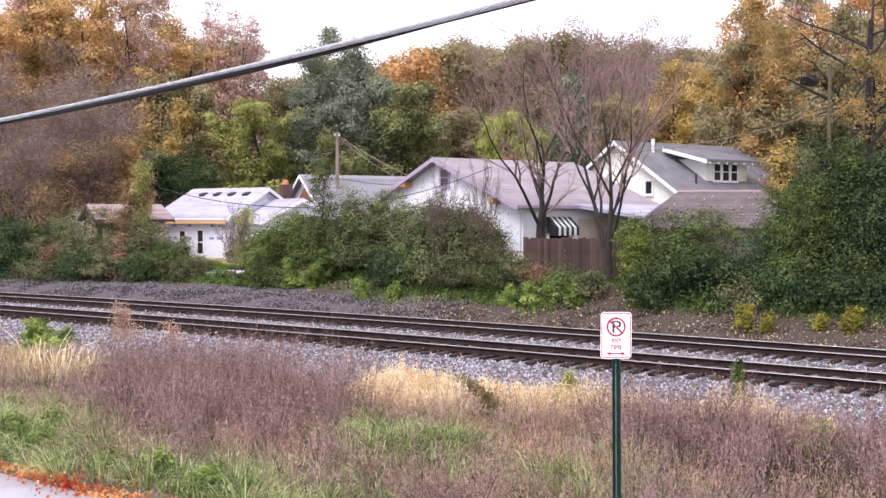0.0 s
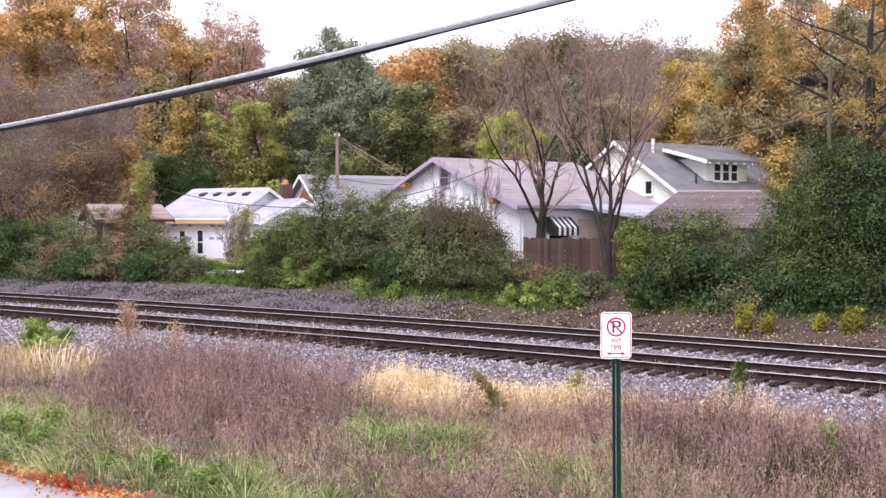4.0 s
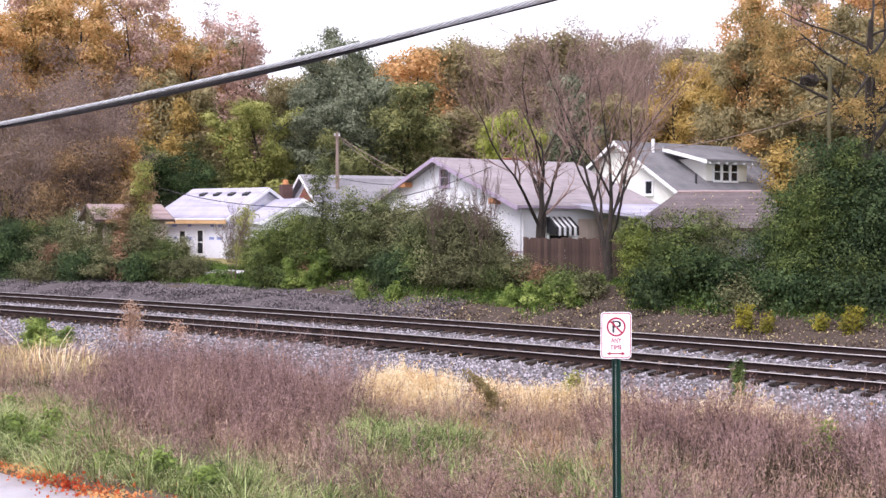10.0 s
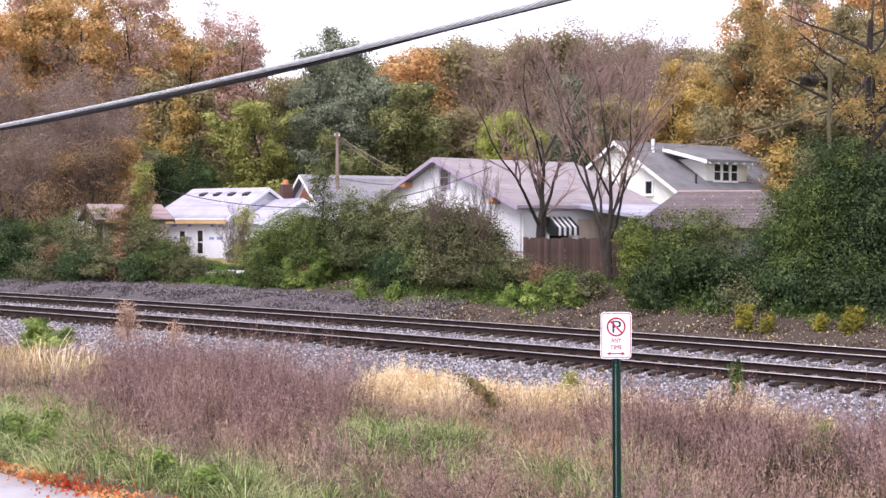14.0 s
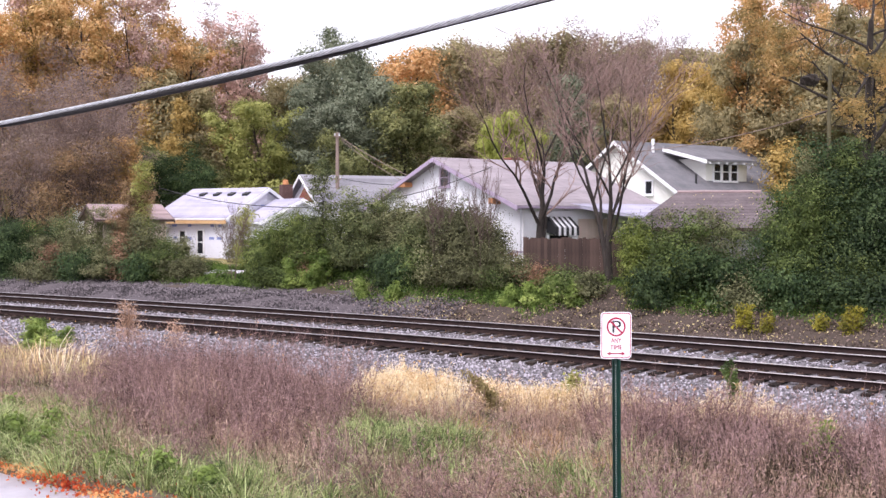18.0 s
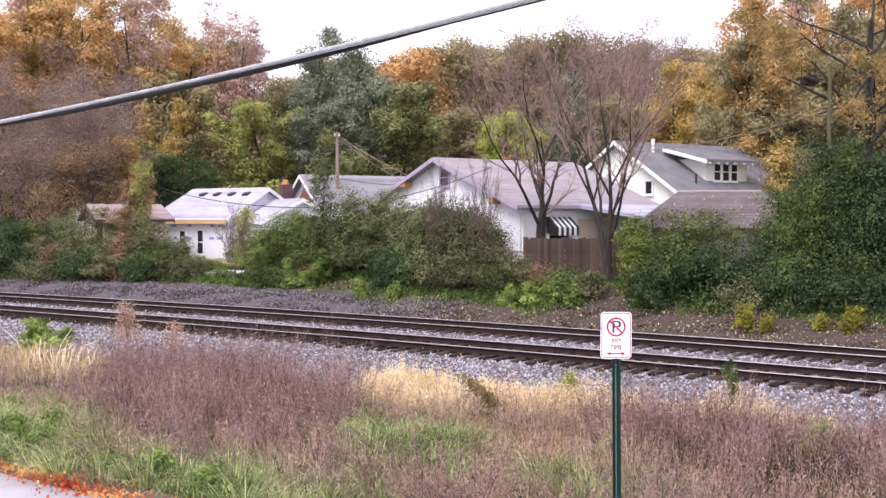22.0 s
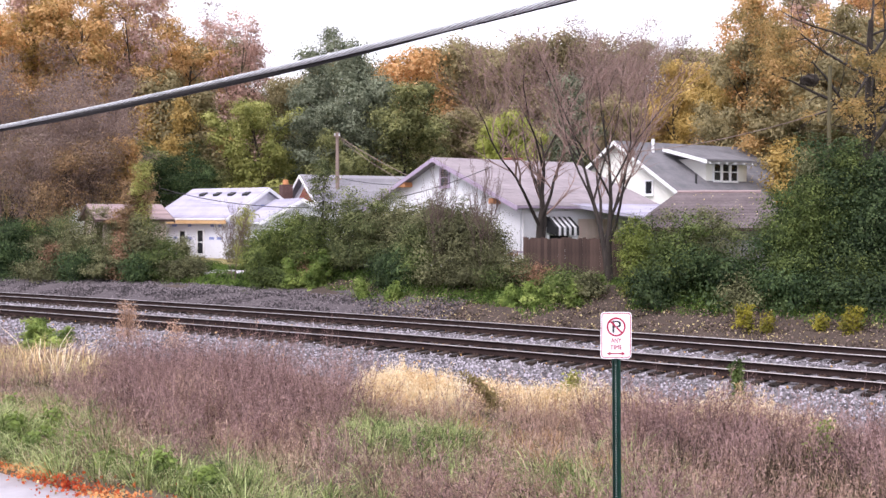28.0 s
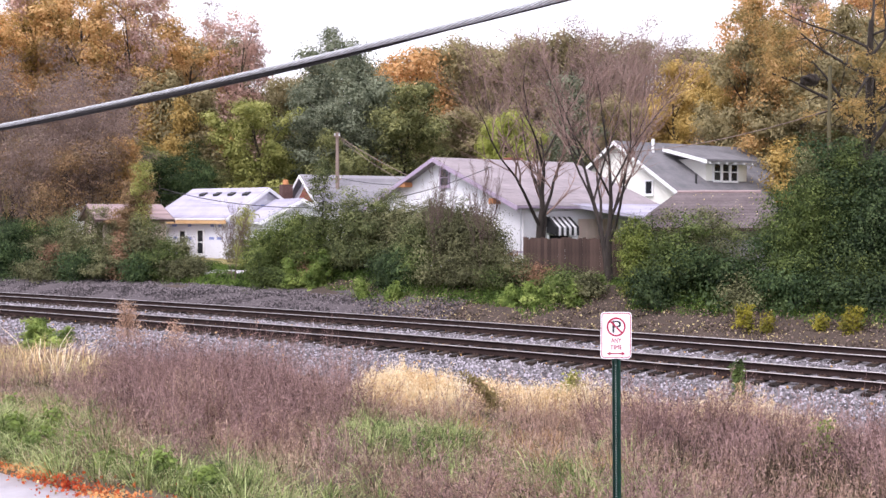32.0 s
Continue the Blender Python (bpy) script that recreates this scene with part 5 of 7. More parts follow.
plant("olive2", 23.9, 62.0, 8.2, 3.2, 301, 0.2)
plant("bare2", 4.2, 45.0, 10.1, 3.0, 17, 0.25)
plant("bare", 6.5, 42.0, 10.0, 3.1, 245, 0.25)
plant("sapling", 1.6, 43.5, 5.2, 0.7, 124, 0.4)
plant("sapling", -0.2, 44.5, 5.2, 0.7, 206, 0.4)
plant("bush", 4.4, 41.1, 0.9, 0.7, 276, 0.25)
plant("scrub", 5.5, 40.6, 1.0, 0.7, 280, 0.25)
plant("ember", -16.2, 55.8, 4.7, 1.2, 283, 0.3)
plant("spire", -5.4, 48.5, 5.3, 0.75, 102, 0.3)
plant("yellow", 9.9, 35.2, 0.8, 0.36, 258)
plant("yellow", 10.5, 34.6, 0.6, 0.22, 211)
plant("yellow", 12.0, 34.0, 0.5, 0.22, 248)
plant("yellow", 12.8, 33.4, 0.8, 0.36, 182)
plant("weedbush", -12.8, 34.5, 0.9, 0.8, 212)
plant("sapling", -9.8, 50.2, 3.7, 0.7, 177)
plant("sapling", -9.2, 50.7, 2.6, 0.5, 0)
plant("olive", -53.0, 126.0, 23.8, 4.5, 275)
plant("olive2", -50.4, 133.0, 23.1, 4.7, 276)
plant("brown", -42.5, 128.0, 21.7, 4.5, 319)
plant("olive", -38.4, 135.0, 21.3, 4.8, 313)
plant("olive", -32.9, 130.0, 20.2, 4.6, 169)
plant("olive2", -30.4, 137.0, 19.8, 4.8, 234)
plant("brown", -24.5, 132.0, 17.3, 4.7, 307)
plant("olive", -16.2, 127.0, 15.8, 4.5, 14)
plant("olive", -12.2, 134.0, 17.5, 4.7, 117)
plant("olive2", -7.7, 129.0, 17.2, 4.6, 325)
plant("brown", -3.1, 136.0, 16.6, 4.8, 90)
plant("olive", 0.4, 131.0, 17.3, 4.6, 281)
plant("olive", 3.0, 126.0, 17.6, 4.5, 299)
plant("olive2", 6.7, 133.0, 17.7, 4.7, 92)
plant("brown", 10.5, 128.0, 16.9, 4.5, 46)
plant("olive", 15.3, 135.0, 17.2, 4.8, 282)
plant("olive", 18.1, 130.0, 17.4, 4.6, 130)
plant("olive2", 23.0, 137.0, 17.1, 4.8, 16)
plant("brown", 26.0, 132.0, 16.2, 4.7, 344)
plant("olive", 28.7, 127.0, 15.9, 4.5, 36)
plant("olive", 33.8, 134.0, 14.9, 4.7, 42)
plant("olive2", 36.9, 129.0, 13.9, 4.6, 8)
plant("brown", 43.9, 136.0, 13.6, 4.8, 231)
plant("olive", 47.8, 131.0, 13.1, 4.6, 7)
plant("olive", 51.2, 126.0, 13.4, 4.5, 143)
plant("olive", -38.8, 98.0, 8.6, 4.3, 127)
plant("brown", -35.9, 103.0, 7.8, 4.6, 137)
plant("green", -30.4, 99.0, 7.1, 4.4, 56)
plant("olive2", -27.0, 104.0, 7.5, 4.6, 319)
plant("olive", -21.7, 100.0, 6.9, 4.4, 94)
plant("brown", -18.4, 105.0, 6.7, 4.6, 176)
plant("green", -13.5, 101.0, 6.6, 4.5, 148)
plant("olive2", -9.7, 106.0, 6.4, 4.7, 35)
plant("olive", -5.6, 102.0, 6.3, 4.5, 85)
plant("brown", -1.2, 98.0, 8.2, 4.3, 81)
plant("green", 2.5, 103.0, 8.1, 4.6, 130)
plant("olive2", 6.0, 99.0, 8.0, 4.4, 270)
plant("olive", 10.7, 104.0, 8.4, 4.6, 86)
plant("brown", 14.5, 100.0, 8.2, 4.4, 336)
plant("green", 19.6, 105.0, 8.9, 4.6, 139)
plant("olive2", 23.1, 101.0, 8.8, 4.5, 331)
plant("olive", 28.7, 106.0, 7.6, 4.7, 150)
plant("brown", 31.9, 102.0, 7.0, 4.5, 232)
plant("green", 34.8, 98.0, 7.0, 4.3, 164)
plant("olive2", 40.9, 103.0, 6.7, 4.6, 254)
plant("olive", 20.0, 70.0, 13.7, 3.1, 242, 0.2)
plant("orange2", 23.7, 68.0, 15.5, 3.5, 58, 0.2)
plant("olive2", 25.4, 66.0, 13.8, 2.9, 12, 0.2)
plant("olive2", 23.2, 72.0, 12.0, 3.2, 159, 0.2)
plant("scrub2", -10.6, 56.0, 1.2, 0.8, 310)
plant("young", -9.8, 52.8, 3.2, 0.5, 221, 0.3)
plant("rust", 20.1, 72.0, 17.7, 1.8, 10, 0.2)
plant("orange2", 20.1, 68.0, 16.9, 2.2, 115, 0.2)
plant("maple", 24.3, 72.0, 19.4, 4.0, 9, 0.2)
plant("rust", 28.4, 70.0, 19.6, 2.3, 203, 0.2)
plant("orange", 27.8, 66.0, 17.5, 2.9, 74, 0.2)
plant("gold", 18.9, 60.0, 6.7, 1.0, 18, 0.2)
plant("olive", 21.7, 68.0, 13.8, 3.0, 82, 0.2)
plant("gold", -22.7, 83.0, 10.5, 1.2, 228, 0.25)
plant("gold", -19.6, 81.0, 10.7, 1.3, 259, 0.25)
# Next two dark bushes are added for the shaded hollow behind the wrapped house.
plant("dark", -19.3, 76.0, 6.9, 2.1, 347, 0.25)
plant("dark", -17.0, 74.5, 5.9, 1.4, 218, 0.25)
plant("rust", -29.9, 90.0, 18.4, 2.7, 278, 0.25)
plant("gold", -31.7, 88.0, 19.5, 2.9, 112, 0.25)
plant("olive", -34.4, 86.0, 15.1, 3.2, 322, 0.25)
plant("weedbush", -5.6, 47.5, 1.6, 0.6, 81)
plant("weedbush", -6.7, 48.0, 1.3, 0.6, 213)
plant("young", -15.6, 55.4, 5.4, 0.5, 289, 0.3)
plant("gold", -32.4, 85.0, 20.9, 3.1, 129, 0.25)
plant("orange", -27.8, 84.0, 20.2, 3.4, 66, 0.25)
plant("orange", -32.0, 80.0, 17.5, 2.7, 4, 0.25)
plant("weedbush", 3.4, 40.8, 0.9, 0.4, 177)
plant("weedbush", 4.1, 40.6, 1.0, 0.4, 50)
plant("weedbush", 2.6, 41.1, 0.8, 0.3, 105)
plant("weedbush", 4.8, 39.9, 0.9, 0.3, 293)
plant("weedbush", -2.0, 44.0, 0.8, 0.3, 345)
plant("weedbush", -3.4, 45.0, 0.9, 0.3, 221)
plant("maple", 28.4, 76.0, 21.2, 4.2, 53, 0.2)
plant("olive2", 25.1, 78.0, 19.7, 3.2, 340, 0.2)
plant("hedge3", -8.08, 50.2, 2.08, 0.9, 20, 0.3)
plant("hedge3", -7.16, 50.0, 2.61, 1.11, 100, 0.3)
plant("hedge3", -6.34, 49.4, 2.84, 0.94, 210, 0.3)
plant("hedge3", -8.59, 49.6, 1.62, 0.63, 40, 0.3)
plant("hedge2", -4.47, 48.8, 3.07, 0.87, 30, 0.3)
plant("hedge2", -3.56, 48.6, 3.44, 1.13, 140, 0.3)
plant("hedge2", -2.84, 48.2, 3.33, 1.01, 250, 0.3)
plant("hedge", -2.12, 47.9, 3.16, 1.06, 60, 0.3)
plant("hedge", -1.22, 47.2, 3.06, 1.09, 170, 0.3)
plant("hedge", -0.3, 46.8, 3.24, 1.08, 290, 0.3)
plant("hedge", 0.51, 46.0, 3.15, 1.07, 15, 0.3)
plant("hedge", 1.1, 45.4, 3.0, 1.0, 120, 0.3)
plant("hedge", 1.6, 44.8, 2.5, 0.8, 220, 0.3)
plant("hedge", 2.1, 44.4, 1.9, 0.6, 310, 0.3)
plant("hedge", 1.08, 44.6, 2.53, 1.08, 80, 0.3)
plant("hedge2", -0.95, 46.2, 2.66, 0.97, 333, 0.3)
plant("bush", -8.03, 48.6, 1.38, 0.77, 10, 0.25)
plant("bush", -7.08, 48.2, 0.93, 0.66, 90, 0.25)
plant("dark", -1.73, 45.6, 1.72, 0.82, 40, 0.25)
plant("dark", -2.27, 45.9, 1.34, 0.58, 140, 0.25)
plant("bush", -1.16, 45.1, 1.53, 0.66, 240, 0.25)
plant("scrub", -0.33, 44.6, 1.44, 0.7, 5, 0.25)
plant("scrub", 0.72, 44.0, 1.66, 0.83, 77, 0.25)
plant("scrub", 1.74, 43.6, 1.82, 0.78, 160, 0.25)
plant("scrub2", 2.63, 43.0, 1.7, 0.63, 260, 0.25)
plant("scrub2", 3.17, 42.7, 1.33, 0.49, 30, 0.25)
plant("brownbush", 2.99, 43.3, 1.18, 0.41, 30, 0.25)
plant("bush", 2.17, 42.9, 1.1, 0.54, 300, 0.25)
plant("brownbush", -6.11, 48.6, 1.23, 0.41, 60, 0.25)
plant("bush", 4.68, 41.2, 0.95, 0.65, 15, 0.25)
plant("scrub2", 5.52, 41.0, 0.77, 0.52, 100, 0.25)
plant("weedbush", 3.99, 40.8, 0.74, 0.47, 10, 0.25)
plant("brownbush", 3.89, 42.0, 1.02, 0.49, 200, 0.25)
plant("maple", -18.0, 90.0, 19.0, 2.7, 20, 0.25)
plant("maple", -16.5, 91.0, 17.6, 1.9, 120, 0.25)
plant("maple", -23.9, 86.0, 21.0, 2.7, 210, 0.25)
plant("maple", -33.3, 84.0, 20.6, 2.7, 77, 0.25)
plant("rust", -2.6, 100.0, 17.1, 2.5, 10, 0.25)
plant("rust", -0.9, 101.0, 16.5, 1.6, 90, 0.25)
plant("rust", -4.5, 102.0, 16.5, 1.4, 40, 0.25)
plant("russet", -24.7, 63.0, 6.9, 1.5, 10, 0.25)
plant("russet", -21.8, 62.0, 6.2, 1.3, 99, 0.25)
plant("russet", -20.5, 64.0, 6.8, 1.2, 190, 0.25)
plant("russet", -22.4, 60.0, 4.7, 1.1, 250, 0.25)
plant("orange2", -23.2, 76.0, 9.1, 1.4, 20, 0.25)
plant("olive2", -18.7, 82.0, 12.4, 1.7, 33, 0.25)
plant("gold", -19.3, 80.0, 11.1, 0.9, 140, 0.25)
plant("olive", -21.8, 84.0, 13.5, 1.5, 10, 0.25)
plant("orange2", -22.7, 83.0, 13.8, 1.3, 200, 0.25)
plant("vine", 7.1, 40.6, 2.5, 0.4, 10, 0.25)
plant("vine", 7.4, 40.2, 2.3, 0.4, 100, 0.25)
plant("vine", 7.1, 39.8, 2.0, 0.4, 200, 0.25)
plant("bush", 7.8, 40.4, 2.5, 0.9, 10, 0.25)
plant("bush", 8.8, 39.6, 2.6, 1.1, 120, 0.25)
plant("scrub", 9.8, 39.4, 2.6, 1.0, 220, 0.25)
plant("bush", 8.1, 38.9, 2.1, 0.9, 300, 0.25)
plant("dark", 9.1, 38.5, 1.9, 1.0, 20, 0.25)
plant("dark", 7.7, 38.4, 1.7, 0.7, 130, 0.25)
plant("dark", 10.0, 37.8, 1.7, 0.9, 240, 0.25)
plant("greybush", 10.7, 39.0, 2.9, 0.7, 40, 0.25)
plant("greybush", 11.5, 38.6, 3.2, 0.7, 160, 0.25)
plant("dark", 11.2, 37.6, 2.2, 0.8, 260, 0.25)
plant("dark", 12.6, 38.6, 3.5, 0.7, 15, 0.25)
plant("bush", 12.8, 38.2, 4.0, 0.6, 80, 0.25)
plant("dark", 13.8, 38.9, 4.5, 0.9, 150, 0.25)
plant("dark", 14.2, 38.4, 4.7, 1.0, 230, 0.25)
plant("dark", 14.8, 37.6, 4.4, 1.1, 310, 0.25)
plant("dark", 15.6, 36.8, 4.4, 1.1, 50, 0.25)
plant("bush", 13.0, 37.2, 3.4, 0.9, 10, 0.25)
plant("dark", 13.9, 36.8, 3.1, 1.0, 100, 0.25)
plant("dark", 14.7, 36.2, 2.7, 1.1, 190, 0.25)
plant("bush", 12.1, 36.9, 2.1, 0.9, 280, 0.25)
plant("dark", 12.8, 36.2, 1.7, 1.0, 340, 0.25)
plant("bush", 13.9, 35.8, 1.5, 0.9, 60, 0.25)
plant("dark", 11.0, 36.8, 1.4, 0.8, 140, 0.25)
plant("dark", 11.8, 35.9, 1.3, 0.7, 220, 0.25)
plant("dark", 12.9, 35.3, 1.1, 0.7, 300, 0.25)
plant("dark", 14.3, 34.9, 1.3, 0.9, 33, 0.25)
plant("scrub", 10.3, 37.2, 1.1, 0.7, 99, 0.25)
plant("dark", -24.2, 59.5, 2.9, 1.4, 10, 0.25)
plant("dark", -22.3, 58.8, 2.5, 1.4, 120, 0.25)
plant("bush", -22.2, 58.2, 2.8, 0.8, 30, 0.25)
plant("dark", -23.1, 57.5, 2.0, 1.5, 210, 0.25)
plant("scrub", -20.5, 57.4, 2.5, 1.4, 300, 0.25)
plant("greybush", -19.8, 57.6, 3.0, 1.0, 20, 0.25)
plant("scrub", -18.6, 56.6, 2.8, 1.3, 130, 0.25)
plant("brownbush", -20.5, 56.4, 1.8, 0.8, 240, 0.25)
plant("scrub2", -17.7, 56.2, 3.2, 1.0, 333, 0.25)
plant("brownbush", -16.1, 55.4, 3.1, 0.8, 40, 0.25)
plant("scrub2", -16.6, 55.0, 2.7, 1.0, 160, 0.25)
plant("ember", -16.2, 56.0, 3.8, 0.8, 250, 0.25)
plant("scrub", -15.0, 54.6, 2.6, 1.1, 15, 0.25)
plant("greybush", -14.2, 54.2, 2.5, 1.0, 80, 0.25)
plant("scrub", -13.3, 53.4, 1.7, 1.0, 150, 0.25)
plant("bush", -13.8, 53.0, 1.9, 0.9, 230, 0.25)
plant("scrub2", -12.2, 52.6, 1.0, 0.6, 310, 0.25)
plant("dark", -18.3, 54.8, 1.7, 1.3, 50, 0.25)
plant("scrub", -16.5, 54.0, 1.6, 1.2, 10, 0.25)
plant("dark", -14.8, 53.2, 1.3, 1.0, 100, 0.25)
plant("scrub", -12.8, 52.4, 1.2, 0.9, 190, 0.25)
plant("scrub", -20.9, 55.6, 1.5, 1.3, 280, 0.25)
plant("brownbush", -16.1, 53.6, 2.3, 0.5, 340, 0.25)
plant("scrub2", -4.1, 48.4, 3.3, 0.5, 11, 0.3)
plant("scrub2", -2.9, 48.0, 3.7, 0.6, 90, 0.3)
plant("scrub2", -1.8, 47.4, 3.5, 0.6, 170, 0.3)
plant("scrub2", 0.1, 46.0, 3.6, 0.6, 250, 0.3)
plant("scrub2", 0.8, 45.2, 3.4, 0.5, 330, 0.3)
plant("scrub2", -6.9, 49.6, 3.0, 0.6, 44, 0.3)
plant("hedge3", -5.7, 48.6, 2.4, 0.7, 120, 0.3)
plant("scrub2", 8.2, 40.0, 2.8, 0.5, 50, 0.25)
plant("scrub2", 9.5, 39.5, 2.8, 0.5, 140, 0.25)
plant("bush", 11.7, 37.4, 3.3, 0.5, 230, 0.25)
plant("scrub2", 12.9, 38.4, 4.5, 0.4, 320, 0.25)
plant("bush", 14.4, 38.0, 4.9, 0.5, 60, 0.25)


# ---- the big autumn tree at the bank, its trunk and boughs in view ----
BIG = dict(BROAD, kids=(14, 7, 5), first=(0.4, 0.15, 0.15), angle=((45, 85), (30, 65), (30, 65)), ratio=(0.5, 0.45, 0.45), up=(0.03, 0.03, 0.0, -0.03), shape=0.3, thin=0.4)
kind("big", "big_autumn_tree", "big tree with dark trunk and rusty orange leaves", "tree", 57, 17, 0.46, BIG, M_BARKD, L_BIG, 0.55, 120, (0.08, 0.16), keep=0.75, hollow=4.6)
big = plant("big", 19.5, 50.0, 17.0, 6.0, 40, 0.12)
plant("big", 25.5, 64.0, 20.0, 5.2, 150, 0.12)
nest = bmesh.new()
bmesh.ops.create_icosphere(nest, subdivisions=3, radius=0.42)
for nv in nest.verts:
    nv.co *= 1 + 0.35 * noise.noise(nv.co * 4)
    nv.co.z *= 0.65
nest_ob = part("leaf_nest", nest, M_BARKD, big, "dark ball of dead leaves and twigs")
nest_ob.matrix_basis = big.matrix_basis.inverted() @ Matrix.Translation((16.7, 49.0, 9.65))


# ---- field grass and weeds ----
def blades(name, P, height, width, lean, material, label, category="grass", seed=1, kink=0.5, away=None):
    """Bent tapering blades rooted at the places P."""
    rng = np.random.default_rng(seed)
    n = len(P)
    h = height[:, None]
    a = rng.uniform(0, 2 * np.pi, n)
    side = np.stack([np.cos(a), np.sin(a), np.zeros(n)], 1)
    b = rng.uniform(0, 2 * np.pi, n)
    out = np.stack([np.cos(b), np.sin(b), np.zeros(n)], 1) * (0.45 * lean * rng.uniform(0.2, 1.3, n))[:, None] * h
    if away is not None:
        out[:, :2] += 0.5 * lean * away * h
    up = np.array([0, 0, 1.0])
    w = (width * rng.uniform(0.6, 1.3, n))[:, None]
    mid = P + up * h * 0.55 + out * 0.3
    tip = P + up * h * (1 - kink * lean * rng.uniform(0, 1, (n, 1))) + out
    V = np.stack([P - side * w, P + side * w, mid + side * w * 0.75, mid - side * w * 0.75, tip + side * w * 0.15, tip - side * w * 0.15], 1)
    o = (6 * np.arange(n))[:, None]
    F = np.concatenate([np.array([[0, 1, 2, 3]]) + o, np.array([[3, 2, 4, 5]]) + o])
    ob = part(name, fast_mesh(name, V.reshape(-1, 3), F), material)
    return tagged(ob, label, category, kind="stuff")


def seed_heads(name, P, height, away, material, label, seed, bits=16, spread=0.05, size=(0.035, 0.095), low=0.12, slim=(0.05, 0.085), stand=1.0):
    """Fine stalks whose upper part is set with small seeds and withered leaves."""
    rng = np.random.default_rng(seed)
    n = len(P)
    b = rng.uniform(0, 2 * np.pi, n)
    lean = rng.uniform(0, 0.34, n)
    d = np.stack([np.cos(b) * lean + 0.3 * away[:, 0], np.sin(b) * lean + 0.3 * away[:, 1], np.ones(n)], 1) * height[:, None]
    t = rng.uniform(low, 1.0, (n, bits))
    C = P[:, None] + d[:, None] * t[..., None] + rng.normal(0, spread, (n, bits, 3)) * (1.25 - t)[..., None]
    m = leaf_mesh(name, rng, C.reshape(-1, 3), 1, (0.005, 0.005, 0.005), size, -stand, slim=slim)
    a = rng.uniform(0, 2 * np.pi, n)
    side = np.stack([np.cos(a), np.sin(a), np.zeros(n)], 1) * 0.0035
    V2 = np.stack([P - side, P + side, P + d + side * 0.5, P + d - side * 0.5], 1).reshape(-1, 3)
    k = len(m.vertices)
    v0 = np.empty(k * 3, np.float32)
    m.vertices.foreach_get("co", v0)
    V = np.concatenate([v0.reshape(-1, 3), V2])
    bpy.data.meshes.remove(m)
    ob = part(name, fast_mesh(name, V, np.arange(len(V)).reshape(-1, 4)), material)
    return tagged(ob, label, "weeds", kind="stuff")


def field_z(Nn):
    return np.interp(Nn, PROFILE_N, PROFILE_Z) - 0.02


def tufts(rng, count, per, s0, s1, n0, n1, weight, spread):
    """Places in tufts: tuft centres kept by a weight of u and n (u runs along the track, slanting towards the road); gives the
    places, each one's way out from its tuft and how near the middle it stands."""
    U, Nn = rng.uniform(s0, s1, count), rng.uniform(n0, n1, count)
    keep = rng.random(count) < weight(U, Nn)
    U, Nn = np.repeat(U[keep], per), np.repeat(Nn[keep], per)
    k = len(U)
    off = rng.normal(0, spread, (k, 2))
    big = np.repeat(rng.uniform(0.55, 1.25, k // per), per)
    S = U - 0.85 * (Nn + 10) + off[:, 0]
    Nn = np.clip(Nn + off[:, 1], -16.25, 14)
    m = Nn + 0.5 * K * S * S
    P = np.stack([S * CT - m * ST, D0 + S * ST + m * CT, field_z(Nn)], 1)
    out = np.stack([off[:, 0] * CT - off[:, 1] * ST, off[:, 0] * ST + off[:, 1] * CT], 1) / spread
    near = big * np.exp(-0.18 * (off ** 2).sum(1) / spread ** 2) * (0.72 + 0.56 * wave(S, Nn, 1.9, 0.7))
    out[:, 0] += 1.5 * (wave(S, Nn, 1.1, 2.2) - 0.5) + 0.9 * (wave(S, Nn, 3.1, 0.4) - 0.5)
    out[:, 1] += 1.2 * (wave(S, Nn, 1.3, 4.1) - 0.5)
    return P, out, near


def blob(U, Nn, u, n, ru, rn):
    return np.clip(1.6 - ((U - u) / ru) ** 2 - ((Nn - n) / rn) ** 2, 0, 1)


def wave(S, Nn, k, ph=0.0):
    return 0.5 + 0.25 * np.sin(S * k + 1.3 * np.sin(Nn * k * 0.7 + ph)) + 0.25 * np.sin(Nn * k * 1.3 + 1.7 * np.sin(S * k * 0.6 + 2 * ph))


def open_ground(U, Nn):
    """Where the tall weeds leave room for straw and green grass."""
    return np.clip(1 - 1.3 * blob(U, Nn, 6.0, -12.0, 1.5, 1.5) - 1.1 * blob(U, Nn, 6.6, -7.6, 1.1, 1.0) - 1.1 * blob(U, Nn, 9.9, -6.4, 1.2, 0.8), 0, 1)


def w_purple(U, Nn):
    a = blob(U, Nn, 1.5, -10.4, 3.1, 3.1)
    b = np.clip((U - 9.8) / 1.5, 0, 1) * np.clip((Nn + 10.4 + np.clip(U - 12, 0, 2.2)) / 1.4, 0, 1) * np.clip((-6.1 - Nn) / 0.5, 0, 1)
    c = 0.7 * blob(U, Nn, -3.4, -11.9, 1.4, 0.5) + 0.8 * blob(U, Nn, -9.5, -7.2, 1.4, 1.0)
    d = 0.42 * np.clip(wave(U, Nn, 1.3, 1.0) * 2 - 0.7, 0, 1) * (Nn < -6.3) * (Nn > -15.0) * (U > 1.5)
    e = blob(U, Nn, 17.4, -5.6, 2.0, 1.2)
    return np.maximum.reduce([a, b, c, d, e]) * np.clip(2.2 * wave(U, Nn, 2.9) - 0.35, 0.12, 1) * open_ground(U, Nn)


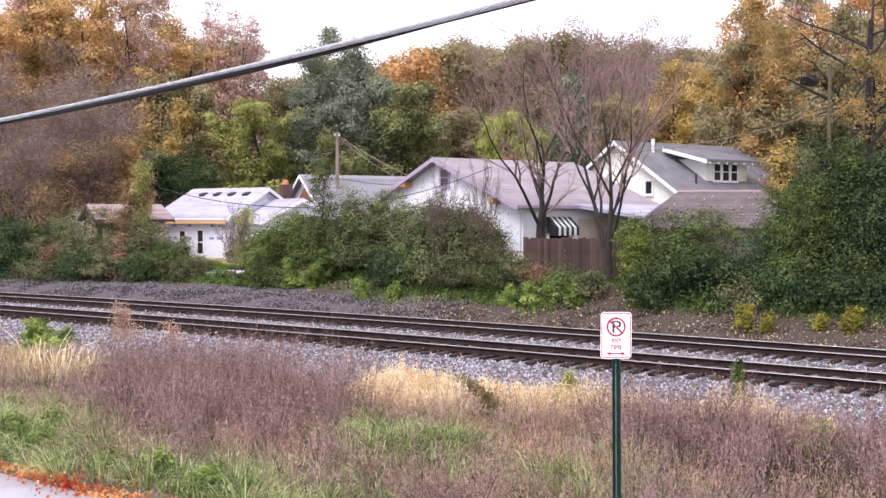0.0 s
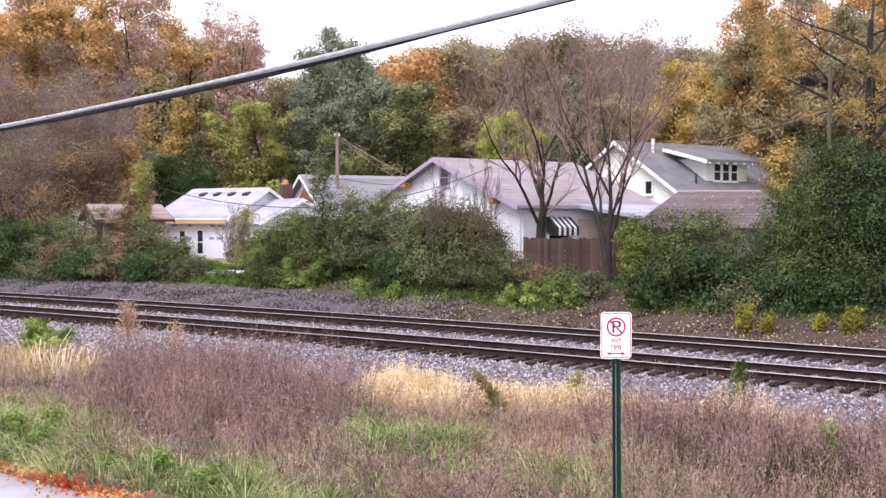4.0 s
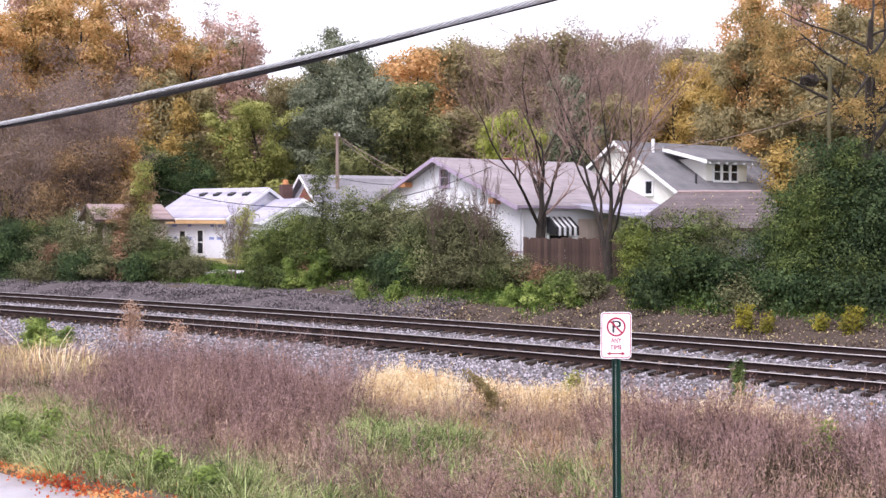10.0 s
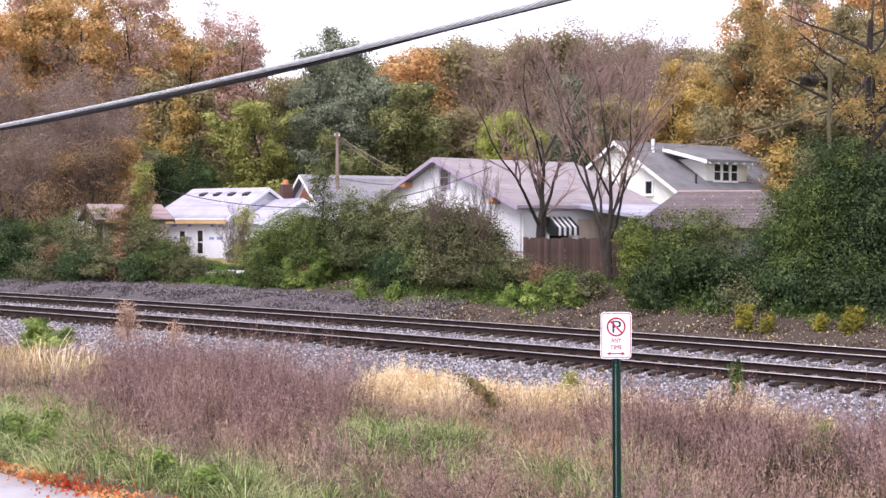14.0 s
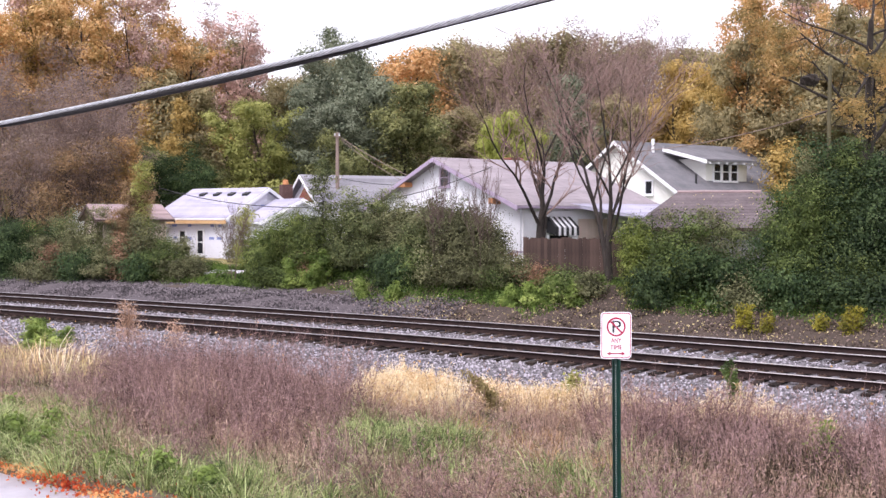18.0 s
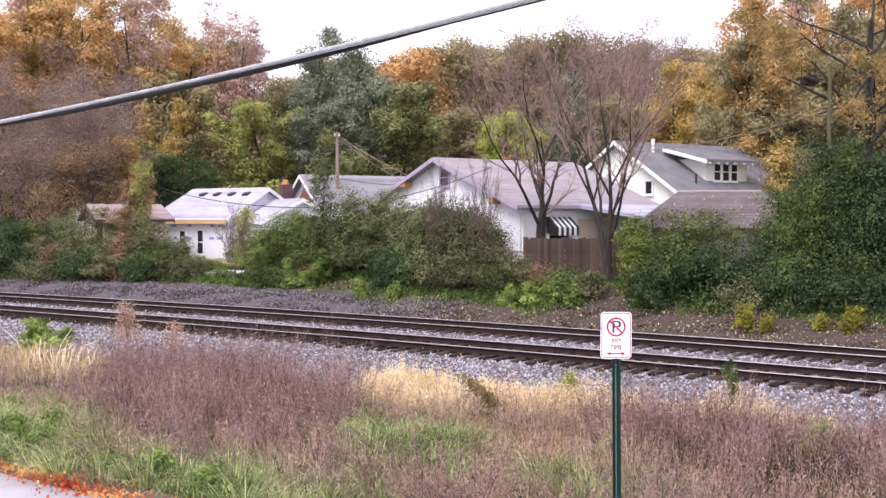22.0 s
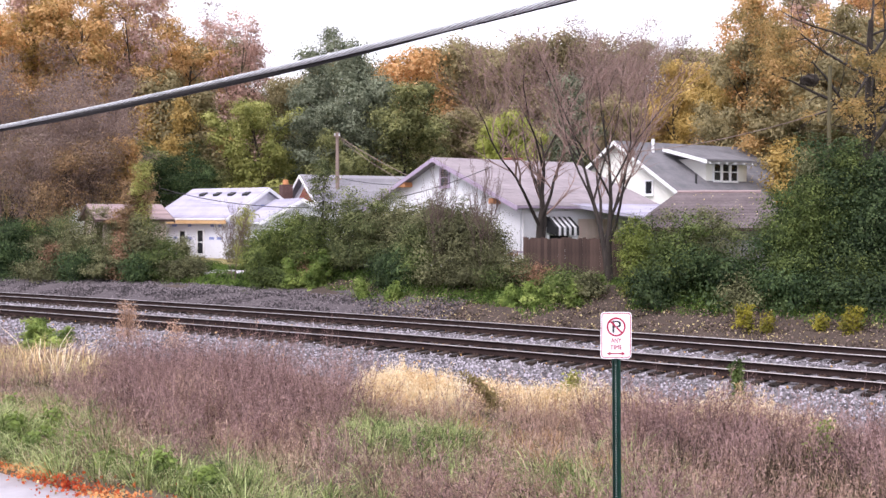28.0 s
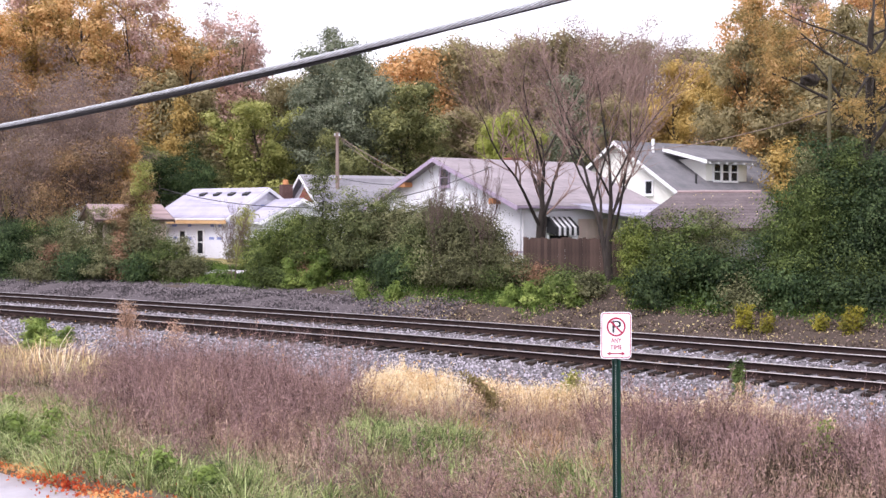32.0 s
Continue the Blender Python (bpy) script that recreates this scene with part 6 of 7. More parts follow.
def w_pink(U, Nn):
    return np.clip(wave(U, Nn, 1.2, 3) * 1.6 - 0.45, 0.18, 1) * open_ground(U, Nn) * np.where(U < -1, 0.2, 1) * np.where(Nn < -14.3, 0.2, 1) * np.clip(1 - (U - 12.5) / 2, 0.3, 1) * np.clip(1 - 1.2 * w_straw(U, Nn), 0, 1)


def w_straw(U, Nn):
    return np.clip(blob(U, Nn, 6.6, -7.3, 1.1, 1.0) + blob(U, Nn, 9.9, -6.1, 1.3, 0.8) + 0.9 * blob(U, Nn, 13.6, -5.5, 2.3, 0.6), 0, 1)


def w_green(U, Nn):
    strong = 1.4 * blob(U, Nn, 6.1, -11.4, 1.3, 1.2) + blob(U, Nn, -1.0, -15.2, 3.2, 0.8) + blob(U, Nn, 3.0, -15.3, 2.6, 0.6) + 0.9 * blob(U, Nn, 9.0, -12.4, 1.2, 0.9) + 0.6 * blob(U, Nn, -2.2, -13.9, 2.0, 1.0)
    return np.clip((0.35 + wave(U, Nn, 2.6, 4)) * strong + 0.03, 0, 1)


def w_grey(U, Nn):
    return np.clip((-9.2 - Nn) / 3, 0.1, 1) * (0.25 + wave(U, Nn, 1.5, 5)) * (1 - w_purple(U, Nn)) * (1 - w_straw(U, Nn)) * np.clip(1 - (U - 12.5) / 2, 0.3, 1)


def w_pale(U, Nn):
    return np.clip(blob(U, Nn, -4.6, -9.0, 2.0, 1.7) + 0.3 * blob(U, Nn, -2.2, -13.4, 2.2, 0.9) + 0.8 * blob(U, Nn, -8, -8, 3, 1.6) + 0.05, 0, 1)


def build_field():
    rng = np.random.default_rng(21)
    # Two layers of dark blades added as shade under and between the weeds.
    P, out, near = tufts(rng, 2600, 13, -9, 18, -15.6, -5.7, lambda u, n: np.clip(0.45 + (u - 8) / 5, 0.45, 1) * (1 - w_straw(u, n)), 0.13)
    blades("dark_thatch", P, rng.uniform(0.12, 0.38, len(P)) * near, 0.011, 1.0, G_GAPSHADE, "low dark brown blades standing in for shade under the weeds", seed=15, away=out)
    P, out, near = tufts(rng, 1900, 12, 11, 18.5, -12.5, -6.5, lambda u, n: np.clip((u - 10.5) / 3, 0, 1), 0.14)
    blades("tall_thatch", P, rng.uniform(0.3, 0.75, len(P)) * near, 0.009, 0.9, G_GAPSHADE, "dark brown blades standing in for shade between the weeds", seed=16, away=out)
    P, out, near = tufts(rng, 4000, 15, -14, 20, -15.0, -4.7, w_purple, 0.14)
    seed_heads("purple_weeds", P, rng.uniform(0.65, 1.1, len(P)) * near * np.where(P[:, 0] < -1.5, 1.22, 1.0), out, G_PURPLE, "dense dry purple-brown seeding weeds", 5, 21)
    P, out, near = tufts(rng, 2600, 11, -12, 18, -15.6, -5.8, w_pink, 0.15)
    seed_heads("pink_weeds", P, rng.uniform(0.4, 0.8, len(P)) * near, out, G_PINK, "thin pinkish dry weed stalks with seed heads", 6, 15)
    P, out, near = tufts(rng, 2500, 24, -6, 16, -16.1, -6.5, w_grey, 0.09)
    blades("grey_green_grass", P, rng.uniform(0.2, 0.46, len(P)) * near, 0.006, 1.3, G_GREY, "long grey-green grass in tufts", seed=7, away=out)
    P, out, near = tufts(rng, 2000, 40, -6, 14, -16.2, -10, w_green, 0.11)
    blades("green_grass", P, rng.uniform(0.3, 0.62, len(P)) * near, 0.0075, 1.6, G_GREEN, "lush bright green grass tufts", seed=8, away=out)
    P, out, near = tufts(rng, 2300, 30, 5, 17, -8.2, -4.9, w_straw, 0.1)
    blades("straw_grass", P, rng.uniform(0.4, 0.75, len(P)) * near, 0.007, 0.55, G_STRAW, "pale golden straw-like dry grass", seed=9, away=out)
    P, out, near = tufts(rng, 900, 14, 5, 17, -8.2, -4.9, w_straw, 0.16)
    seed_heads("straw_plumes", P, rng.uniform(0.5, 0.8, len(P)) * near, out, G_STRAW, "fluffy pale straw seed plumes", 13, 30, 0.08, (0.04, 0.09), 0.5, (0.07, 0.13), 0.3)
    P, out, near = tufts(rng, 2000, 24, -14, 2, -15.5, -5.6, w_pale, 0.11)
    blades("pale_grass", P, rng.uniform(0.25, 0.5, len(P)) * near, 0.007, 1.3, G_PALE, "tall pale yellow dry grass", seed=10, away=out)
    P, out, near = tufts(rng, 700, 24, 6.5, 11.5, -13.0, -8.6, lambda u, n: blob(u, n, 8.6, -10.6, 1.3, 1.2) * wave(u, n, 2.1, 0.9), 0.12)
    blades("rusty_grass", P, rng.uniform(0.25, 0.5, len(P)) * near, 0.007, 1.3, G_RUSTY, "rusty orange dry grass between weeds", seed=18, away=out)
    P, out, near = tufts(rng, 30, 5, -6.2, -3.2, -10.6, -7.6, lambda u, n: 0.7 + 0 * u, 0.2)
    blades("pale_reeds", P, rng.uniform(0.6, 1.0, len(P)), 0.016, 0.8, G_STRAW, "withered cream-coloured reed leaves", seed=14, away=out)
    P, out, near = tufts(rng, 1700, 16, -6, 17, -15.8, -5.9, lambda u, n: 0.8 * np.clip(1 - (u - 12.5) / 2, 0.2, 1) * (1 - w_straw(u, n)), 0.12)
    blades("dry_grass", P, rng.uniform(0.25, 0.55, len(P)) * near, 0.005, 0.8, G_PINK, "fine reddish dry grass", seed=11, away=out)
    S, Nn = rng.uniform(-31, -22, 9000), rng.uniform(13.6, 19.5, 9000)
    m = Nn + 0.5 * K * S * S
    P = np.stack([S * CT - m * ST, D0 + S * ST + m * CT, field_z(Nn)], 1)
    blades("dry_lawn", P, rng.uniform(0.05, 0.16, len(P)), 0.03, 0.9, G_PALE, "short tan dry lawn beside the paved drive", seed=17)
    P, out, near = tufts(rng, 5200, 14, -6, 32, 9.2, 14, lambda u, n: np.clip((n - 9.4 - np.where(u - 0.85 * (n + 10) > -2, 0.9, 0)) / 1.2, 0, 1) * np.clip(1.8 * wave(u, n, 1.0, 2) - 0.3, 0, 1) * np.where(u - 0.85 * (n + 10) > 3, 0.75, 1), 0.14)
    blades("bank_grass", P, rng.uniform(0.12, 0.36, len(P)) * near, 0.016, 0.9, G_BANK, "green ground cover on the bank", seed=12, away=out)


def build_ground_cover():
    """Low leafy weeds under the hedge and down the bank, in patches."""
    rng = np.random.default_rng(41)
    n = 85000
    S, Nn = rng.uniform(-26, 20, n), rng.uniform(10.2, 14.0, n)
    patch = wave(S, Nn, 0.9, 2.5) + 0.5 * wave(S, Nn, 2.3, 1.0) - 0.75 + 0.35 * np.clip((Nn - 11.2) / 1.2, -1.2, 0.7)
    keep = rng.random(n) < np.clip(patch * 2.2, 0, 1)
    S, Nn = S[keep], Nn[keep]
    m = Nn + 0.5 * K * S * S
    top = np.clip(patch[keep], 0.05, 0.6) * 0.5
    C = np.stack([S * CT - m * ST, D0 + S * ST + m * CT, np.interp(Nn, PROFILE_N, PROFILE_Z) + rng.random(len(S)) * top], 1)
    ob = part("ground_cover", leaf_mesh("ground_cover", rng, C, 2, (0.05, 0.05, 0.03), (0.05, 0.11), 0.2), L_COVER)
    tagged(ob, "low bright green leafy weeds on the railway bank", "weeds", kind="stuff")


def build_weed_tufts():
    """Single tufts that stand above the field and bend in the wind."""
    made, used = {}, set()
    for key, material, label, seed, hgt in (("tuft", G_PURPLE, "tall tuft of dry purple-brown seeding weed", 71, 1.0), ("pinktuft", G_PINK, "tuft of pale pinkish seeding grass", 72, 0.8)):
        rng = np.random.default_rng(seed)
        off = rng.normal(0, 0.14, (26, 2))
        P = np.concatenate([off, np.zeros((26, 1))], 1)
        ob = seed_heads("weed_tuft", P, rng.uniform(0.7, 1.0, 26) * hgt, off / 0.14, material, label, seed, 24)
        th = thing("weed_tuft", label, "weed", None, "weed tufts")
        ob.name = "plume"
        for k in ("label", "category", "kind"):
            del ob[k]
        ob.parent = th
        made[key] = (th, hgt)
    rng = random.Random(9)
    for u, n in ((-0.6, -8.6), (0.4, -7.8), (1.2, -7.4), (2.2, -7.5), (3.0, -8.0), (1.8, -9.0), (0.2, -10.0), (2.6, -10.6), (-0.4, -11.4), (1.4, -12.2), (3.4, -12.6), (4.4, -11.0), (11.0, -6.6), (12.0, -6.4), (13.0, -6.8), (14.0, -6.5), (12.4, -8.0), (11.4, -9.2), (13.4, -9.4), (10.4, -10.4), (-9.6, -7.2), (5.0, -9.0)):
        x, y = along(u - 0.85 * (n + 10), n)
        th, hgt = made["tuft" if rng.random() < 0.7 else "pinktuft"]
        m = Matrix.LocRotScale((x, y, ground_z(x, y)), Euler((0, 0, rng.uniform(0, 6.28))), (rng.uniform(0.9, 1.3),) * 2 + (rng.uniform(0.95, 1.25) / hgt,))
        ob = copy_thing(th, Matrix.Identity(4)) if th in used else th
        used.add(th)
        ob.matrix_basis = m
        SWAYING.append((ob, m, 3.0))


def build_leafy_weeds():
    rng = random.Random(14)
    for u, n in ((-2.6, -15.2), (-2.0, -14.9), (-1.2, -15.3), (-0.4, -15.0), (-3.4, -14.4), (0.6, -15.4), (-2.9, -13.6), (1.6, -15.2), (-1.4, -14.2), (2.6, -15.5)):
        x, y = along(u - 0.85 * (n + 10), n)
        plant("weedbush", x, y, rng.uniform(0.25, 0.42), rng.uniform(0.16, 0.3), rng.uniform(0, 360))


def build_litter():
    rng = np.random.default_rng(31)
    n = 6500
    S = rng.uniform(-10, 14, n)
    Nn = -16.2 - 0.07 * (S - 3.8) + rng.normal(0, 0.12, n) * np.where(rng.random(n) < 0.25, 3.0, 1.0)
    m = Nn + 0.5 * K * S * S
    C = np.stack([S * CT - m * ST, D0 + S * ST + m * CT, 0.03 + rng.uniform(0, 0.07, n)], 1)
    ob = part("fallen_leaves", leaf_mesh("fallen_leaves", rng, C, 1, (0.01, 0.01, 0.01), (0.03, 0.07)), L_LITTER)
    tagged(ob, "drift of fallen orange leaves along the road edge", "fallen leaves", kind="stuff")
    n = 900
    S = rng.uniform(-10, 14, n)
    Nn = -16.2 - 0.07 * (S - 3.8) + rng.normal(0, 0.2, n)
    m = Nn + 0.5 * K * S * S
    C = np.stack([S * CT - m * ST, D0 + S * ST + m * CT, 0.05 + rng.uniform(0, 0.07, n)], 1)
    ob = part("pale_fallen_leaves", leaf_mesh("pale_fallen_leaves", rng, C, 1, (0.01, 0.01, 0.01), (0.03, 0.07)), G_PALE)
    tagged(ob, "pale dry leaves among the orange drift", "fallen leaves", kind="stuff")
    n = 9000
    S, Nn = rng.uniform(-14, 16, n), rng.uniform(7.4, 12.5, n)
    m = Nn + 0.5 * K * S * S
    C = np.stack([S * CT - m * ST, D0 + S * ST + m * CT, np.interp(Nn, PROFILE_N, PROFILE_Z) + 0.05], 1)
    ob = part("bank_leaves", leaf_mesh("bank_leaves", rng, C, 1, (0.01, 0.01, 0.03), (0.05, 0.1)), L_BROWN)
    tagged(ob, "dry fallen leaves strewn over the dirt bank", "fallen leaves", kind="stuff")
    n = 3000
    S, Nn = rng.uniform(-14, 16, n), rng.uniform(7.4, 12.0, n)
    m = Nn + 0.5 * K * S * S
    C = np.stack([S * CT - m * ST, D0 + S * ST + m * CT, np.interp(Nn, PROFILE_N, PROFILE_Z) + 0.06], 1)
    ob = part("pale_bank_leaves", leaf_mesh("pale_bank_leaves", rng, C, 1, (0.01, 0.01, 0.03), (0.05, 0.1)), G_PALE)
    tagged(ob, "pale yellowish fallen leaves on the bank", "fallen leaves", kind="stuff")
    n = 700
    S, Nn = rng.uniform(-20, 16, n), rng.uniform(-3.5, 8.0, n)
    m = Nn + 0.5 * K * S * S
    C = np.stack([S * CT - m * ST, D0 + S * ST + m * CT, np.interp(Nn, (-5, -1.3, -0.4, 8), (-0.7, -0.46, -0.32, -0.5)) + 0.03], 1)
    ob = part("track_leaves", leaf_mesh("track_leaves", rng, C, 1, (0.01, 0.01, 0.01), (0.05, 0.1)), L_RUST)
    tagged(ob, "few rusty leaves blown onto the tracks", "fallen leaves", kind="stuff")


build_field()
build_ground_cover()
build_weed_tufts()
build_leafy_weeds()
build_litter()


# ---- single weeds that bend in the wind ----
def tall_weed(name, label, x, y, height, seed, material, bits, spread, size, stalks, bend=(0.0, 0.0)):
    th = thing(name, label, "weed", pose(x, y, ground_z(x, y) - 0.02), "tall weeds")
    rng = np.random.default_rng(seed)
    st = bmesh.new()
    C = []
    for k in range(stalks):
        a, l = rng.uniform(0, 6.28), rng.uniform(0.03, 0.16)
        h = height * rng.uniform(0.75, 1.0)
        path = [((math.cos(a) * l + bend[0]) * h * t * t, (math.sin(a) * l + bend[1]) * h * t * t, h * t) for t in (0, 0.3, 0.6, 0.85, 1)]
        tube(path, (0.006, 0.005, 0.004, 0.003, 0.002), 4, st)
        for i in range(bits):
            t = rng.uniform(0.3, 1.0)
            C.append(((math.cos(a) * l + bend[0]) * h * t * t + rng.normal(0, spread * (1.3 - t)), (math.sin(a) * l + bend[1]) * h * t * t + rng.normal(0, spread * (1.3 - t)), h * t + rng.normal(0, 0.02)))
    part("stalk", st, M_BARKR, th)
    part("leaves", leaf_mesh(name + "_leaves", rng, C, 1, (0.01, 0.01, 0.01), size), material, th)
    return th


weed_left = tall_weed("tall_weed", "tall thin dry weed with pale tan seed plumes", -9.6, 32.6, 1.7, 61, L_TAN, 190, 0.3, (0.025, 0.06), 12)
weed_far = tall_weed("tall_weed", "thin dry weed with faint tan seed plumes", -7.9, 31.6, 1.3, 64, L_TAN, 130, 0.25, (0.025, 0.06), 7)
weed_middle = tall_weed("leaning_weed", "leaning olive-brown weed plume beside pale straw grass", 1.08, 20.4, 0.95, 62, L_FEATHER, 130, 0.12, (0.03, 0.07), 8, (-0.8, 0.1))
weed_olive = tall_weed("leaning_weed", "leaning olive-yellow weed plume in pale straw grass", 2.5, 21.0, 1.0, 65, L_YGREEN, 130, 0.2, (0.03, 0.07), 9)
weed_right = tall_weed("leaning_weed", "leaning olive-green weed among dry purple stalks", 5.3, 15.0, 0.95, 66, L_WEEDY, 45, 0.16, (0.025, 0.07), 7)
vine_stake = tall_weed("leafy_weed", "upright leafy green weed at the edge of the ballast", 6.25, 22.6, 1.4, 63, L_FRESH, 190, 0.1, (0.04, 0.09), 4)


# ---- wind: cable, trees and weeds ----
def sway_rows(m, amount, seed):
    """A slow uneven sway about a plant's foot, from start to end."""
    rng = random.Random(seed)
    p1, p2, f1, f2 = rng.uniform(0, 6.28), rng.uniform(0, 6.28), rng.uniform(0.2, 0.3), rng.uniform(0.5, 0.75)
    place, turn, size = m.decompose()
    rows = []
    for i in range(65):
        t = i * 0.5
        a = amount * (0.65 * math.sin(6.28 * f1 * t + p1) + 0.35 * math.sin(6.28 * f2 * t + p2))
        rows.append((t, Matrix.Translation(place) @ Matrix.Rotation(radians(a), 4, "Y") @ turn.to_matrix().to_4x4()))
    return rows


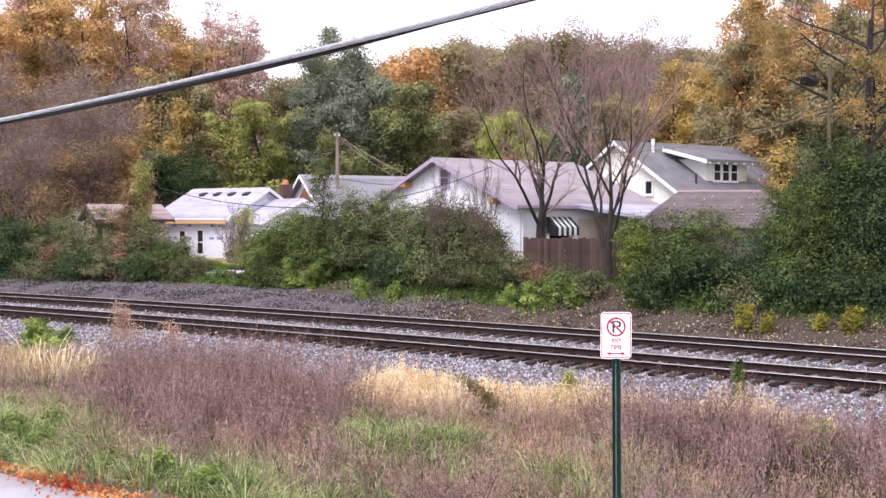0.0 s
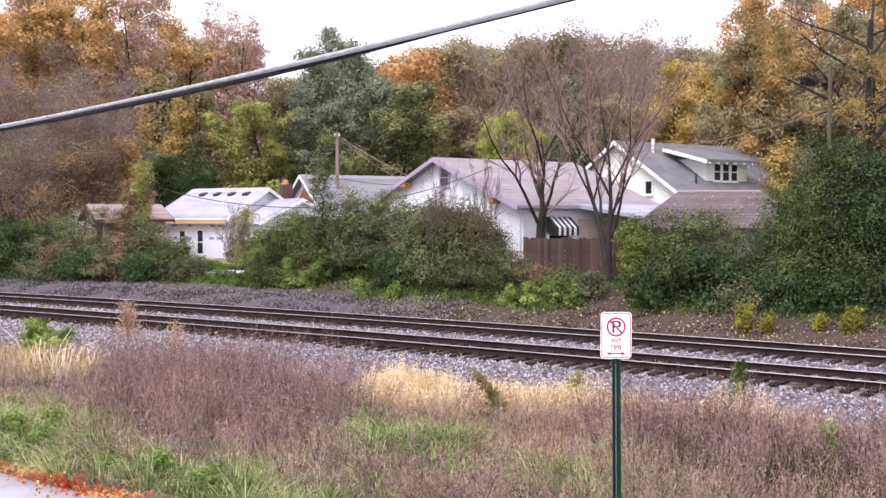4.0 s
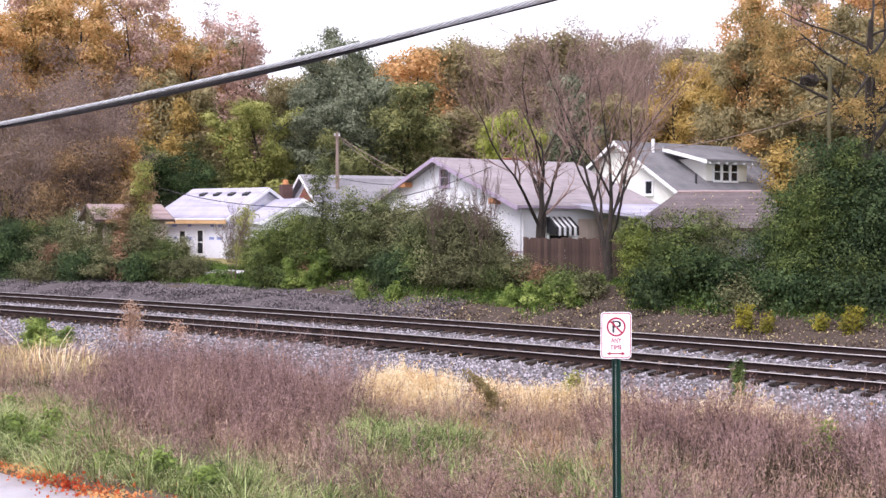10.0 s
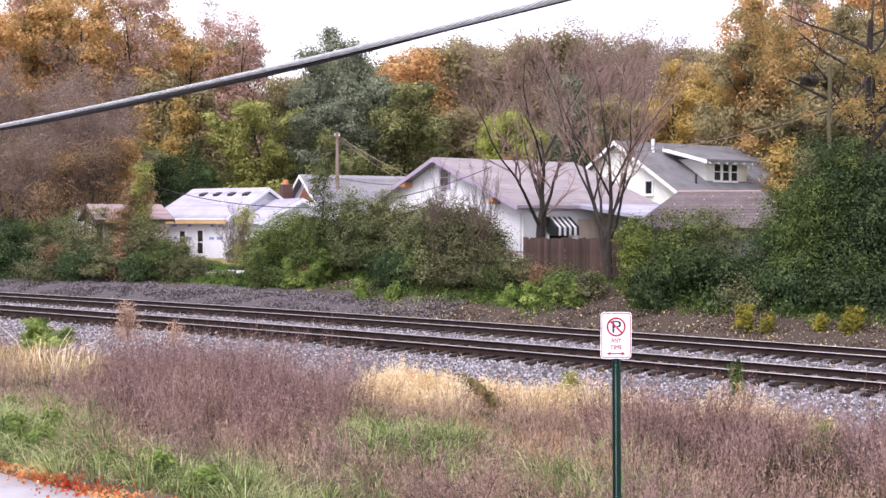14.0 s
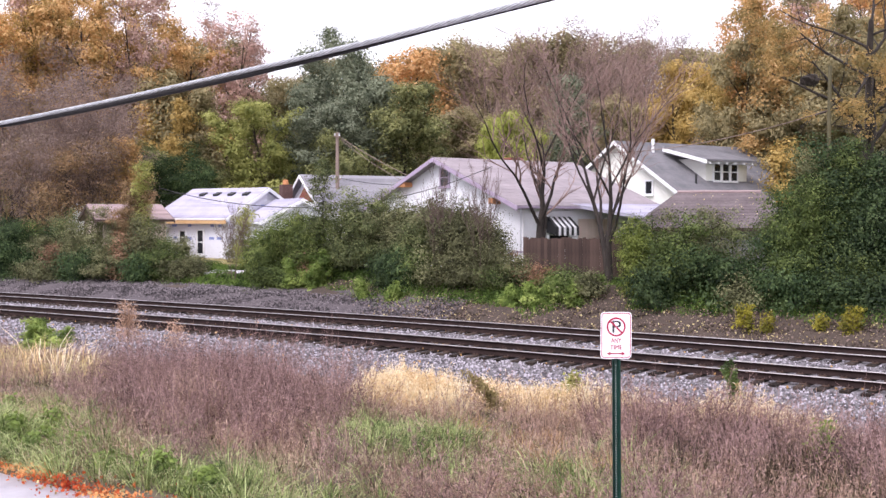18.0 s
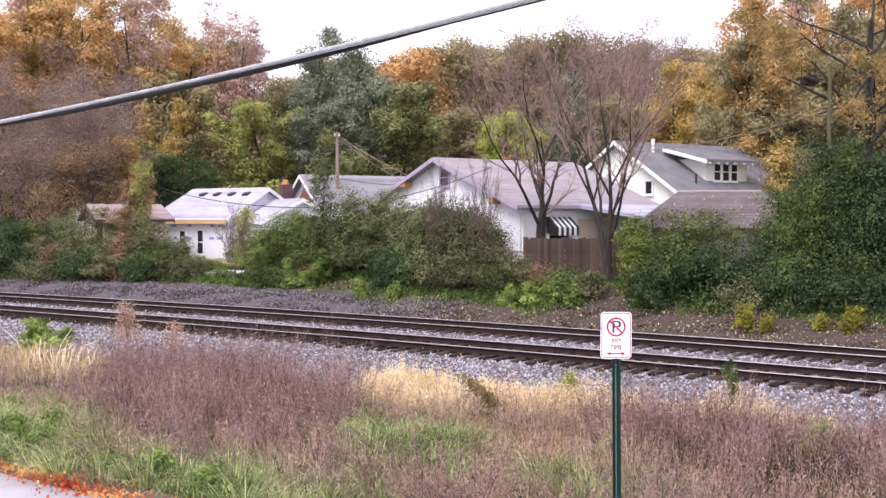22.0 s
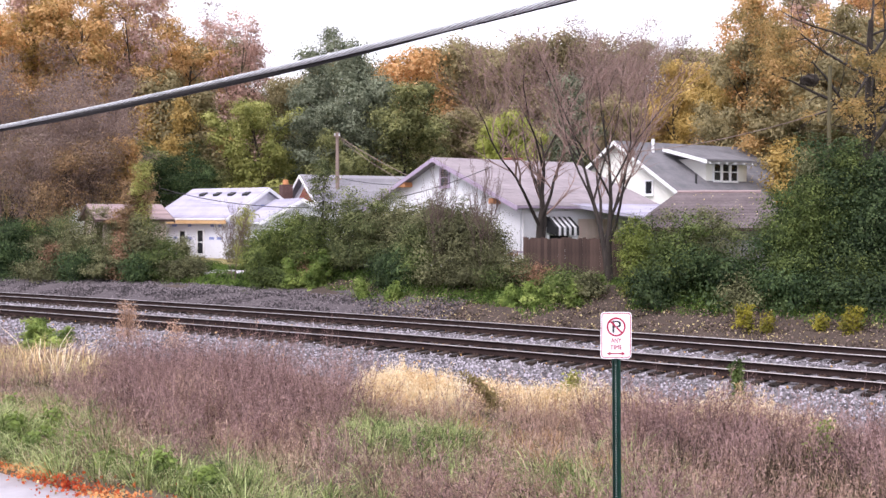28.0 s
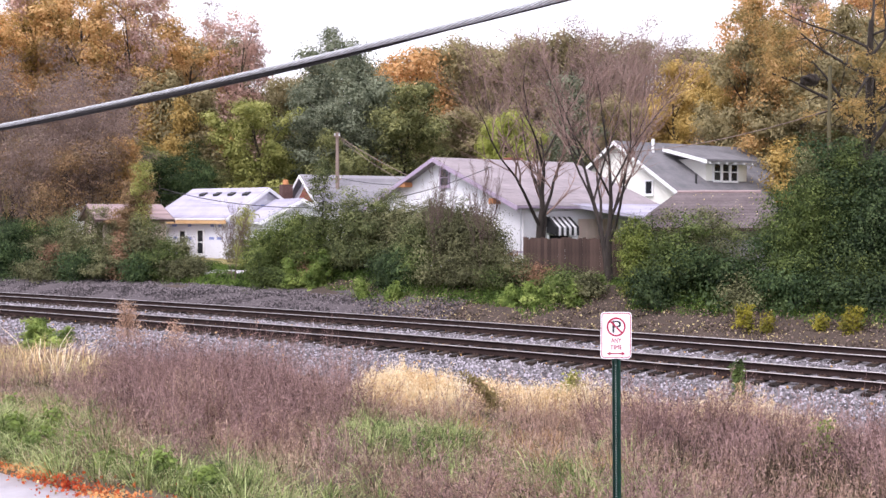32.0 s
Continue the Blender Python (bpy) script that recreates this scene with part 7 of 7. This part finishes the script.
def motions():
    walk(cable, [(t, Matrix.Translation((0, 0, z))) for t, z in ((0, 0.0265), (0.5, -0.0011), (1, 0.0094), (1.5, -0.0077), (2, 0.0063), (2.5, 0.0019), (3, -0.0207), (3.5, -0.0119), (5.5, -0.0135), (6, 0.0044), (6.5, -0.0052), (7, -0.0066), (7.5, -0.0138), (8, 0.0077), (8.5, 0.0006), (9, -0.0055), (9.5, -0.0008), (10, 0.0052), (10.5, 0.0044), (11, -0.0025), (11.5, 0.0006), (12, -0.0044), (12.5, -0.0019), (13, 0.0265), (13.5, 0.0141), (14, -0.0083), (14.5, -0.0025), (16.5, 0.0270), (17, 0.0453), (17.5, 0.0146), (18, 0.0086), (18.5, 0.0201), (19, 0.0047), (19.5, -0.0091), (20, 0.0235), (20.5, 0.0163), (21, 0.0155), (21.5, -0.0099), (22, 0.0168), (22.5, 0.0420), (23, 0.0044), (23.5, 0.0135), (24, 0.0168), (24.5, 0.0215), (25, 0.0036), (25.5, 0.0088), (27.5, 0.0022), (28, -0.0132), (28.5, -0.0019), (29, -0.0215), (29.5, -0.0061), (30, -0.0141), (30.5, -0.0149), (31, -0.0102), (31.5, -0.0110), (32, -0.0077))])
    for ob, bends in (
        (weed_left, ((0, -8.9), (0.5, -8.9), (1, -6.6), (1.5, -5.5), (2, -3.2), (2.5, -0.8), (3, -0.8), (3.5, -0.8), (5.5, 5.0), (6, 5.0), (6.5, 5.0), (7, 5.0), (7.5, 3.8), (8, 3.8), (8.5, 5.0), (9, 5.0), (9.5, 6.2), (10, 6.2), (10.5, 6.2), (11, 7.3), (11.5, 7.3), (12, 6.2), (12.5, 6.2), (13, 5.0), (13.5, 1.5), (14, -0.8), (14.5, -3.2), (16.5, 6.2), (17, 5.0), (17.5, 7.3), (18, 0.3), (18.5, -5.5), (19, -4.3), (19.5, 0.3), (20, -7.8), (20.5, -8.9), (21, -4.3), (21.5, 2.7), (22, -2.0), (22.5, -2.0), (23, -0.8), (23.5, 1.5), (24, 1.5), (24.5, 0.3), (25, -3.2), (25.5, 0.3), (32, 0.0))),
        (weed_far, ((0, -7.1), (0.5, -7.1), (1, -5.2), (1.5, -4.3), (2, -2.5), (2.5, -0.7), (3, -0.7), (3.5, -0.7), (5.5, 4.0), (6, 4.0), (6.5, 4.0), (7, 4.0), (7.5, 3.0), (8, 3.0), (8.5, 4.0), (9, 4.0), (9.5, 4.9), (10, 4.9), (10.5, 4.9), (11, 5.8), (11.5, 5.8), (12, 4.9), (12.5, 4.9), (13, 4.0), (13.5, 1.2), (14, -0.7), (14.5, -2.5), (16.5, 4.9), (17, 4.0), (17.5, 5.8), (18, 0.2), (18.5, -4.3), (19, -3.4), (19.5, 0.2), (20, -6.2), (20.5, -7.1), (21, -3.4), (21.5, 2.1), (22, -1.6), (22.5, -1.6), (23, -0.7), (23.5, 1.2), (24, 1.2), (24.5, 0.2), (25, -2.5), (25.5, 0.2), (32, 0.0))),
        (weed_middle, ((0, -5.0), (0.5, -5.0), (1, -5.0), (1.5, -5.0), (2, 5.1), (2.5, 5.1), (3, 5.1), (3.5, 9.5), (5.5, 3.6), (6, 3.6), (6.5, 5.1), (7, 5.1), (7.5, 5.1), (8, 5.1), (8.5, 3.6), (9, 3.6), (9.5, 3.6), (10, 3.6), (10.5, -0.7), (11, -2.2), (11.5, -2.2), (12, -3.6), (12.5, 0.8), (13, -2.2), (13.5, -2.2), (14, -2.2), (14.5, -2.2), (16.5, 5.1), (17, 3.6), (17.5, 2.2), (18, 2.2), (18.5, 3.6), (19, -9.4), (19.5, -15.0), (20, 2.2), (20.5, -8.0), (21, -15.0), (21.5, -2.2), (22, -3.6), (22.5, -3.6), (23, -6.6), (23.5, -2.2), (24, -5.0), (24.5, -5.0), (25, -5.0), (25.5, -0.7), (27.5, -3.6), (28, 0.8), (28.5, -0.7), (29, -6.6), (29.5, -9.4), (30, -3.6), (30.5, -8.0), (31, -2.2), (31.5, -0.7), (32, 0.8))),
        (weed_olive, ((0, -4.3), (0.5, -4.3), (1, -4.3), (1.5, -4.3), (2, 4.4), (2.5, 4.4), (3, 4.4), (3.5, 8.1), (5.5, 3.1), (6, 3.1), (6.5, 4.4), (7, 4.4), (7.5, 4.4), (8, 4.4), (8.5, 3.1), (9, 3.1), (9.5, 3.1), (10, 3.1), (10.5, -0.6), (11, -1.9), (11.5, -1.9), (12, -3.1), (12.5, 0.7), (13, -1.9), (13.5, -1.9), (14, -1.9), (14.5, -1.9), (16.5, 4.4), (17, 3.1), (17.5, 1.9), (18, 1.9), (18.5, 3.1), (19, -8.0), (19.5, -13.0), (20, 1.9), (20.5, -6.8), (21, -13.0), (21.5, -1.9), (22, -3.1), (22.5, -3.1), (23, -5.6), (23.5, -1.9), (24, -4.3), (24.5, -4.3), (25, -4.3), (25.5, -0.6), (27.5, -3.1), (28, 0.7), (28.5, -0.6), (29, -5.6), (29.5, -8.0), (30, -3.1), (30.5, -6.8), (31, -1.9), (31.5, -0.6), (32, 0.7))),
        (weed_right, ((0, -3.8), (0.5, -3.8), (1, -3.8), (1.5, -3.8), (2, 3.9), (2.5, 3.9), (3, 3.9), (3.5, 7.1), (5.5, 2.7), (6, 2.7), (6.5, 3.9), (7, 3.9), (7.5, 3.9), (8, 3.9), (8.5, 2.7), (9, 2.7), (9.5, 2.7), (10, 2.7), (10.5, -0.5), (11, -1.6), (11.5, -1.6), (12, -2.7), (12.5, 0.6), (13, -1.6), (13.5, -1.6), (14, -1.6), (14.5, -1.6), (16.5, 3.9), (17, 2.7), (17.5, 1.6), (18, 1.6), (18.5, 2.7), (19, -7.1), (19.5, -11.4), (20, 1.6), (20.5, -6.0), (21, -11.4), (21.5, -1.6), (22, -2.7), (22.5, -2.7), (23, -4.9), (23.5, -1.6), (24, -3.8), (24.5, -3.8), (25, -3.8), (25.5, -0.5), (27.5, -2.7), (28, 0.6), (28.5, -0.5), (29, -4.9), (29.5, -7.1), (30, -2.7), (30.5, -6.0), (31, -1.6), (31.5, -0.5), (32, 0.6))),
        (vine_stake, ((0, 1.3), (0.5, 2.6), (1, 2.6), (1.5, 2.6), (2, 2.6), (2.5, 2.6), (3, 2.6), (3.5, 3.8), (5.5, 3.8), (6, 3.8), (6.5, 3.8), (7, 3.8), (7.5, 3.8), (8, 3.8), (8.5, 3.8), (9, 3.8), (9.5, 2.6), (10, 1.3), (10.5, 2.6), (11, -1.1), (11.5, 0.1), (12, 1.3), (12.5, 1.3), (13, -1.1), (13.5, -6.2), (14, -1.1), (14.5, 1.3), (16.5, 0.1), (17, -1.1), (17.5, -2.5), (18, -8.6), (18.5, -4.9), (19, -3.7), (19.5, -7.4), (20, -11.1), (20.5, -8.6), (21, -6.2), (21.5, -6.2), (22, -8.6), (22.5, -6.2), (23, -2.5), (23.5, -2.5), (24, -2.5), (24.5, -1.1), (25, 0.1), (25.5, -3.7), (27.5, -3.7), (28, 0.1), (28.5, 2.6), (29, 0.1), (29.5, 1.3), (30, 1.3), (30.5, -2.5), (31, -2.5), (31.5, -2.5), (32, 1.3))),
    ):
        base = ob.matrix_basis.copy()
        walk(ob, [(t, base @ pose(0, 0, 0, 0, a, 0)) for t, a in bends])
    for i, (ob, m, amount) in enumerate(SWAYING):
        walk(ob, sway_rows(m, amount, i))


motions()
